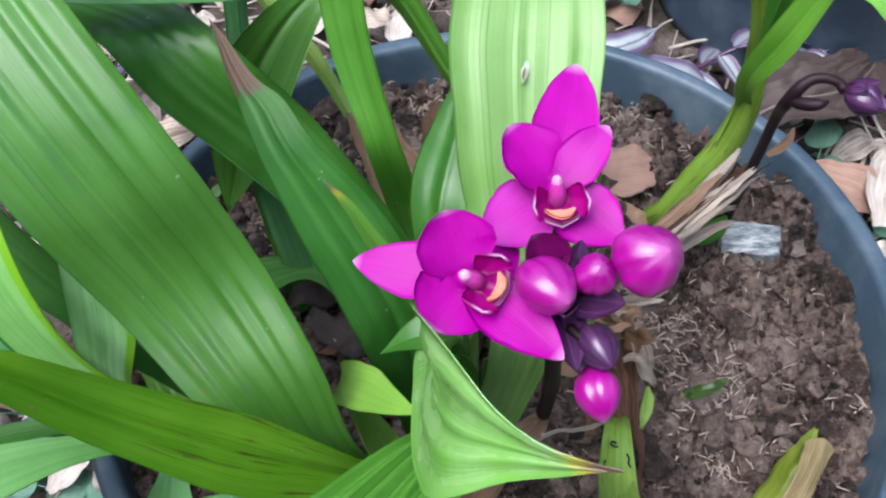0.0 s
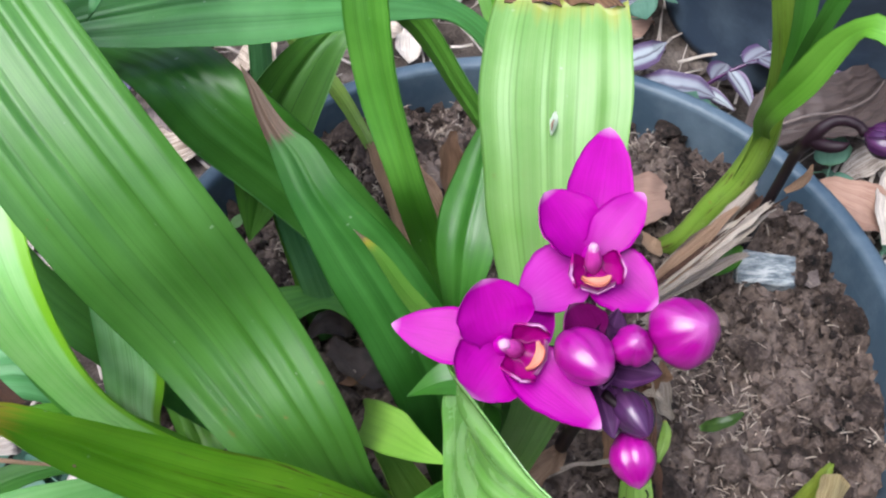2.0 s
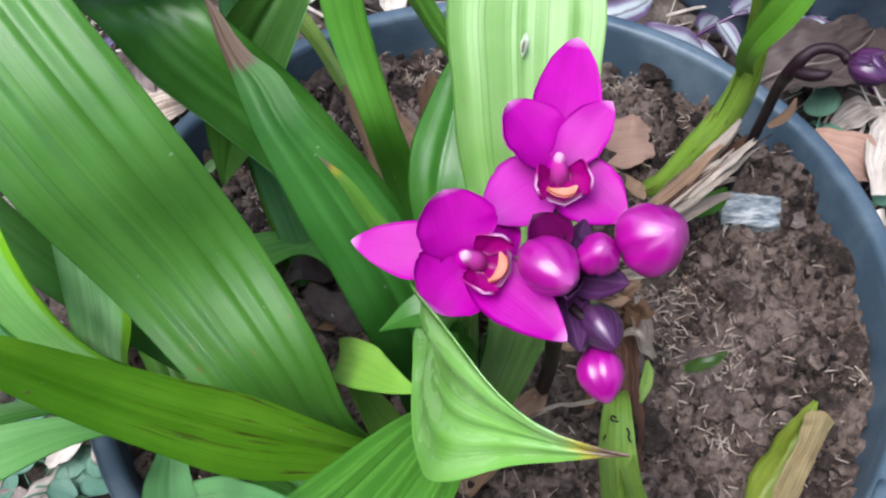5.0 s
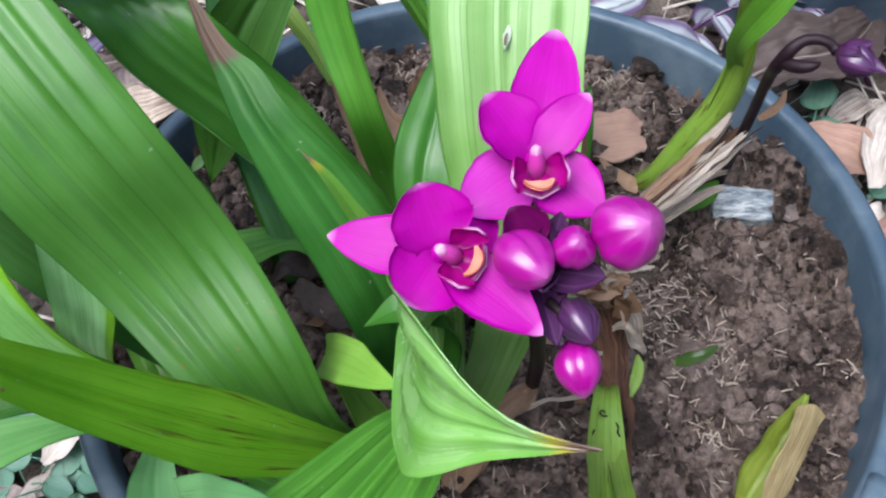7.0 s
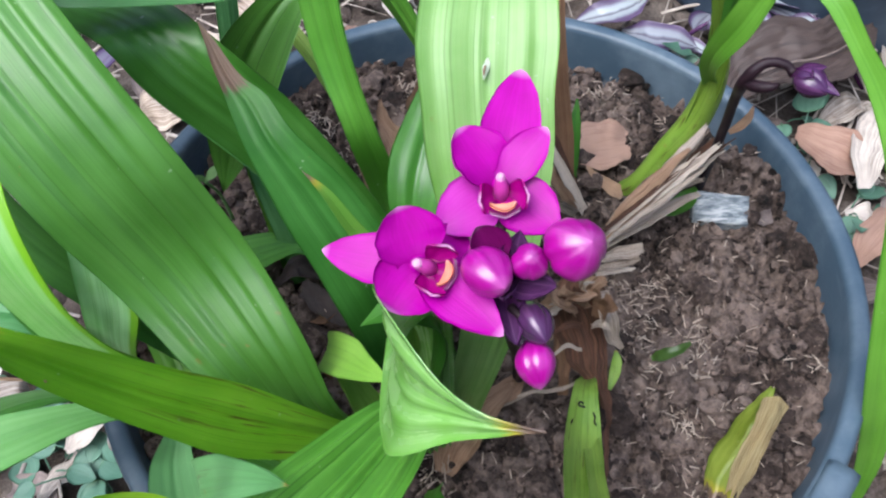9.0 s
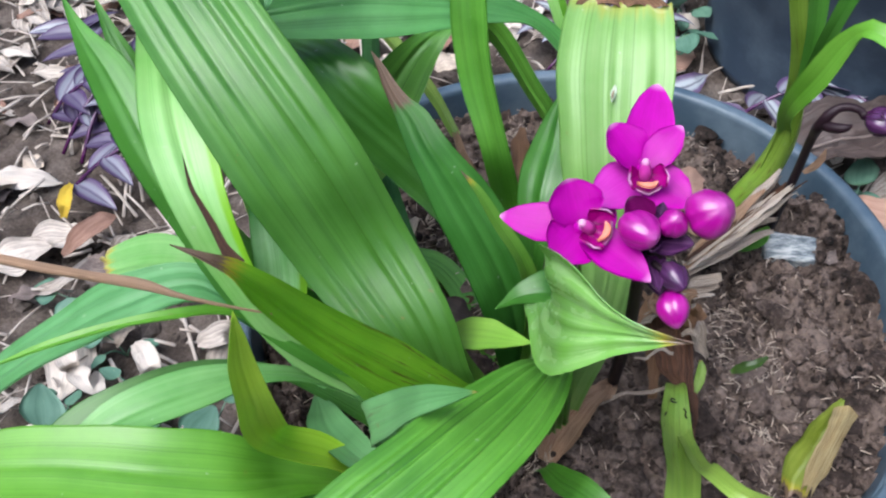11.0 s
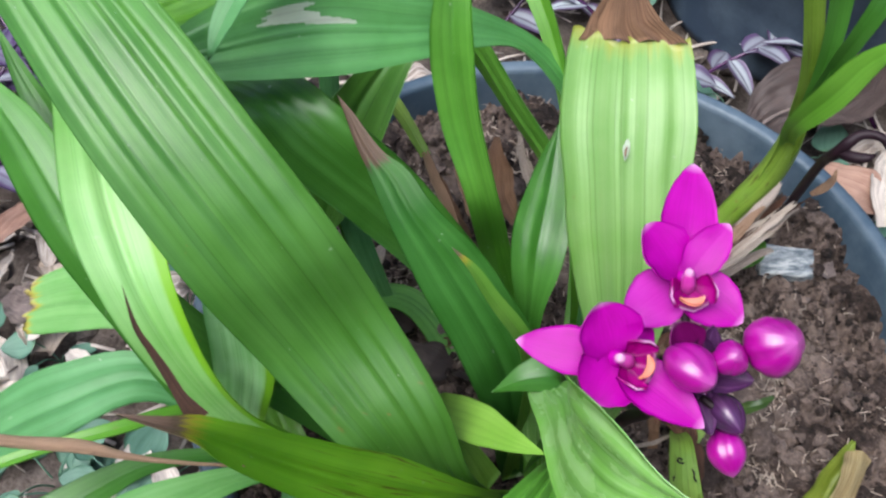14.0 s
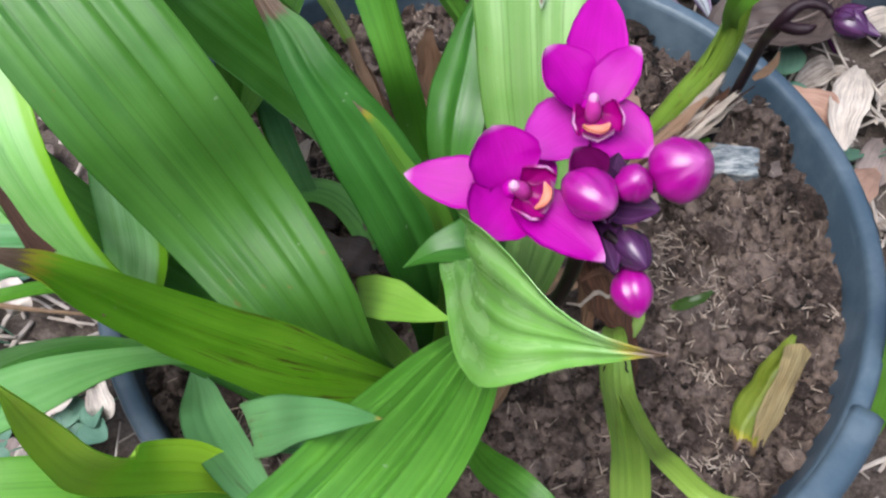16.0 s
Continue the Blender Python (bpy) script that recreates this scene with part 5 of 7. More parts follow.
fl_left = flower((0.0028, 0.1045, 0.4705), (0.10, -0.50, 0.86), [
    ("sepal", (-0.0212, 0.1133, 0.4645), 0.0122, 0.45, 0.1, (0.1, 0.0, 0.0), PETAL),
    ("sepal", (0.0215, 0.0884, 0.4655), 0.0130, 0.5, 0.12, (0.2, 0.0, 0.1), PETAL),
    ("sepal", (0.0140, 0.1191, 0.4625), 0.0125, 0.6, 0.12, (0.0, 0.0, 0.0), PETAL),
    ("petal", (-0.0018, 0.1150, 0.4790), 0.0165, 0.9, 0.3, (0.15, -0.25, 0.0), PETAL),
    ("petal", (-0.0045, 0.0950, 0.4665), 0.0165, 0.85, 0.22, (0.2, 0.25, 0.0), PETAL)], (0.9, -0.35, 0.0), "open magenta orchid flower with an orange-edged lip")
pedicel(fl_left, (0.022, 0.106, 0.460), (0.0045, 0.1055, 0.4665))
fl_up = flower((0.0221, 0.1258, 0.4730), (0.0, -0.45, 0.9), [
    ("sepal", (0.0287, 0.1590, 0.4775), 0.0150, 0.7, 0.1, (0.0, 0.0, 0.0), PETAL),
    ("sepal", (0.0064, 0.1174, 0.4660), 0.0150, 0.65, 0.12, (0.0, 0.0, 0.0), PETAL_PALE),
    ("sepal", (0.0358, 0.1158, 0.4670), 0.0148, 0.6, 0.12, (0.1, 0.0, 0.0), PETAL),
    ("petal", (0.0120, 0.1372, 0.4800), 0.0152, 0.9, 0.25, (0.4, 0.1, 0.0), PETAL),
    ("petal", (0.0338, 0.1378, 0.4790), 0.0105, 0.75, 0.12, (-0.12, 0.0, 0.0), PETAL)], (0.1, -0.9, -0.3), "open magenta orchid flower facing up")
pedicel(fl_up, (0.0222, 0.1045, 0.456), (0.0221, 0.1245, 0.4660), 0.0012)


def bud(centre, axis, length, width, material, label, seed, foot):
    v, f, uv = egg(centre, axis, length, width, 0.1, seed, 0.0 if seed in (1, 3) else 0.2)
    b_ = mesh_part("bud", v, f, material, clump, label, uv)
    a = np.array(axis, float) / np.linalg.norm(axis)
    pedicel(b_, foot, tuple(np.array(centre) - a * length * 0.4), 0.0011)
    return b_


HEAD = (0.0215, 0.1045, 0.468)
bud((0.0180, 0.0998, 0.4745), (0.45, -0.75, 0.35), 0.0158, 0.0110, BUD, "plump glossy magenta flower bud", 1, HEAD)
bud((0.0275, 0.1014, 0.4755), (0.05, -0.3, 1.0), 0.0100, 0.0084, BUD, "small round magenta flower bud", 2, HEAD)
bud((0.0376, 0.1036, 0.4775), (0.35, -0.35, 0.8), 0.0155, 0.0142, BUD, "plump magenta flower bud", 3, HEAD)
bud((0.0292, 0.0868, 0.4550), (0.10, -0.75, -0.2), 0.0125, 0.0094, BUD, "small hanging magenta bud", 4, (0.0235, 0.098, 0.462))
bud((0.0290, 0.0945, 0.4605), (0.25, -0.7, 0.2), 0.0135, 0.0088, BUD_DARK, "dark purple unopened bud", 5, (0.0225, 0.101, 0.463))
for a, b_, w in (((0.0215, 0.105, 0.463), (0.0185, 0.098, 0.478), 0.0085), ((0.022, 0.103, 0.462), (0.0245, 0.0885, 0.461), 0.0085), ((0.0235, 0.105, 0.464), (0.031, 0.1015, 0.470), 0.007), ((0.0225, 0.102, 0.459), (0.0265, 0.0905, 0.455), 0.007), ((0.0228, 0.1035, 0.463), (0.0190, 0.1125, 0.4735), 0.0105), ((0.0235, 0.1040, 0.464), (0.0262, 0.1115, 0.4735), 0.0085), ((0.0212, 0.103, 0.466), (0.0215, 0.094, 0.4725), 0.008)):
    petal(clump, "bract", a, b_, w, FACE, BUD_DARK, 0.5, 0.3, 0.0, "dark purple bract")

petal(clump, "bract", (0.0212, 0.1055, 0.468), (0.0160, 0.1105, 0.4765), 0.0105, (0.3, -0.6, 0.7), BRACT, 0.45, 0.85, 0.0, "wine-red bract over a bud")
petal(clump, "bract", (0.0225, 0.1030, 0.466), (0.0335, 0.0975, 0.4715), 0.0085, FACE, BUD_DARK, 0.4, 0.6, 0.0, "dark purple bract", 5)

# ---- the nodding dark flower stem beside the shoot ----
v, f, uv = tube([(0.1318, 0.2755, 0.2660, 0.0022), (0.1316, 0.2701, 0.3000, 0.0022), (0.1298, 0.2626, 0.3350, 0.0022), (0.1251, 0.2500, 0.3700, 0.0023), (0.1221, 0.2395, 0.3880, 0.0026), (0.1237, 0.2393, 0.3930, 0.0024), (0.1275, 0.2404, 0.3958, 0.0021), (0.1312, 0.2392, 0.3975, 0.0019), (0.1344, 0.2362, 0.3985, 0.0018), (0.1358, 0.2318, 0.3985, 0.0019)], 12, 60)
dark_stem = mesh_part("flower_stem", v, f, STEM_DARK, shoot, "nodding purple-black flower stem", uv)
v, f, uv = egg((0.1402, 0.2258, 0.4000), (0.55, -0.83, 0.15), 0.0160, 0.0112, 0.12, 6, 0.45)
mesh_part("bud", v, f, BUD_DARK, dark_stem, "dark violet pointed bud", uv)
for tip, w in (((0.1475, 0.2165, 0.4030), 0.0060), ((0.1440, 0.2270, 0.4070), 0.0055), ((0.1385, 0.2225, 0.4065), 0.0065)):
    petal(dark_stem, "bract", (0.1362, 0.2308, 0.4000), tip, w, FACE, BUD_DARK, 0.4, 0.3, 0.0)
# a short closed bract at the bend of the stem
v, f, uv = tube([(0.1221, 0.2392, 0.3870, 0.0020), (0.1245, 0.2355, 0.3890, 0.0024), (0.1272, 0.2332, 0.3905, 0.0023), (0.1300, 0.2320, 0.3920, 0.0017), (0.1322, 0.2325, 0.3930, 0.0006)], 10, 20)
mesh_part("side_bract", v, f, STEM_DARK, dark_stem, "short brown-purple closed bract", uv)
leaf(shoot, DRY_STRAW, [(0.0849, 0.2469, 0.2850, 0.0015, -0.0022, 0.0000), (0.0997, 0.2577, 0.2950, 0.0022, -0.0038, 0.0000), (0.1121, 0.2631, 0.3050, 0.0021, -0.0033, 0.0000), (0.1259, 0.2743, 0.3180, 0.0009, -0.0012, 0.0000)], name='dry_sheath', label='straw-coloured dry leaf sheath', pleats=3, fold=0.3, ridge=0.16, rag=0.3, crumple=0.0012)
leaf(shoot, DRY_BLEACH, [(0.0790, 0.2373, 0.2880, 0.0012, -0.0020, 0.0000), (0.0950, 0.2464, 0.2990, 0.0018, -0.0033, 0.0000), (0.1098, 0.2531, 0.3100, 0.0014, -0.0031, 0.0000), (0.1298, 0.2620, 0.3230, 0.0005, -0.0012, 0.0000)], name='dry_sheath', label='bleached dry leaf sheath', pleats=3, fold=0.3, ridge=0.16, rag=0.3, crumple=0.0012)
leaf(shoot, DRY_BLEACH, [(0.0775, 0.2349, 0.2850, 0.0009, -0.0018, 0.0000), (0.0923, 0.2412, 0.2950, 0.0013, -0.0030, 0.0000), (0.1078, 0.2487, 0.3030, 0.0013, -0.0026, 0.0000), (0.1305, 0.2631, 0.3160, 0.0005, -0.0010, 0.0000)], name='dry_sheath', label='bleached dry leaf sheath', pleats=3, fold=0.3, ridge=0.16, rag=0.3, crumple=0.0012)
leaf(shoot, DRY_BLEACH, [(0.0770, 0.2330, 0.2830, 0.0008, -0.0018, 0.0000), (0.0904, 0.2396, 0.2880, 0.0011, -0.0031, 0.0000), (0.1063, 0.2462, 0.2940, 0.0008, -0.0029, 0.0000), (0.1242, 0.2525, 0.3000, 0.0003, -0.0012, 0.0000)], name='dry_sheath', label='bleached dry leaf sheath', pleats=3, fold=0.3, ridge=0.16, rag=0.3, crumple=0.0012)
leaf(shoot, DRY_TAN, [(0.0818, 0.2411, 0.2900, 0.0010, -0.0014, 0.0000), (0.0935, 0.2485, 0.3020, 0.0015, -0.0024, 0.0000), (0.1059, 0.2550, 0.3120, 0.0013, -0.0022, 0.0000), (0.1178, 0.2661, 0.3170, 0.0005, -0.0008, 0.0000)], name='dry_sheath', label='brown dry leaf sheath', pleats=3, fold=0.3, ridge=0.16, rag=0.3, crumple=0.0012)
leaf(shoot, DRY_STRAW, [(0.0873, 0.2521, 0.2810, 0.0007, -0.0017, 0.0000), (0.1038, 0.2602, 0.2880, 0.0010, -0.0030, 0.0000), (0.1168, 0.2628, 0.2940, 0.0003, -0.0030, -0.0000), (0.1280, 0.2621, 0.2980, -0.0000, -0.0012, -0.0000)], name='dry_sheath', label='straw-coloured dry leaf sheath', pleats=3, fold=0.3, ridge=0.16, rag=0.3, crumple=0.0012)
leaf(shoot, DRY_BLEACH, [(0.1012, 0.2573, 0.3020, 0.0006, -0.0010, 0.0000), (0.1108, 0.2622, 0.3120, 0.0011, -0.0017, 0.0000), (0.1199, 0.2693, 0.3180, 0.0010, -0.0015, 0.0000), (0.1267, 0.2760, 0.3220, 0.0004, -0.0006, 0.0000)], name='dry_sheath', label='bleached dry leaf sheath', pleats=3, fold=0.3, ridge=0.16, rag=0.3, crumple=0.0012)
leaf(shoot, DRY_RED, [(0.0897, 0.2525, 0.2840, 0.0008, -0.0014, 0.0000), (0.1057, 0.2617, 0.2940, 0.0012, -0.0024, 0.0000), (0.1199, 0.2689, 0.3040, 0.0010, -0.0022, 0.0000), (0.1316, 0.2741, 0.3120, 0.0003, -0.0009, 0.0000)], name='dry_sheath', label='dark brown dry leaf sheath', pleats=3, fold=0.3, ridge=0.16, rag=0.3, crumple=0.0012)
leaf(shoot, DRY_BLEACH, [(0.0799, 0.2320, 0.2910, 0.0004, -0.0007, 0.0000), (0.0953, 0.2407, 0.3010, 0.0006, -0.0013, 0.0000), (0.1119, 0.2482, 0.3090, 0.0005, -0.0012, 0.0000), (0.1254, 0.2560, 0.3150, 0.0002, -0.0005, 0.0000)], name='dry_sheath', label='bleached dry leaf sheath', pleats=3, fold=0.3, ridge=0.16, rag=0.3, crumple=0.0012)
leaf(shoot, DRY_BLEACH, [(0.0734, 0.2267, 0.2810, 0.0002, -0.0013, 0.0000), (0.0816, 0.2277, 0.2840, 0.0002, -0.0022, 0.0000), (0.0894, 0.2281, 0.2860, 0.0001, -0.0020, -0.0000), (0.0963, 0.2285, 0.2880, 0.0000, -0.0008, 0.0000)], name='dry_sheath', label='bleached dry leaf sheath', pleats=3, fold=0.3, ridge=0.16, rag=0.3, crumple=0.0012)
leaf(shoot, DRY_STRAW, [(0.0727, 0.2241, 0.2800, 0.0001, -0.0013, 0.0000), (0.0814, 0.2239, 0.2830, 0.0001, -0.0022, 0.0000), (0.0887, 0.2244, 0.2840, 0.0001, -0.0020, 0.0000), (0.0955, 0.2254, 0.2850, 0.0001, -0.0008, 0.0000)], name='dry_sheath', label='straw-coloured dry leaf sheath', pleats=3, fold=0.3, ridge=0.16, rag=0.3, crumple=0.0012)
leaf(shoot, DRY_BLEACH, [(0.0726, 0.2222, 0.2790, -0.0000, -0.0009, 0.0000), (0.0800, 0.2214, 0.2810, -0.0001, -0.0016, 0.0000), (0.0865, 0.2213, 0.2820, -0.0000, -0.0014, 0.0000), (0.0922, 0.2218, 0.2830, 0.0000, -0.0005, 0.0000)], name='dry_sheath', label='bleached dry leaf sheath', pleats=3, fold=0.3, ridge=0.16, rag=0.3, crumple=0.0012)
# loose fibres among the dry sheaths
rng = np.random.default_rng(61)
for i in range(34):
    a, e = rng.uniform(0, 1), rng.uniform(0.5, 1.0)
    foot = np.array((0.077 + 0.010 * a, 0.2335 + 0.016 * a, 0.289 + 0.004 * rng.random()))
    way = np.array((0.052, 0.030 - 0.014 * a, 0.034 * rng.uniform(0.7, 1.05)))
    turn = np.array((0.5, -0.85, 0.0)) * rng.uniform(0.0005, 0.0012)
    rows = [(*(foot + way * e * u + rng.uniform(-0.0012, 0.0012, 3)), *(turn * k)) for u, k in ((0, 0.8), (0.35, 1.0), (0.7, 0.9), (1.0, 0.2))]
    leaf(shoot, (DRY_TAN, DRY_STRAW, DRY_RED, DRY_BLEACH)[i % 4], rows, name="dry_fibre", label="thin dry leaf fibre", pleats=1, fold=0.5, ridge=0.1, crumple=0.0006)
leaf(shoot, DRY_STRAW, [(0.0709, 0.2267, 0.2700, 0.0010, -0.0029, 0.0000), (0.0799, 0.2285, 0.2760, 0.0014, -0.0043, 0.0000), (0.0892, 0.2315, 0.2800, 0.0011, -0.0045, 0.0000), (0.0978, 0.2332, 0.2830, 0.0004, -0.0021, 0.0000)], name='dry_sheath', label='bleached dry leaf sheath', pleats=3, fold=0.2, ridge=0.15, crumple=0.0015)
leaf(shoot, DRY_TAN, [(0.0936, 0.2737, 0.2720, 0.0024, 0.0040, 0.0000), (0.0862, 0.2763, 0.2760, 0.0024, 0.0034, 0.0000), (0.0797, 0.2813, 0.2800, 0.0018, 0.0021, 0.0000), (0.0754, 0.2830, 0.2840, 0.0007, 0.0008, 0.0000)], name='dry_sheath', label='brown dry leaf sheath', pleats=2, fold=0.3, ridge=0.12, crumple=0.0022)
leaf(shoot, LEAF_GRASS, [(0.1063, 0.2581, 0.2780, -0.0001, -0.0017, 0.0000), (0.1157, 0.2579, 0.2810, 0.0006, -0.0046, 0.0000), (0.1242, 0.2618, 0.2850, 0.0021, -0.0037, 0.0000), (0.1264, 0.2643, 0.2890, 0.0006, -0.0005, 0.0000)], name='green_scale', label='small green scale at the foot', pleats=1, fold=0.3, ridge=0.03)
leaf(shoot, DRY_TAN, [(0.1274, 0.2506, 0.3450, 0.0003, -0.0011, 0.0000), (0.1314, 0.2502, 0.3500, 0.0008, -0.0019, 0.0000), (0.1341, 0.2511, 0.3550, 0.0010, -0.0011, 0.0000), (0.1353, 0.2537, 0.3580, 0.0003, -0.0002, 0.0000)], name='dry_cap', label='orange-brown dry scale', pleats=1, fold=0.3, ridge=0.03)
leaf(clump, DRY_BLEACH, [(0.0733, 0.2595, 0.2760, 0.0018, 0.0011, 0.0000), (0.0653, 0.2644, 0.2920, 0.0024, 0.0014, 0.0000), (0.0580, 0.2716, 0.3050, 0.0018, 0.0010, 0.0000), (0.0532, 0.2780, 0.3150, 0.0005, 0.0002, 0.0000)], name='dry_sheath', label='dry leaf sheath strip', pleats=2, fold=0.35, ridge=0.12, crumple=0.0007)
leaf(clump, DRY_TAN, [(0.0705, 0.2603, 0.2760, 0.0017, 0.0015, 0.0000), (0.0621, 0.2593, 0.2920, 0.0023, 0.0018, 0.0000), (0.0554, 0.2613, 0.3050, 0.0018, 0.0009, 0.0000), (0.0518, 0.2697, 0.3150, 0.0005, 0.0002, 0.0000)], name='dry_sheath', label='dry leaf sheath strip', pleats=2, fold=0.35, ridge=0.12, crumple=0.0007)
leaf(clump, DRY_BLEACH, [(0.0669, 0.2604, 0.2760, 0.0015, 0.0018, 0.0000), (0.0579, 0.2570, 0.2920, 0.0020, 0.0022, 0.0000), (0.0523, 0.2546, 0.3050, 0.0017, 0.0011, 0.0000), (0.0487, 0.2569, 0.3150, 0.0005, 0.0002, 0.0000)], name='dry_sheath', label='dry leaf sheath strip', pleats=2, fold=0.35, ridge=0.12, crumple=0.0007)
leaf(clump, DRY_RED, [(0.0720, 0.2616, 0.2760, 0.0019, 0.0009, 0.0000), (0.0651, 0.2686, 0.2920, 0.0025, 0.0011, 0.0000), (0.0601, 0.2751, 0.3050, 0.0019, 0.0007, 0.0000), (0.0561, 0.2815, 0.3150, 0.0005, 0.0002, 0.0000)], name='dry_sheath', label='dry leaf sheath strip', pleats=2, fold=0.35, ridge=0.12, crumple=0.0007)
leaf(clump, DRY_STRAW, [(0.0696, 0.2589, 0.2760, 0.0011, 0.0021, 0.0000), (0.0605, 0.2522, 0.2920, 0.0015, 0.0028, 0.0000), (0.0528, 0.2473, 0.3050, 0.0013, 0.0017, 0.0000), (0.0470, 0.2470, 0.3150, 0.0004, 0.0004, 0.0000)], name='dry_sheath', label='dry leaf sheath strip', pleats=2, fold=0.35, ridge=0.12, crumple=0.0007)
leaf(clump, DRY_DARK, [(0.0656, 0.2758, 0.2750, 0.0037, 0.0002, 0.0000), (0.0635, 0.2890, 0.2970, 0.0048, 0.0003, 0.0000), (0.0600, 0.3005, 0.3250, 0.0046, 0.0002, 0.0000), (0.0580, 0.3123, 0.3500, 0.0039, 0.0000, 0.0000), (0.0571, 0.3290, 0.3720, 0.0033, 0.0000, 0.0000), (0.0573, 0.3521, 0.3850, 0.0013, 0.0000, 0.0000)], name='dry_stalk', label='brown dry upright leaf sheath', pleats=2, fold=0.4, ridge=0.08)
leaf(clump, LEAF_MAIN, [(0.0680, 0.2843, 0.2720, 0.0032, -0.0004, 0.0000), (0.0688, 0.2924, 0.2840, 0.0037, -0.0006, 0.0000), (0.0702, 0.3009, 0.2960, 0.0028, -0.0005, 0.0000), (0.0712, 0.3098, 0.3050, 0.0006, -0.0001, 0.0000)], name='young_shoot', label='narrow young green shoot', pleats=1, fold=0.4, ridge=0.03)
leaf(clump, DRY_TAN, [(-0.0106, 0.2627, 0.2900, 0.0029, 0.0011, 0.0000), (-0.0159, 0.2777, 0.2980, 0.0059, 0.0030, 0.0000), (-0.0229, 0.2919, 0.3030, 0.0050, 0.0029, 0.0000), (-0.0293, 0.3083, 0.3080, 0.0008, 0.0004, 0.0000)], name='dry_sheath', label='brown dry leaf remnant', pleats=2, fold=0.3, ridge=0.12, crumple=0.0022)
leaf(clump, DRY_DARK, [(-0.0228, 0.2644, 0.2950, 0.0012, 0.0008, 0.0000), (-0.0293, 0.2740, 0.3030, 0.0019, 0.0013, 0.0000), (-0.0364, 0.2870, 0.3070, 0.0022, 0.0014, 0.0000), (-0.0451, 0.3079, 0.3090, 0.0010, 0.0006, 0.0000)], name='dry_sheath', label='dark brown dry leaf remnant', pleats=2, fold=0.3, ridge=0.12, crumple=0.0022)
leaf(clump, DRY_DARK, [(0.0019, 0.2766, 0.2900, 0.0028, 0.0016, 0.0000), (-0.0055, 0.2877, 0.3000, 0.0057, 0.0024, 0.0000), (-0.0083, 0.3002, 0.3080, 0.0065, 0.0007, 0.0000), (-0.0080, 0.3137, 0.3150, 0.0015, 0.0000, 0.0000)], name='dry_sheath', label='dark brown dry leaf remnant', pleats=2, fold=0.3, ridge=0.12, crumple=0.0022)
leaf(clump, DRY_STRAW, [(0.0128, 0.2838, 0.2900, 0.0018, 0.0004, 0.0000), (0.0098, 0.2950, 0.3000, 0.0027, 0.0009, 0.0000), (0.0047, 0.3061, 0.3100, 0.0023, 0.0008, 0.0000), (0.0023, 0.3148, 0.3180, 0.0007, 0.0002, 0.0000)], name='dry_sheath', label='pale dry leaf remnant', pleats=2, fold=0.3, ridge=0.12, crumple=0.0022)
leaf(frontshoot, DRY_RED, [(0.0696, 0.1488, 0.2880, 0.0007, 0.0000, 0.0000), (0.0692, 0.1547, 0.2920, 0.0028, 0.0006, 0.0006), (0.0661, 0.1636, 0.2980, 0.0071, 0.0018, 0.0012), (0.0638, 0.1728, 0.3060, 0.0101, 0.0022, 0.0000), (0.0612, 0.1799, 0.3150, 0.0117, 0.0026, -0.0010), (0.0593, 0.1867, 0.3220, 0.0116, 0.0024, 0.0000)], name='dry_sheath', label='crumpled reddish-brown dry sheath', pleats=5, fold=-0.35, ridge=0.16, rag=0.5, crumple=0.0026)
leaf(frontshoot, DRY_DARK, [(0.0545, 0.1556, 0.2880, 0.0019, 0.0000, 0.0000), (0.0546, 0.1649, 0.2960, 0.0029, 0.0001, 0.0000), (0.0534, 0.1741, 0.3040, 0.0038, 0.0006, 0.0000), (0.0510, 0.1805, 0.3120, 0.0032, 0.0010, 0.0000), (0.0485, 0.1852, 0.3180, 0.0014, 0.0005, 0.0000)], name='dry_sheath', label='dark brown side of a dry sheath', pleats=3, fold=0.4, ridge=0.16, rag=0.4, crumple=0.0022)
leaf(frontshoot, DRY_STRAW, [(0.0693, 0.1833, 0.3250, -0.0023, -0.0004, 0.0000), (0.0703, 0.1744, 0.3220, -0.0032, -0.0008, 0.0000), (0.0732, 0.1709, 0.3140, -0.0026, -0.0013, 0.0000), (0.0778, 0.1696, 0.3040, -0.0009, -0.0005, 0.0000)], name='dry_sheath', label='hanging straw-coloured strip of a dry sheath', pleats=2, fold=0.5, ridge=0.16, rag=0.4, crumple=0.0018)
leaf(frontshoot, DRY_TAN, [(0.0450, 0.1816, 0.3220, 0.0007, -0.0014, 0.0000), (0.0499, 0.1819, 0.3280, 0.0013, -0.0039, 0.0000), (0.0554, 0.1821, 0.3310, 0.0005, -0.0052, 0.0000), (0.0622, 0.1830, 0.3310, -0.0004, -0.0042, 0.0000), (0.0676, 0.1837, 0.3280, -0.0004, -0.0016, 0.0000)], name='dry_sheath', label='curled top of a dry brown sheath', pleats=4, fold=0.5, ridge=0.2, rag=0.4, crumple=0.0035)
leaf(frontshoot, DRY_BLEACH, [(0.0457, 0.1785, 0.3180, 0.0005, -0.0014, 0.0000), (0.0499, 0.1776, 0.3240, 0.0010, -0.0034, 0.0000), (0.0530, 0.1771, 0.3270, -0.0002, -0.0026, 0.0000), (0.0549, 0.1764, 0.3260, -0.0006, -0.0009, 0.0000)], name='dry_sheath', label='pale torn flap of a dry sheath', pleats=2, fold=0.5, ridge=0.16, rag=0.4, crumple=0.002)
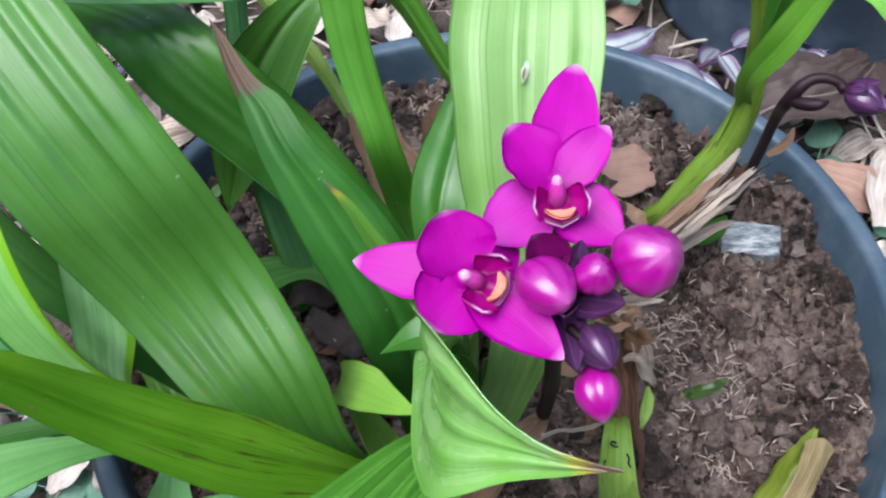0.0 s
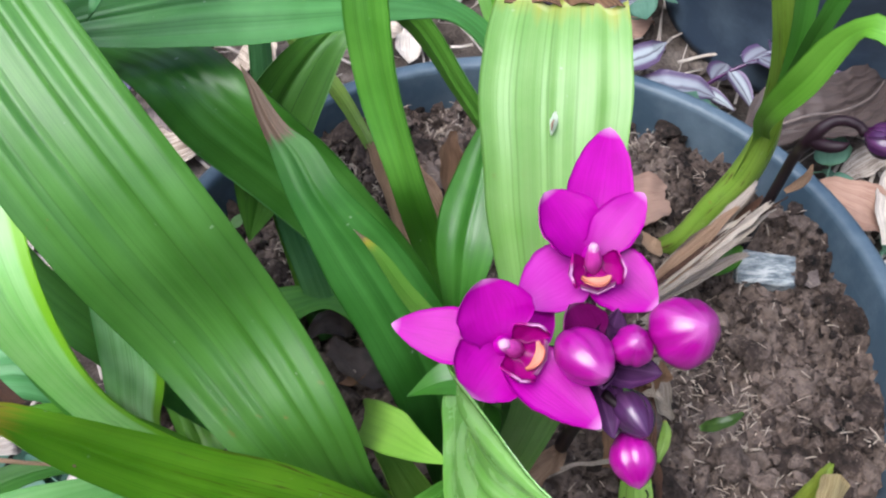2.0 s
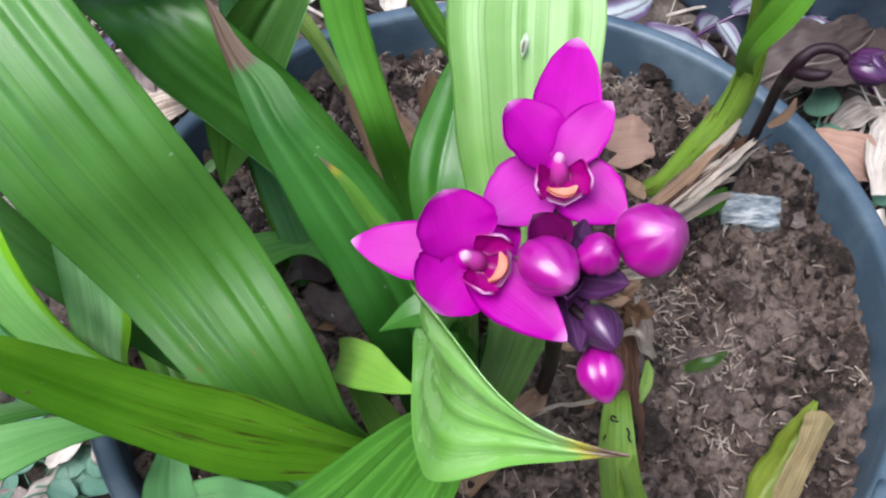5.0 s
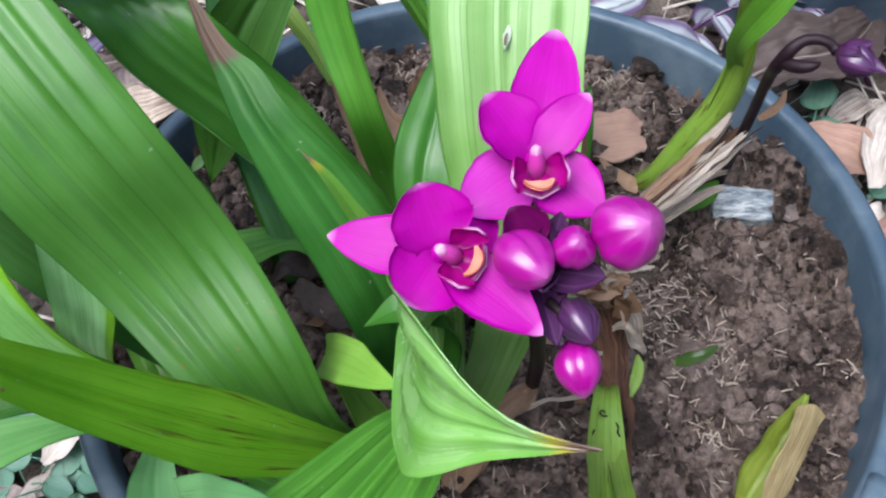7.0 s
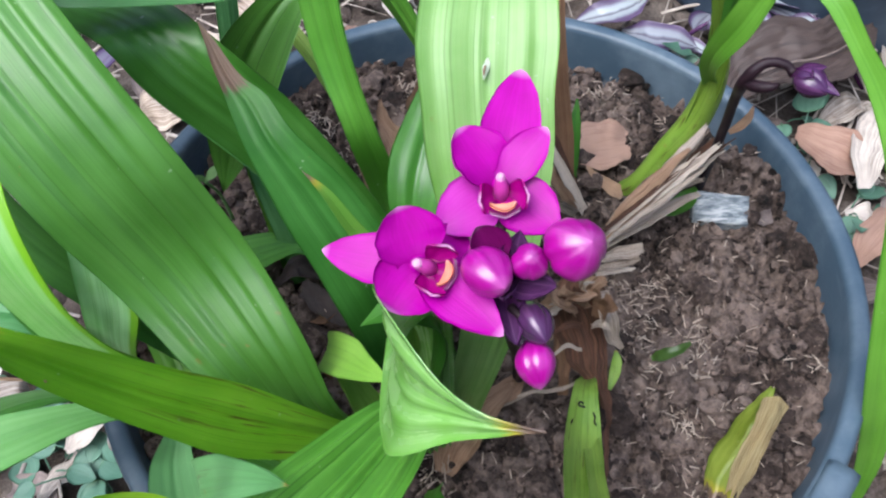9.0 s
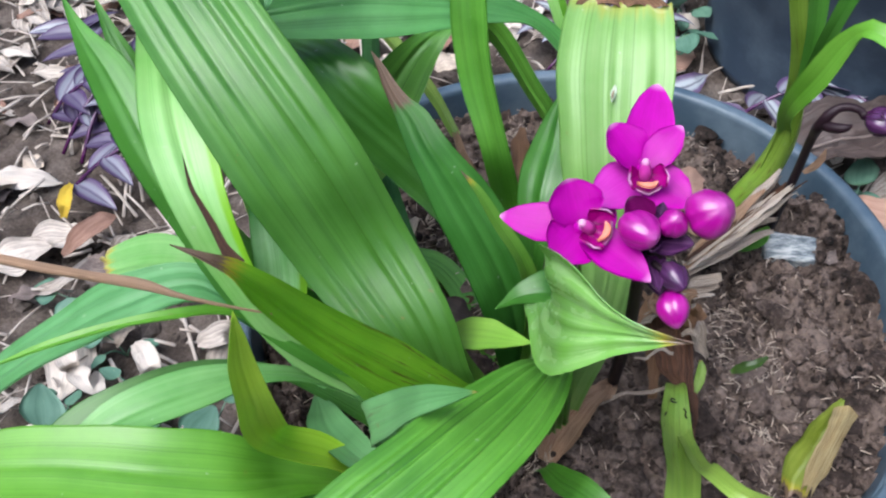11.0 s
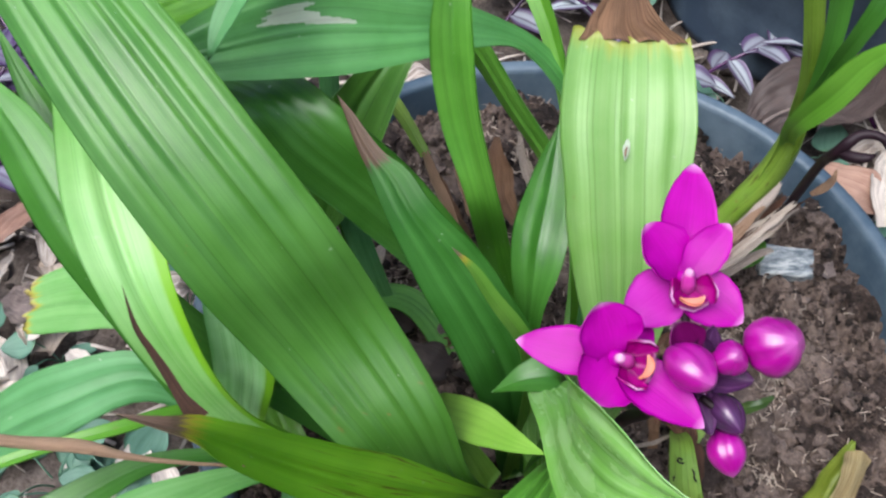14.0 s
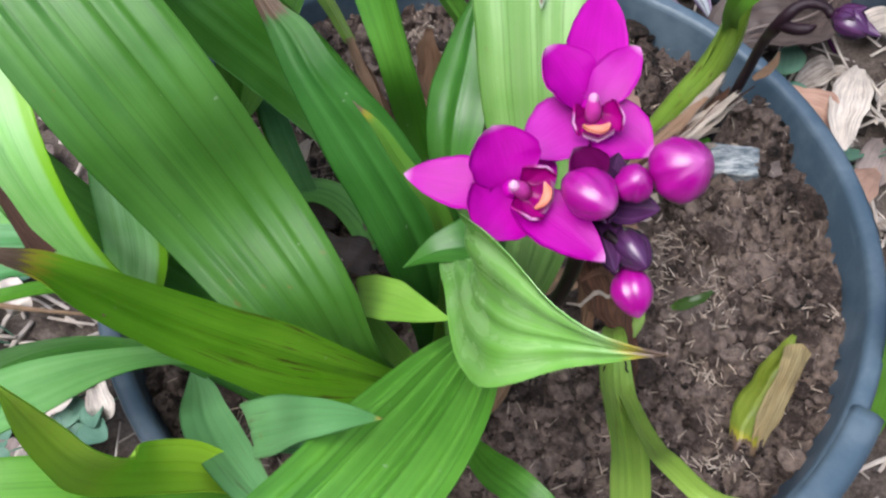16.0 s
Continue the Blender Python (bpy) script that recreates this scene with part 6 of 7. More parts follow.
leaf(frontshoot, DRY_TAN, [(0.0601, 0.1758, 0.3220, 0.0025, 0.0029, 0.0000), (0.0544, 0.1764, 0.3300, 0.0037, 0.0037, 0.0000), (0.0510, 0.1783, 0.3350, 0.0044, 0.0013, 0.0000), (0.0524, 0.1835, 0.3340, 0.0015, -0.0004, 0.0000)], name='dry_sheath', label='curled flap of a dry brown sheath', pleats=3, fold=0.5, ridge=0.22, rag=0.5, crumple=0.0035)
leaf(frontshoot, DRY_RED, [(0.0612, 0.1784, 0.3220, 0.0032, 0.0018, 0.0000), (0.0575, 0.1810, 0.3300, 0.0044, 0.0017, 0.0000), (0.0564, 0.1839, 0.3350, 0.0036, -0.0013, 0.0000), (0.0598, 0.1871, 0.3347, 0.0006, -0.0010, 0.0000)], name='dry_sheath', label='curled flap of a dry brown sheath', pleats=3, fold=0.5, ridge=0.22, rag=0.5, crumple=0.0035)
leaf(frontshoot, DRY_TAN, [(0.0634, 0.1776, 0.3220, 0.0034, -0.0003, 0.0000), (0.0633, 0.1804, 0.3300, 0.0043, -0.0014, 0.0000), (0.0653, 0.1827, 0.3350, 0.0018, -0.0037, 0.0000), (0.0682, 0.1812, 0.3355, -0.0004, -0.0012, 0.0000)], name='dry_sheath', label='curled flap of a dry brown sheath', pleats=3, fold=0.5, ridge=0.22, rag=0.5, crumple=0.0035)
leaf(frontshoot, DRY_DARK, [(0.0645, 0.1744, 0.3220, 0.0017, -0.0022, 0.0000), (0.0672, 0.1741, 0.3300, 0.0023, -0.0033, 0.0000), (0.0688, 0.1733, 0.3350, 0.0028, -0.0011, 0.0000), (0.0686, 0.1772, 0.3362, 0.0009, 0.0001, 0.0000)], name='dry_sheath', label='curled flap of a dry brown sheath', pleats=3, fold=0.5, ridge=0.22, rag=0.5, crumple=0.0035)
leaf(frontshoot, DRY_STRAW, [(0.0620, 0.1824, 0.3220, 0.0025, 0.0016, 0.0000), (0.0586, 0.1831, 0.3300, 0.0039, 0.0002, 0.0000), (0.0605, 0.1849, 0.3350, 0.0016, -0.0033, 0.0000), (0.0647, 0.1841, 0.3370, 0.0000, -0.0010, 0.0000)], name='dry_sheath', label='curled flap of a dry brown sheath', pleats=3, fold=0.5, ridge=0.22, rag=0.5, crumple=0.0035)
leaf(frontshoot, DRY_STRAW, [(0.0649, 0.1725, 0.3170, 0.0001, -0.0010, 0.0000), (0.0686, 0.1702, 0.3230, -0.0004, -0.0015, 0.0000), (0.0714, 0.1687, 0.3210, -0.0011, -0.0006, 0.0000), (0.0727, 0.1662, 0.3150, -0.0002, 0.0000, 0.0000)], name='dry_sheath', label='thin torn strip of a dry sheath', pleats=1, fold=0.5, ridge=0.1, crumple=0.0015)
leaf(frontshoot, DRY_RED, [(0.0603, 0.1726, 0.3170, 0.0001, 0.0013, 0.0000), (0.0531, 0.1695, 0.3230, -0.0001, 0.0015, 0.0000), (0.0482, 0.1681, 0.3210, 0.0001, 0.0010, 0.0000), (0.0458, 0.1739, 0.3150, 0.0001, 0.0002, 0.0000)], name='dry_sheath', label='thin torn strip of a dry sheath', pleats=1, fold=0.5, ridge=0.1, crumple=0.0015)
leaf(frontshoot, DRY_TAN, [(0.0587, 0.1805, 0.3170, 0.0004, 0.0010, 0.0000), (0.0512, 0.1800, 0.3230, 0.0002, 0.0013, 0.0000), (0.0471, 0.1796, 0.3210, -0.0005, 0.0008, 0.0000), (0.0446, 0.1779, 0.3150, -0.0002, 0.0001, 0.0000)], name='dry_sheath', label='thin torn strip of a dry sheath', pleats=1, fold=0.5, ridge=0.1, crumple=0.0015)
leaf(frontshoot, DRY_STRAW, [(0.0594, 0.1623, 0.3170, 0.0001, 0.0008, 0.0000), (0.0519, 0.1594, 0.3230, -0.0001, 0.0008, 0.0000), (0.0463, 0.1568, 0.3210, -0.0001, 0.0007, 0.0000), (0.0413, 0.1611, 0.3150, 0.0001, 0.0002, 0.0000)], name='dry_sheath', label='thin torn strip of a dry sheath', pleats=1, fold=0.5, ridge=0.1, crumple=0.0015)
leaf(frontshoot, DRY_TAN, [(0.0568, 0.1860, 0.3170, 0.0006, 0.0009, 0.0000), (0.0505, 0.1867, 0.3230, 0.0010, 0.0012, 0.0000), (0.0476, 0.1934, 0.3210, 0.0009, 0.0005, 0.0000), (0.0480, 0.2013, 0.3150, 0.0002, 0.0000, 0.0000)], name='dry_sheath', label='thin torn strip of a dry sheath', pleats=1, fold=0.5, ridge=0.1, crumple=0.0015)
leaf(frontshoot, DRY_RED, [(0.0685, 0.1181, 0.2820, 0.0005, 0.0000, 0.0000), (0.0698, 0.1326, 0.2880, 0.0009, 0.0000, 0.0000), (0.0701, 0.1424, 0.2940, 0.0014, 0.0001, 0.0000), (0.0685, 0.1523, 0.3000, 0.0023, 0.0004, 0.0000)], name='dry_sheath', label='brown dry sheath', pleats=2, fold=0.3, ridge=0.12, crumple=0.0022)
leaf(frontshoot, LEAF_YELLOW, [(0.0733, 0.1579, 0.2880, 0.0009, -0.0003, 0.0000), (0.0759, 0.1638, 0.2920, 0.0022, -0.0007, 0.0000), (0.0768, 0.1685, 0.2960, 0.0019, -0.0001, 0.0000), (0.0764, 0.1715, 0.2980, 0.0005, 0.0001, 0.0000)], name='green_scale', label='small green scale', pleats=1, fold=0.3, ridge=0.03)
leaf(clump, LEAF_DEEP, [(0.0093, 0.1551, 0.2850, 0.0026, 0.0006, 0.0000), (0.0069, 0.1587, 0.3050, 0.0038, 0.0011, 0.0000), (0.0040, 0.1612, 0.3250, 0.0035, 0.0009, 0.0000), (0.0025, 0.1627, 0.3450, 0.0010, 0.0002, 0.0000)], name='young_shoot', label='short green shoot', pleats=1, fold=0.4, ridge=0.03)
leaf(clump, LEAF_MAIN, [(0.0155, 0.1524, 0.2850, 0.0022, 0.0002, 0.0000), (0.0143, 0.1574, 0.3020, 0.0030, 0.0004, 0.0000), (0.0129, 0.1612, 0.3200, 0.0031, 0.0004, 0.0000), (0.0120, 0.1632, 0.3350, 0.0011, 0.0001, 0.0000)], name='young_shoot', label='short green shoot', pleats=1, fold=0.4, ridge=0.03)
loose('dry_leaf', DRY_PINK, [(0.0741, 0.3023, 0.2760, 0.0002, -0.0134, 0.0000), (0.0827, 0.3020, 0.2780, -0.0003, -0.0161, 0.0000), (0.0912, 0.3007, 0.2800, 0.0000, -0.0152, 0.0000), (0.0995, 0.3035, 0.2790, 0.0006, -0.0113, 0.0000)], 'flat pinkish-brown dry leaf fragment on the soil', 'leaf', pleats=2, fold=0.1, ridge=0.03, rag=0.35)
loose('dry_leaf', DRY_TAN, [(0.0348, 0.1608, 0.2920, -0.0006, 0.0010, 0.0000), (0.0209, 0.1473, 0.2960, -0.0041, 0.0056, 0.0000), (0.0092, 0.1359, 0.2920, -0.0074, 0.0056, 0.0000), (0.0030, 0.1241, 0.2840, -0.0035, 0.0016, 0.0000)], 'tan curled dry leaf on the soil', 'leaf', pleats=2, fold=0.5, ridge=0.06)
loose('dry_leaf', DRY_TAN, [(0.0188, 0.1480, 0.2860, 0.0008, -0.0009, 0.0000), (0.0255, 0.1530, 0.2920, 0.0027, -0.0032, 0.0000), (0.0317, 0.1580, 0.2920, 0.0026, -0.0037, 0.0000), (0.0371, 0.1653, 0.2860, 0.0007, -0.0010, 0.0000)], 'curled brown dry leaf scrap on the soil', 'leaf', pleats=2, fold=0.6, ridge=0.1)
loose('straw', DRY_STRAW, [(0.0212, 0.1504, 0.2880, 0.0003, -0.0010, 0.0000), (0.0349, 0.1531, 0.2940, 0.0002, -0.0009, 0.0000), (0.0491, 0.1550, 0.2950, 0.0001, -0.0009, 0.0000), (0.0621, 0.1601, 0.2920, 0.0001, -0.0006, 0.0000)], 'long thin dry straw lying over the soil', 'straw', pleats=1, fold=0.3, ridge=0.03)
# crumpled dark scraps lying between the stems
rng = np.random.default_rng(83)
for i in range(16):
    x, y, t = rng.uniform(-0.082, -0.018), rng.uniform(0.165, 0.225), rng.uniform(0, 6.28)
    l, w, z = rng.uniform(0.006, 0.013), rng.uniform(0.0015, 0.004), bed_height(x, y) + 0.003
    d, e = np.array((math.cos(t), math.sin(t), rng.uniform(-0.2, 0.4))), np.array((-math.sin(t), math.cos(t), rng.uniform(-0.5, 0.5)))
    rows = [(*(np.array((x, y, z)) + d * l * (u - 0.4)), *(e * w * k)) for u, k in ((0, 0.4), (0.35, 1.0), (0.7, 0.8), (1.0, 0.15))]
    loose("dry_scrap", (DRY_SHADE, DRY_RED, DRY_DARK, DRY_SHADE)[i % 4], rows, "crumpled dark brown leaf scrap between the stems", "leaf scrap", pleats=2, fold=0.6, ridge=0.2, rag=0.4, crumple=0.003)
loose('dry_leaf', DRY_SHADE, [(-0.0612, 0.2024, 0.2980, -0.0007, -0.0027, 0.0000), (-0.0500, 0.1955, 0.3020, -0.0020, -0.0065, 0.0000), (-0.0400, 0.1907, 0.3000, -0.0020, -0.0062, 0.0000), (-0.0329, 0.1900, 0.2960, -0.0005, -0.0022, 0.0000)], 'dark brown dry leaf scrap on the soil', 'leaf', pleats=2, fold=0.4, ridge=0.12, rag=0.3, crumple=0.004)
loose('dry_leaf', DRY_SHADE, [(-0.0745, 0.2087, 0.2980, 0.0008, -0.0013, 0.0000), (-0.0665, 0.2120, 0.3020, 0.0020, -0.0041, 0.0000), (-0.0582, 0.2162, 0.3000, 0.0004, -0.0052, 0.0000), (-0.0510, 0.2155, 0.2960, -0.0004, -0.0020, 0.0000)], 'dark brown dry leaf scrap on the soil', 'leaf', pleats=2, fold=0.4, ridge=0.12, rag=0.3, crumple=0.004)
loose('dry_leaf', DRY_TAN, [(0.0366, 0.1737, 0.3000, 0.0008, -0.0015, 0.0000), (0.0410, 0.1754, 0.3040, 0.0020, -0.0046, 0.0000), (0.0456, 0.1768, 0.3060, 0.0031, -0.0037, 0.0000), (0.0483, 0.1834, 0.3040, 0.0015, -0.0007, 0.0000)], 'small brown dry leaf beside the stems', 'leaf', pleats=2, fold=0.4, ridge=0.12, rag=0.3, crumple=0.004)
loose('yellowing_leaf', LEAF_FADED, [(0.1424, 0.1580, 0.2885, -0.0008, 0.0005, 0.0000), (0.1355, 0.1470, 0.2865, -0.0043, 0.0029, 0.0000), (0.1263, 0.1345, 0.2835, -0.0055, 0.0041, 0.0000), (0.1175, 0.1235, 0.2805, -0.0065, 0.0040, 0.0000), (0.1124, 0.1139, 0.2775, -0.0056, 0.0025, 0.0000)], 'rolled yellow-green fallen leaf on the soil', 'leaf', pleats=1, fold=0.9, ridge=0.04, rag=0.4)
loose('yellowing_leaf', DRY_YELLOW, [(0.1418, 0.1500, 0.2935, -0.0044, 0.0029, 0.0000), (0.1348, 0.1398, 0.2945, -0.0037, 0.0023, 0.0000), (0.1283, 0.1297, 0.2925, -0.0039, 0.0023, 0.0000), (0.1223, 0.1202, 0.2895, -0.0040, 0.0021, 0.0000), (0.1182, 0.1123, 0.2855, -0.0021, 0.0010, 0.0000)], 'tan dried half of a rolled fallen leaf', 'leaf', pleats=1, fold=-0.9, ridge=0.05, rag=0.5, crumple=0.0012)
loose('green_leaf_scrap', LEAF_DULL, [(0.0949, 0.1759, 0.2800, 0.0001, -0.0011, 0.0000), (0.0992, 0.1740, 0.2870, 0.0006, -0.0029, 0.0000), (0.1051, 0.1756, 0.2900, 0.0008, -0.0022, 0.0000), (0.1095, 0.1773, 0.2940, 0.0003, -0.0006, 0.0000)], 'small green leaf scrap on the soil', 'leaf', pleats=1, fold=0.3, ridge=0.04)
loose('pale_chip', DRY_STRAW, [(-0.0896, 0.2743, 0.2980, 0.0005, -0.0009, 0.0000), (-0.0856, 0.2762, 0.3000, 0.0011, -0.0022, 0.0000), (-0.0813, 0.2794, 0.2990, 0.0003, -0.0008, 0.0000)], 'small pale dry chip on the soil', 'chip', pleats=1, fold=0.3, ridge=0.03)
loose('pale_chip', DRY_STRAW, [(-0.0691, 0.2493, 0.2920, 0.0014, -0.0003, 0.0000), (-0.0676, 0.2549, 0.2960, 0.0029, -0.0012, 0.0000), (-0.0650, 0.2609, 0.2970, 0.0010, -0.0006, 0.0000)], 'small pale dry chip on the soil', 'chip', pleats=1, fold=0.3, ridge=0.03)
loose('pale_chip', DRY_STRAW, [(0.0985, 0.3270, 0.2680, 0.0007, -0.0012, 0.0000), (0.1011, 0.3275, 0.2720, 0.0025, -0.0026, 0.0000), (0.1037, 0.3326, 0.2730, 0.0010, -0.0007, 0.0000)], 'small pale dry chip on the soil', 'chip', pleats=1, fold=0.3, ridge=0.03)
loose('pale_chip', DRY_GREY, [(0.1605, 0.2625, 0.2680, -0.0012, -0.0060, 0.0000), (0.1637, 0.2610, 0.2700, -0.0014, -0.0070, 0.0000), (0.1675, 0.2616, 0.2690, -0.0011, -0.0056, 0.0000)], 'small grey-brown flake on the soil', 'chip', pleats=1, fold=0.1, ridge=0.03)
leaf(clump, DRY_GREY, [(-0.2569, 0.2566, 0.2475, 0.0006, 0.0148, 0.0000), (-0.2636, 0.2598, 0.2450, 0.0021, 0.0108, 0.0000), (-0.2714, 0.2665, 0.2400, 0.0013, 0.0066, 0.0000), (-0.2789, 0.2711, 0.2350, 0.0000, 0.0015, 0.0000)], name='dry_end', label='withered grey-brown leaf end', pleats=2, fold=0.3, ridge=0.15, rag=0.5, crumple=0.003)
leaf(clump, SKELETON, [(0.0215, 0.1967, 0.4450, -0.0003, 0.0001, 0.0000), (0.0210, 0.1950, 0.4440, -0.0011, 0.0003, 0.0000), (0.0205, 0.1923, 0.4435, -0.0009, 0.0003, 0.0000), (0.0199, 0.1896, 0.4430, -0.0002, 0.0001, 0.0000)], name='scar', label='pale bored scar', pleats=1, fold=0.0, ridge=0.0)
leaf(clump, DRY_TAN, [(0.0207, 0.1932, 0.4454, -0.0001, 0.0001, 0.0000), (0.0202, 0.1920, 0.4447, -0.0003, 0.0001, 0.0000), (0.0200, 0.1902, 0.4443, -0.0002, 0.0000, 0.0000)], name='bore', label='brown bored crack', pleats=1, fold=0.0, ridge=0.0)
loose('dry_leaf', DRY_PINK, [(0.3032, 0.5167, 0.0350, -0.0034, -0.0057, 0.0000), (0.3147, 0.4953, 0.0450, -0.0118, -0.0192, 0.0000), (0.3305, 0.4825, 0.0450, -0.0153, -0.0200, 0.0000), (0.3502, 0.4755, 0.0300, -0.0042, -0.0045, 0.0000)], 'pinkish-brown dry leaf on the ground', 'leaf', pleats=2, fold=0.3, ridge=0.04)
loose('dry_leaf', LITTER, [(0.3479, 0.4575, 0.0300, 0.0045, -0.0007, 0.0000), (0.3496, 0.4755, 0.0450, 0.0127, -0.0039, 0.0000), (0.3646, 0.5062, 0.0450, 0.0148, -0.0084, 0.0000), (0.3921, 0.5517, 0.0300, 0.0039, -0.0027, 0.0000)], 'cream-coloured dry leaf on the ground', 'leaf', pleats=2, fold=0.3, ridge=0.05)
loose('dry_leaf', DRY_PINK, [(0.3218, 0.3821, 0.0300, 0.0030, -0.0029, 0.0000), (0.3304, 0.3934, 0.0450, 0.0082, -0.0095, 0.0000), (0.3457, 0.4093, 0.0450, 0.0062, -0.0118, 0.0000), (0.3746, 0.4363, 0.0300, 0.0014, -0.0035, 0.0000)], 'pinkish-brown dry leaf on the ground', 'leaf', pleats=2, fold=0.3, ridge=0.04)
loose('yellow_leaf', YELLOWED, [(-0.4395, 0.4980, 0.0200, 0.0035, 0.0003, 0.0000), (-0.4359, 0.5026, 0.0350, 0.0066, -0.0001, 0.0000), (-0.4392, 0.5189, 0.0350, 0.0065, -0.0020, 0.0000), (-0.4407, 0.5329, 0.0300, 0.0016, -0.0010, 0.0000)], 'small yellow fallen leaf on the ground', 'leaf', pleats=1, fold=0.3, ridge=0.04)
loose('dry_leaf', DRY_PINK, [(-0.4272, 0.4513, 0.0200, 0.0023, -0.0022, 0.0000), (-0.4085, 0.4587, 0.0350, 0.0076, -0.0076, 0.0000), (-0.3938, 0.4800, 0.0350, 0.0074, -0.0092, 0.0000), (-0.3835, 0.4930, 0.0300, 0.0011, -0.0017, 0.0000)], 'reddish-brown dry leaf on the ground', 'leaf', pleats=1, fold=0.4, ridge=0.04)
loose('dry_leaf', LITTER, [(-0.4350, 0.4077, 0.0200, 0.0025, -0.0043, 0.0000), (-0.4123, 0.4097, 0.0300, 0.0040, -0.0054, 0.0000), (-0.4015, 0.4238, 0.0300, 0.0046, -0.0039, 0.0000), (-0.3970, 0.4475, 0.0250, 0.0020, -0.0014, 0.0000)], 'pale straw-coloured dry pod on the ground', 'pod', pleats=1, fold=0.6, ridge=0.04)
loose('dry_leaf', LITTER, [(-0.4012, 0.3504, 0.0300, -0.0009, -0.0020, 0.0000), (-0.3792, 0.3322, 0.0450, -0.0059, -0.0067, 0.0000), (-0.3688, 0.3174, 0.0450, -0.0078, -0.0041, 0.0000), (-0.3743, 0.3200, 0.0300, -0.0021, -0.0005, 0.0000)], 'pale dry leaf on the ground', 'leaf', pleats=1, fold=0.4, ridge=0.05)
loose('dry_leaf', LITTER, [(-0.2750, 0.2368, 0.0300, 0.0018, -0.0015, 0.0000), (-0.2598, 0.2438, 0.0450, 0.0080, -0.0061, 0.0000), (-0.2538, 0.2567, 0.0450, 0.0087, -0.0050, 0.0000), (-0.2558, 0.2717, 0.0300, 0.0021, -0.0010, 0.0000)], 'pale dry leaf on the ground', 'leaf', pleats=1, fold=0.4, ridge=0.05)
loose('dry_leaf', LITTER, [(-0.2458, 0.2626, 0.0300, -0.0016, -0.0011, 0.0000), (-0.2334, 0.2457, 0.0450, -0.0077, -0.0037, 0.0000), (-0.2289, 0.2350, 0.0450, -0.0088, -0.0009, 0.0000), (-0.2328, 0.2321, 0.0300, -0.0021, 0.0002, 0.0000)], 'pale dry leaf on the ground', 'leaf', pleats=1, fold=0.4, ridge=0.05)
loose('dry_leaf', LITTER, [(-0.3374, 0.2725, 0.0300, 0.0019, -0.0016, 0.0000), (-0.3244, 0.2751, 0.0450, 0.0065, -0.0087, 0.0000), (-0.3143, 0.2773, 0.0450, 0.0021, -0.0099, 0.0000), (-0.3135, 0.2814, 0.0300, -0.0002, -0.0022, 0.0000)], 'pale dry leaf on the ground', 'leaf', pleats=1, fold=0.4, ridge=0.05)
loose('dry_leaf', LITTER, [(-0.2660, 0.3912, 0.0300, 0.0020, -0.0020, 0.0000), (-0.2534, 0.3929, 0.0450, 0.0076, -0.0097, 0.0000), (-0.2449, 0.3983, 0.0450, 0.0030, -0.0120, 0.0000), (-0.2395, 0.4047, 0.0300, -0.0002, -0.0027, 0.0000)], 'pale dry leaf on the ground', 'leaf', pleats=1, fold=0.4, ridge=0.05)
loose('dry_leaf', LITTER, [(-0.2730, 0.3490, 0.0300, 0.0011, -0.0024, 0.0000), (-0.2553, 0.3458, 0.0450, 0.0053, -0.0104, 0.0000), (-0.2471, 0.3508, 0.0450, 0.0017, -0.0112, 0.0000), (-0.2418, 0.3537, 0.0300, -0.0007, -0.0023, 0.0000)], 'pale dry leaf on the ground', 'leaf', pleats=1, fold=0.4, ridge=0.05)
loose('dry_leaf', LITTER, [(-0.3693, 0.3604, 0.0300, 0.0019, -0.0021, 0.0000), (-0.3531, 0.3622, 0.0450, 0.0092, -0.0077, 0.0000), (-0.3492, 0.3753, 0.0450, 0.0101, -0.0059, 0.0000), (-0.3551, 0.3896, 0.0300, 0.0024, -0.0012, 0.0000)], 'pale dry leaf on the ground', 'leaf', pleats=1, fold=0.4, ridge=0.05)
loose('dry_leaf', LITTER, [(-0.3764, 0.3250, 0.0300, -0.0011, -0.0017, 0.0000), (-0.3522, 0.3030, 0.0450, -0.0045, -0.0076, 0.0000), (-0.3419, 0.2959, 0.0450, 0.0073, -0.0086, 0.0000), (-0.3483, 0.3197, 0.0300, 0.0023, -0.0007, 0.0000)], 'pale dry leaf on the ground', 'leaf', pleats=1, fold=0.4, ridge=0.05)
loose('dry_leaf', LITTER, [(-0.3279, 0.3496, 0.0300, -0.0012, -0.0018, 0.0000), (-0.3104, 0.3314, 0.0450, -0.0067, -0.0061, 0.0000), (-0.3009, 0.3167, 0.0450, -0.0077, -0.0047, 0.0000), (-0.3037, 0.3193, 0.0300, -0.0018, -0.0011, 0.0000)], 'pale dry leaf on the ground', 'leaf', pleats=1, fold=0.4, ridge=0.05)
loose('striped_leaf', STRIPED, [(0.1272, 0.6784, 0.0200, 0.0004, -0.0031, 0.0000), (0.1515, 0.6673, 0.0400, 0.0017, -0.0167, 0.0000), (0.1798, 0.6782, 0.0400, 0.0026, -0.0148, 0.0000), (0.2012, 0.7051, 0.0300, 0.0004, -0.0014, 0.0000)], 'silver-striped trailing plant leaf behind the pot', 'leaf', pleats=1, fold=0.2, ridge=0.03)
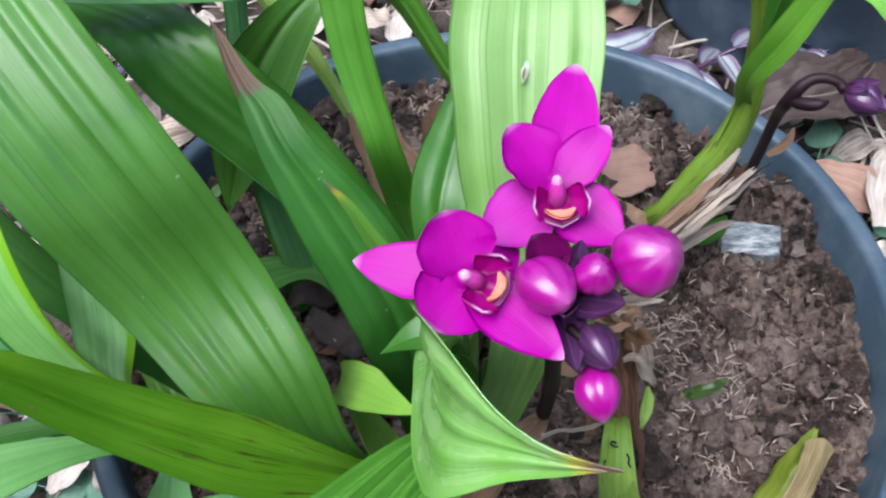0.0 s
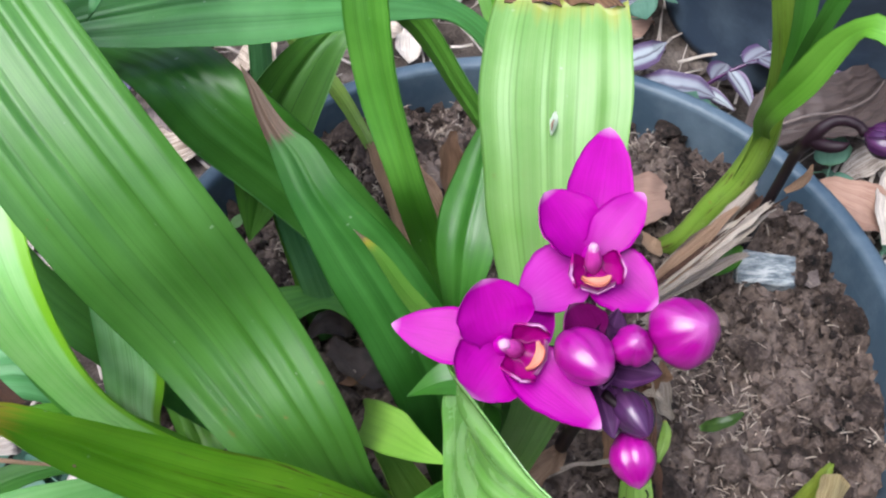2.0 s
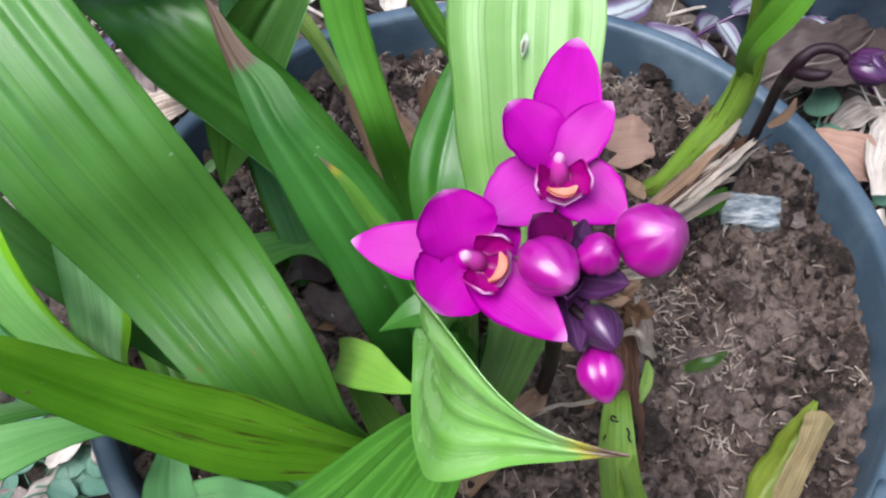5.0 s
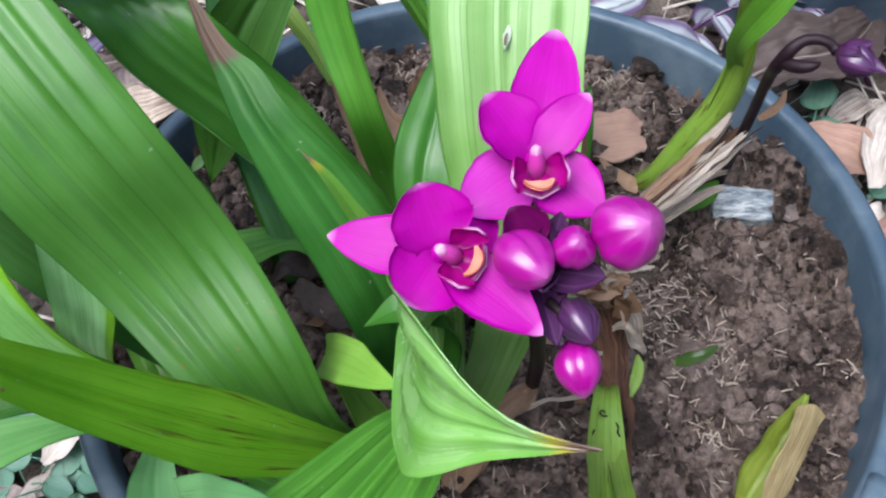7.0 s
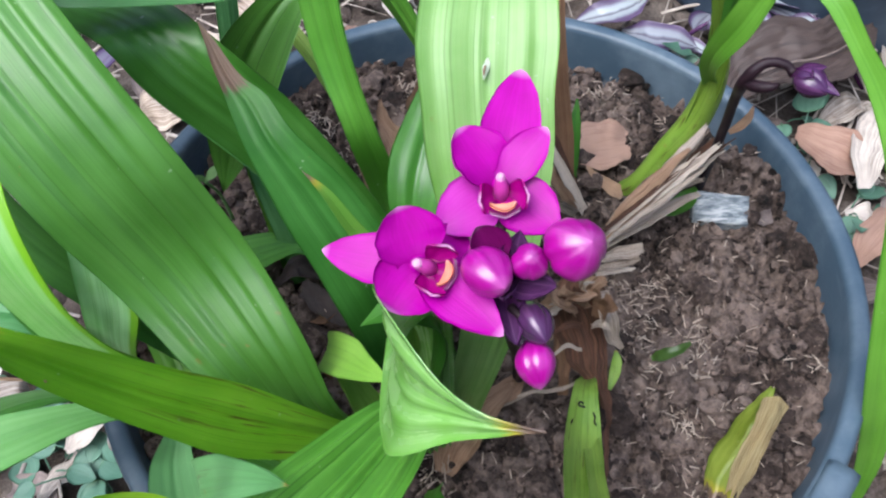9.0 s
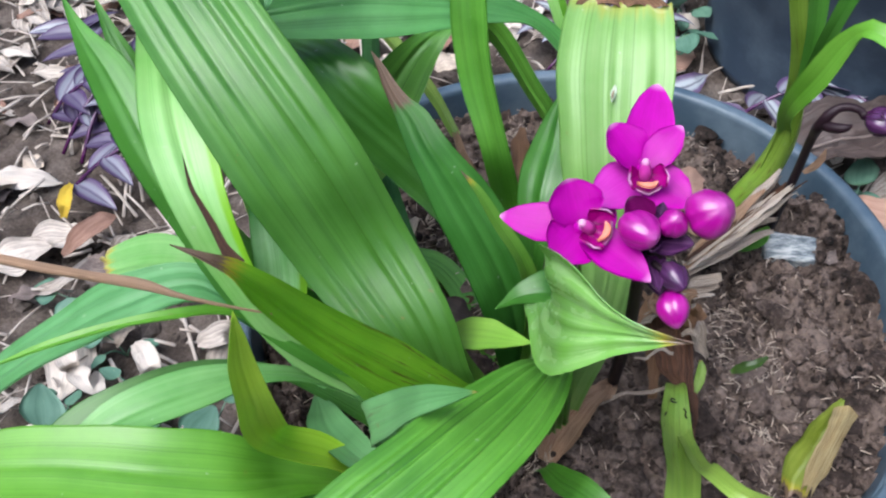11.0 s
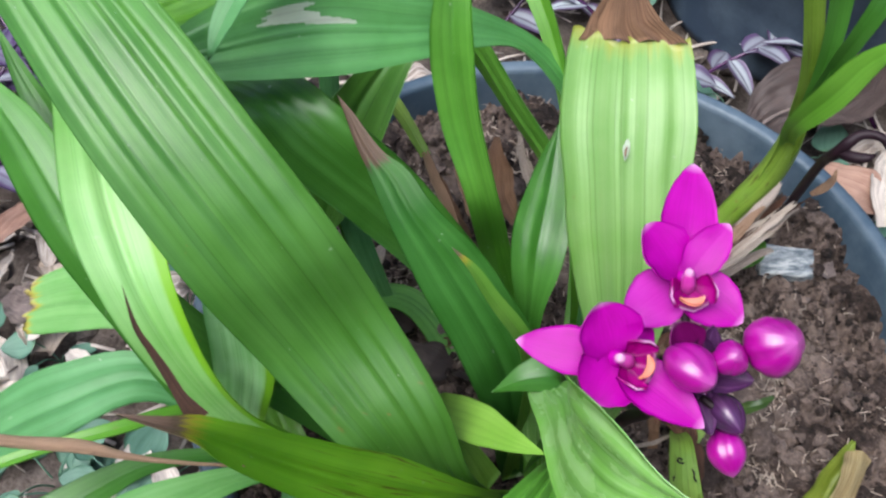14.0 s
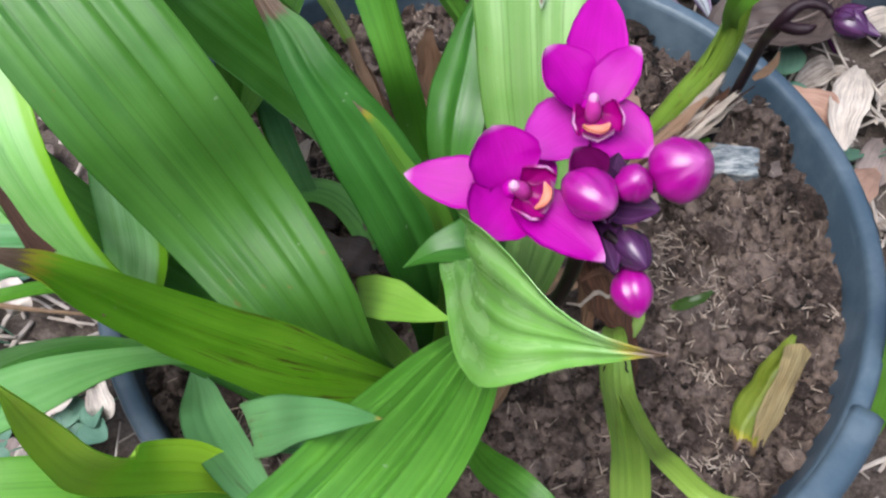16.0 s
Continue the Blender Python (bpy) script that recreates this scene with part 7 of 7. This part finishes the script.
loose('striped_leaf', STRIPED, [(0.1701, 0.6648, 0.0200, -0.0007, -0.0031, 0.0000), (0.1909, 0.6372, 0.0400, -0.0038, -0.0164, 0.0000), (0.2163, 0.6301, 0.0400, -0.0049, -0.0143, 0.0000), (0.2348, 0.6286, 0.0300, -0.0007, -0.0013, 0.0000)], 'silver-striped trailing plant leaf behind the pot', 'leaf', pleats=1, fold=0.2, ridge=0.03)

# ---- the fleshy foot of the shoot ----
v, f, uv = tube([(0.0966, 0.2797, 0.2680, 0.0052), (0.1026, 0.2756, 0.2800, 0.006), (0.1134, 0.2805, 0.2970, 0.0066), (0.1234, 0.2851, 0.3120, 0.0068), (0.1284, 0.2870, 0.3340, 0.006), (0.1273, 0.2879, 0.3600, 0.0042), (0.1243, 0.2898, 0.3820, 0.0014)], 14, 34)
mesh_part("pseudostem", v, f, STEM_GREEN, shoot, "smooth yellow-green stem", uv)

# ---- dry stalk across the leaves at the edge ----
v, f, uv = tube([(-0.1810, 0.0925, 0.4700, 0.0012), (-0.1610, 0.0905, 0.4660, 0.0016), (-0.1407, 0.0893, 0.4620, 0.0015), (-0.1257, 0.0894, 0.4580, 0.0017), (-0.1163, 0.0881, 0.4550, 0.0009), (-0.1026, 0.0881, 0.4500, 0.0005), (-0.0899, 0.0891, 0.4450, 0.0003)], 9, 40)
mesh_part("dry_stalk", v, f, DRY_TAN, clump, "long thin brown dry leaf end", uv)

# ---- a stone on the soil ----
stone = thing("stone", (0.1421, 0.2651, 0.262), "pale grey speckled stone lying on the soil", "stone")
bm = bmesh.new()
bmesh.ops.create_cube(bm, size=1.0)
bmesh.ops.subdivide_edges(bm, edges=bm.edges[:], cuts=5, use_grid_fill=True)
for w in bm.verts:
    c = w.co.copy()
    r = max(abs(c.x), abs(c.y), abs(c.z))
    w.co = c.lerp(c.normalized() * 0.56, 0.25) * (1 + 0.12 * noise.noise(c * 3.1) + 0.06 * noise.noise(c * 8))
    w.co.x *= 0.028
    w.co.y *= 0.0165
    w.co.z *= 0.012
bmesh.ops.rotate(bm, verts=bm.verts, cent=(0, 0, 0), matrix=Matrix.Rotation(radians(-8), 3, "Z") @ Matrix.Rotation(radians(14), 3, "X"))
bmesh.ops.translate(bm, verts=bm.verts, vec=(0.1415, 0.2625, 0.2705))
part("stone_block", bm, STONE, stone)

# ---- a seedling in the soil ----
seedling = thing("seedling", (-0.1001, 0.2535, 0.284), "tiny pale green seedling with two leaves", "seedling")
v, f, uv = tube([(-0.1001, 0.2535, 0.2860, 0.0009), (-0.1027, 0.2547, 0.3050, 0.0008), (-0.1055, 0.2514, 0.3180, 0.0007)], 7, 10)
mesh_part("stem", v, f, SEEDLING, seedling, "", uv)
leaf(seedling, SEEDLING, [(-0.1055, 0.2514, 0.3180, 0.0006, 0, 0), (-0.1002, 0.2516, 0.3250, 0.0019, -0.0019, 0), (-0.0955, 0.2527, 0.3300, 0, 0, 0)], pleats=1)
leaf(seedling, SEEDLING, [(-0.1055, 0.2514, 0.3180, 0.0006, 0, 0), (-0.1068, 0.2511, 0.3210, 0.0008, 0.0014, 0), (-0.1084, 0.2515, 0.3230, 0, 0, 0)], pleats=1)


# ---- leaf litter, weeds and trailing plants on the ground ----
def litter_mesh(kind, seed):
    rng = np.random.default_rng(seed)
    l, w = rng.uniform(0.035, 0.075), rng.uniform(0.012, 0.026)
    rows, h = [], rng.uniform(0.004, 0.014)
    bend = rng.uniform(-0.5, 0.5)
    for u in (0, 0.12, 0.3, 0.5, 0.7, 0.88, 1.0):
        x = (u - 0.5) * l
        rows.append((x, bend * x * x * 12, h * math.sin(u * 3.1) * rng.uniform(0.7, 1.3), 0.002 * rng.uniform(-1, 1) * w, w * math.sin(math.pi * u ** 0.85) ** 0.8 if 0 < u < 1 else 0, w * rng.uniform(-0.25, 0.25)))
    v, f, uv = blade(rows, 18, 11, 2, rng.uniform(-0.4, 0.55), 0.08, 0.0006, wave=0.22, seed=seed)
    return v, f, uv


def spot(rng):
    """A place on the ground that the tall pot does not hide or fill."""
    while True:
        x, y = rng.uniform(-0.72, 0.66), rng.uniform(0.02, 0.98)
        r = math.hypot(x - CX, y - CY)
        if r > 0.15 and math.hypot(x - 0.385, y - 0.80) > 0.19:
            return x, y


rng = np.random.default_rng(5)
fallen = []
for i in range(14):
    v, f, uv = litter_mesh("leaf", 100 + i)
    ob = mesh_part("fallen_leaf", v, f, (LITTER, LITTER, DRY_STRAW, DRY_GREY, LITTER, DRY_PINK, LITTER)[i % 7], None, "", uv)
    tagged(ob, ("pale dry fallen leaf on the ground", "pale dry fallen leaf on the ground", "straw-coloured dry fallen leaf on the ground", "grey-brown dry fallen leaf on the ground", "pale dry fallen leaf on the ground", "pinkish-brown dry fallen leaf on the ground", "pale dry fallen leaf on the ground")[i % 7], "leaf", "fallen leaves round the pot")
    ob.matrix_basis = pose(*spot(rng), 0.012, rng.uniform(-18, 18), rng.uniform(-18, 18), rng.uniform(0, 360))
    fallen.append(ob)
for i in range(285):
    src = fallen[i % 14]
    k = rng.uniform(0.35, 1.1)
    copy_thing(src, pose(*spot(rng), rng.uniform(0.008, 0.022), rng.uniform(-22, 22), rng.uniform(-22, 22), rng.uniform(0, 360)) @ Matrix.Scale(k, 4))


def far_litter(count, seed):
    """Dry leaves strewn over the ground further off, in one mesh."""
    rng = np.random.default_rng(seed)
    vs, fs, us, n = [], [], [], 0
    for i in range(count):
        r, a = 0.7 + 2.0 * rng.random() ** 1.5, rng.uniform(0, 6.2832)
        x, y = r * math.cos(a), 0.35 + r * math.sin(a)
        if math.hypot(x - 0.385, y - 0.80) < 0.22:
            continue
        l, w, b_, h = rng.uniform(0.03, 0.09), rng.uniform(0.008, 0.022), rng.uniform(0, 6.28), rng.uniform(0.003, 0.014)
        d, s = np.array((math.cos(b_), math.sin(b_), rng.uniform(-0.2, 0.2))), np.array((-math.sin(b_), math.cos(b_), rng.uniform(-0.3, 0.3)))
        rows = [(*(np.array((x, y, 0.014)) + d * l * (u - 0.5) + np.array((0, 0, h * math.sin(3.1 * u)))), *(s * w * k)) for u, k in ((0, 0.0), (0.25, 0.8), (0.55, 1.0), (0.85, 0.5), (1, 0.0))]
        v, f, uv = blade(rows, 7, 5, 1, rng.uniform(-0.4, 0.5), 0.05, 0.0006, wave=0.2, seed=i)
        vs.append(v)
        us.append(uv)
        fs += [tuple(k + n for k in face) for face in f]
        n += len(v)
    return np.concatenate(vs), fs, np.concatenate(us)


strewn = thing("leaf_litter", (0, 0.35, 0), "dry fallen leaves strewn thickly over the garden ground", "leaf litter", kind="stuff")
v, f, uv = far_litter(2600, 41)
mesh_part("litter_layer", v, f, LITTER, strewn, "", uv)


def weed(x, y, seed):
    rng = np.random.default_rng(seed)
    w = thing("weed", (x, y, 0.0), "low weed with round blue-green leaves", "weed", "weeds round the pot")
    for i in range(rng.integers(3, 6)):
        a, l, h = rng.uniform(0, 6.28), rng.uniform(0.008, 0.035), rng.uniform(0.01, 0.045)
        cx, cy = x + math.cos(a) * l, y + math.sin(a) * l
        r = rng.uniform(0.006, 0.015)
        v, f, uv = tube([(x, y, 0.0, 0.0008), ((x + cx) / 2, (y + cy) / 2, h * 0.75, 0.0007), (cx, cy, h, 0.0006)], 6, 8)
        stem = mesh_part("stem", v, f, WEED, w, "", uv)
        d, s = np.array((math.cos(a), math.sin(a), rng.uniform(-0.45, 0.4))), np.array((-math.sin(a), math.cos(a), rng.uniform(-0.6, 0.6)))
        rows = [(*(np.array((cx, cy, h)) + d * 2.5 * r * (u - 0.1)), *(s * r * (math.sin(math.pi * u ** 0.72) ** 0.8 if 0 < u < 1 else 0.0))) for u in (0, 0.06, 0.2, 0.4, 0.6, 0.8, 0.93, 1.0)]
        v, f, uv = blade(rows, 16, 9, 1, 0.12, 0.0, 0.0005, wave=0.08, seed=seed + i)
        mesh_part("leaf", v, f, WEED, stem, "", uv)


for i, (x, y) in enumerate([(0.302, 0.550), (0.311, 0.520), (0.336, 0.445), (0.311, 0.488), (0.382, 0.463), (-0.344, 0.355), (-0.371, 0.254), (-0.323, 0.250), (-0.308, 0.305), (-0.245, 0.244), (-0.293, 0.228), (-0.313, 0.241), (-0.260, 0.227), (-0.389, 0.399), (0.194, 0.829), (0.180, 0.786), (-0.199, 0.248), (-0.370, 0.251), (-0.258, 0.239), (-0.245, 0.397), (-0.248, 0.261), (-0.261, 0.239), (0.251, 0.613)]):
    weed(x, y, 300 + i)


def trailing(x, y, seed, lean):
    rng = np.random.default_rng(seed)
    p = thing("trailing_plant", (x, y, 0.0), "trailing plant with pointed silver and purple leaves", "plant", "trailing plants round the pot")
    a = lean
    l = rng.uniform(0.09, 0.14)
    pts = [(x + math.cos(a) * l * u, y + math.sin(a) * l * u, 0.01 + 0.05 * math.sin(u * 2.2), 0.0022 - 0.0008 * u) for u in (0, 0.35, 0.7, 1.0)]
    v, f, uv = tube(pts, 7, 14)
    stem = mesh_part("stem", v, f, BUD_DARK, p, "purple stem", uv)
    for i in range(8):
        u = 0.12 + 0.125 * i
        o = np.array((x + math.cos(a) * l * u, y + math.sin(a) * l * u, 0.012 + 0.05 * math.sin(u * 2.2)))
        b_ = a + (1 if i % 2 else -1) * rng.uniform(0.5, 1.2)
        d = np.array((math.cos(b_), math.sin(b_), rng.uniform(0.0, 0.5)))
        s = np.array((-math.sin(b_), math.cos(b_), rng.uniform(-0.3, 0.3)))
        ll, ww = rng.uniform(0.04, 0.06), rng.uniform(0.009, 0.0125)
        rows = [(*(o + d * ll * q + np.array((0, 0, -0.018 * q * q))), *(s * ww * (math.sin(math.pi * q ** 0.62) ** 0.85 if 0 < q < 1 else 0.25 * (q == 0)))) for q in (0, 0.12, 0.3, 0.5, 0.75, 0.92, 1.0)]
        v, f, uv = blade(rows, 18, 9, 1, 0.3, 0.0, 0.0006, wave=0.05, seed=seed + i)
        mesh_part("leaf", v, f, PURPLE if x < -0.3 else STRIPED, p, "", uv)


for i, (x, y, lean) in enumerate([(-0.452, 0.582, 1.2), (-0.455, 0.533, 0.4), (-0.436, 0.673, 2.2), (-0.476, 0.596, 0.9), (-0.507, 0.642, 0.2), (0.030, 0.731, 0.6), (-0.150, 0.779, 1.0), (0.209, 0.642, 0.1), (0.137, 0.733, 1.2), (0.387, 0.590, 2.4), (0.148, 0.729, 2.8)]):
    trailing(x, y, 500 + i, lean)


# ---- the large dry leaf behind the pot ----
big_spine = [(0.2371, 0.5347, 0.0500, 0.0014, -0.0023, 0.0000), (0.2608, 0.5583, 0.0600, 0.0078, -0.0254, 0.0000), (0.2943, 0.5683, 0.0700, 0.0003, -0.0394, 0.0000), (0.3248, 0.5741, 0.0700, 0.0002, -0.0394, 0.0000), (0.3649, 0.6038, 0.0600, 0.0074, -0.0260, 0.0000), (0.3939, 0.6429, 0.0500, 0.0015, -0.0023, 0.0000)]
big_dry = thing("large_dry_leaf", big_spine[2][:3], "large curled dark brown dry leaf behind the pot", "leaf")
v, f, uv = blade(big_spine, 50, 61, 8, 0.55, 0.07, 0.0009, wave=0.15, seed=77, crumple=0.003)
mesh_part("blade", v, f, DRY_SHADE, big_dry, "", uv)
v, f, uv = tube([(p[0], p[1], p[2] - 0.0035, 0.0016 - 0.0002 * i) for i, p in enumerate(big_spine)], 8, 24)
mesh_part("midrib", v, f, DRY_GREY, big_dry, "pale grey midrib", uv)
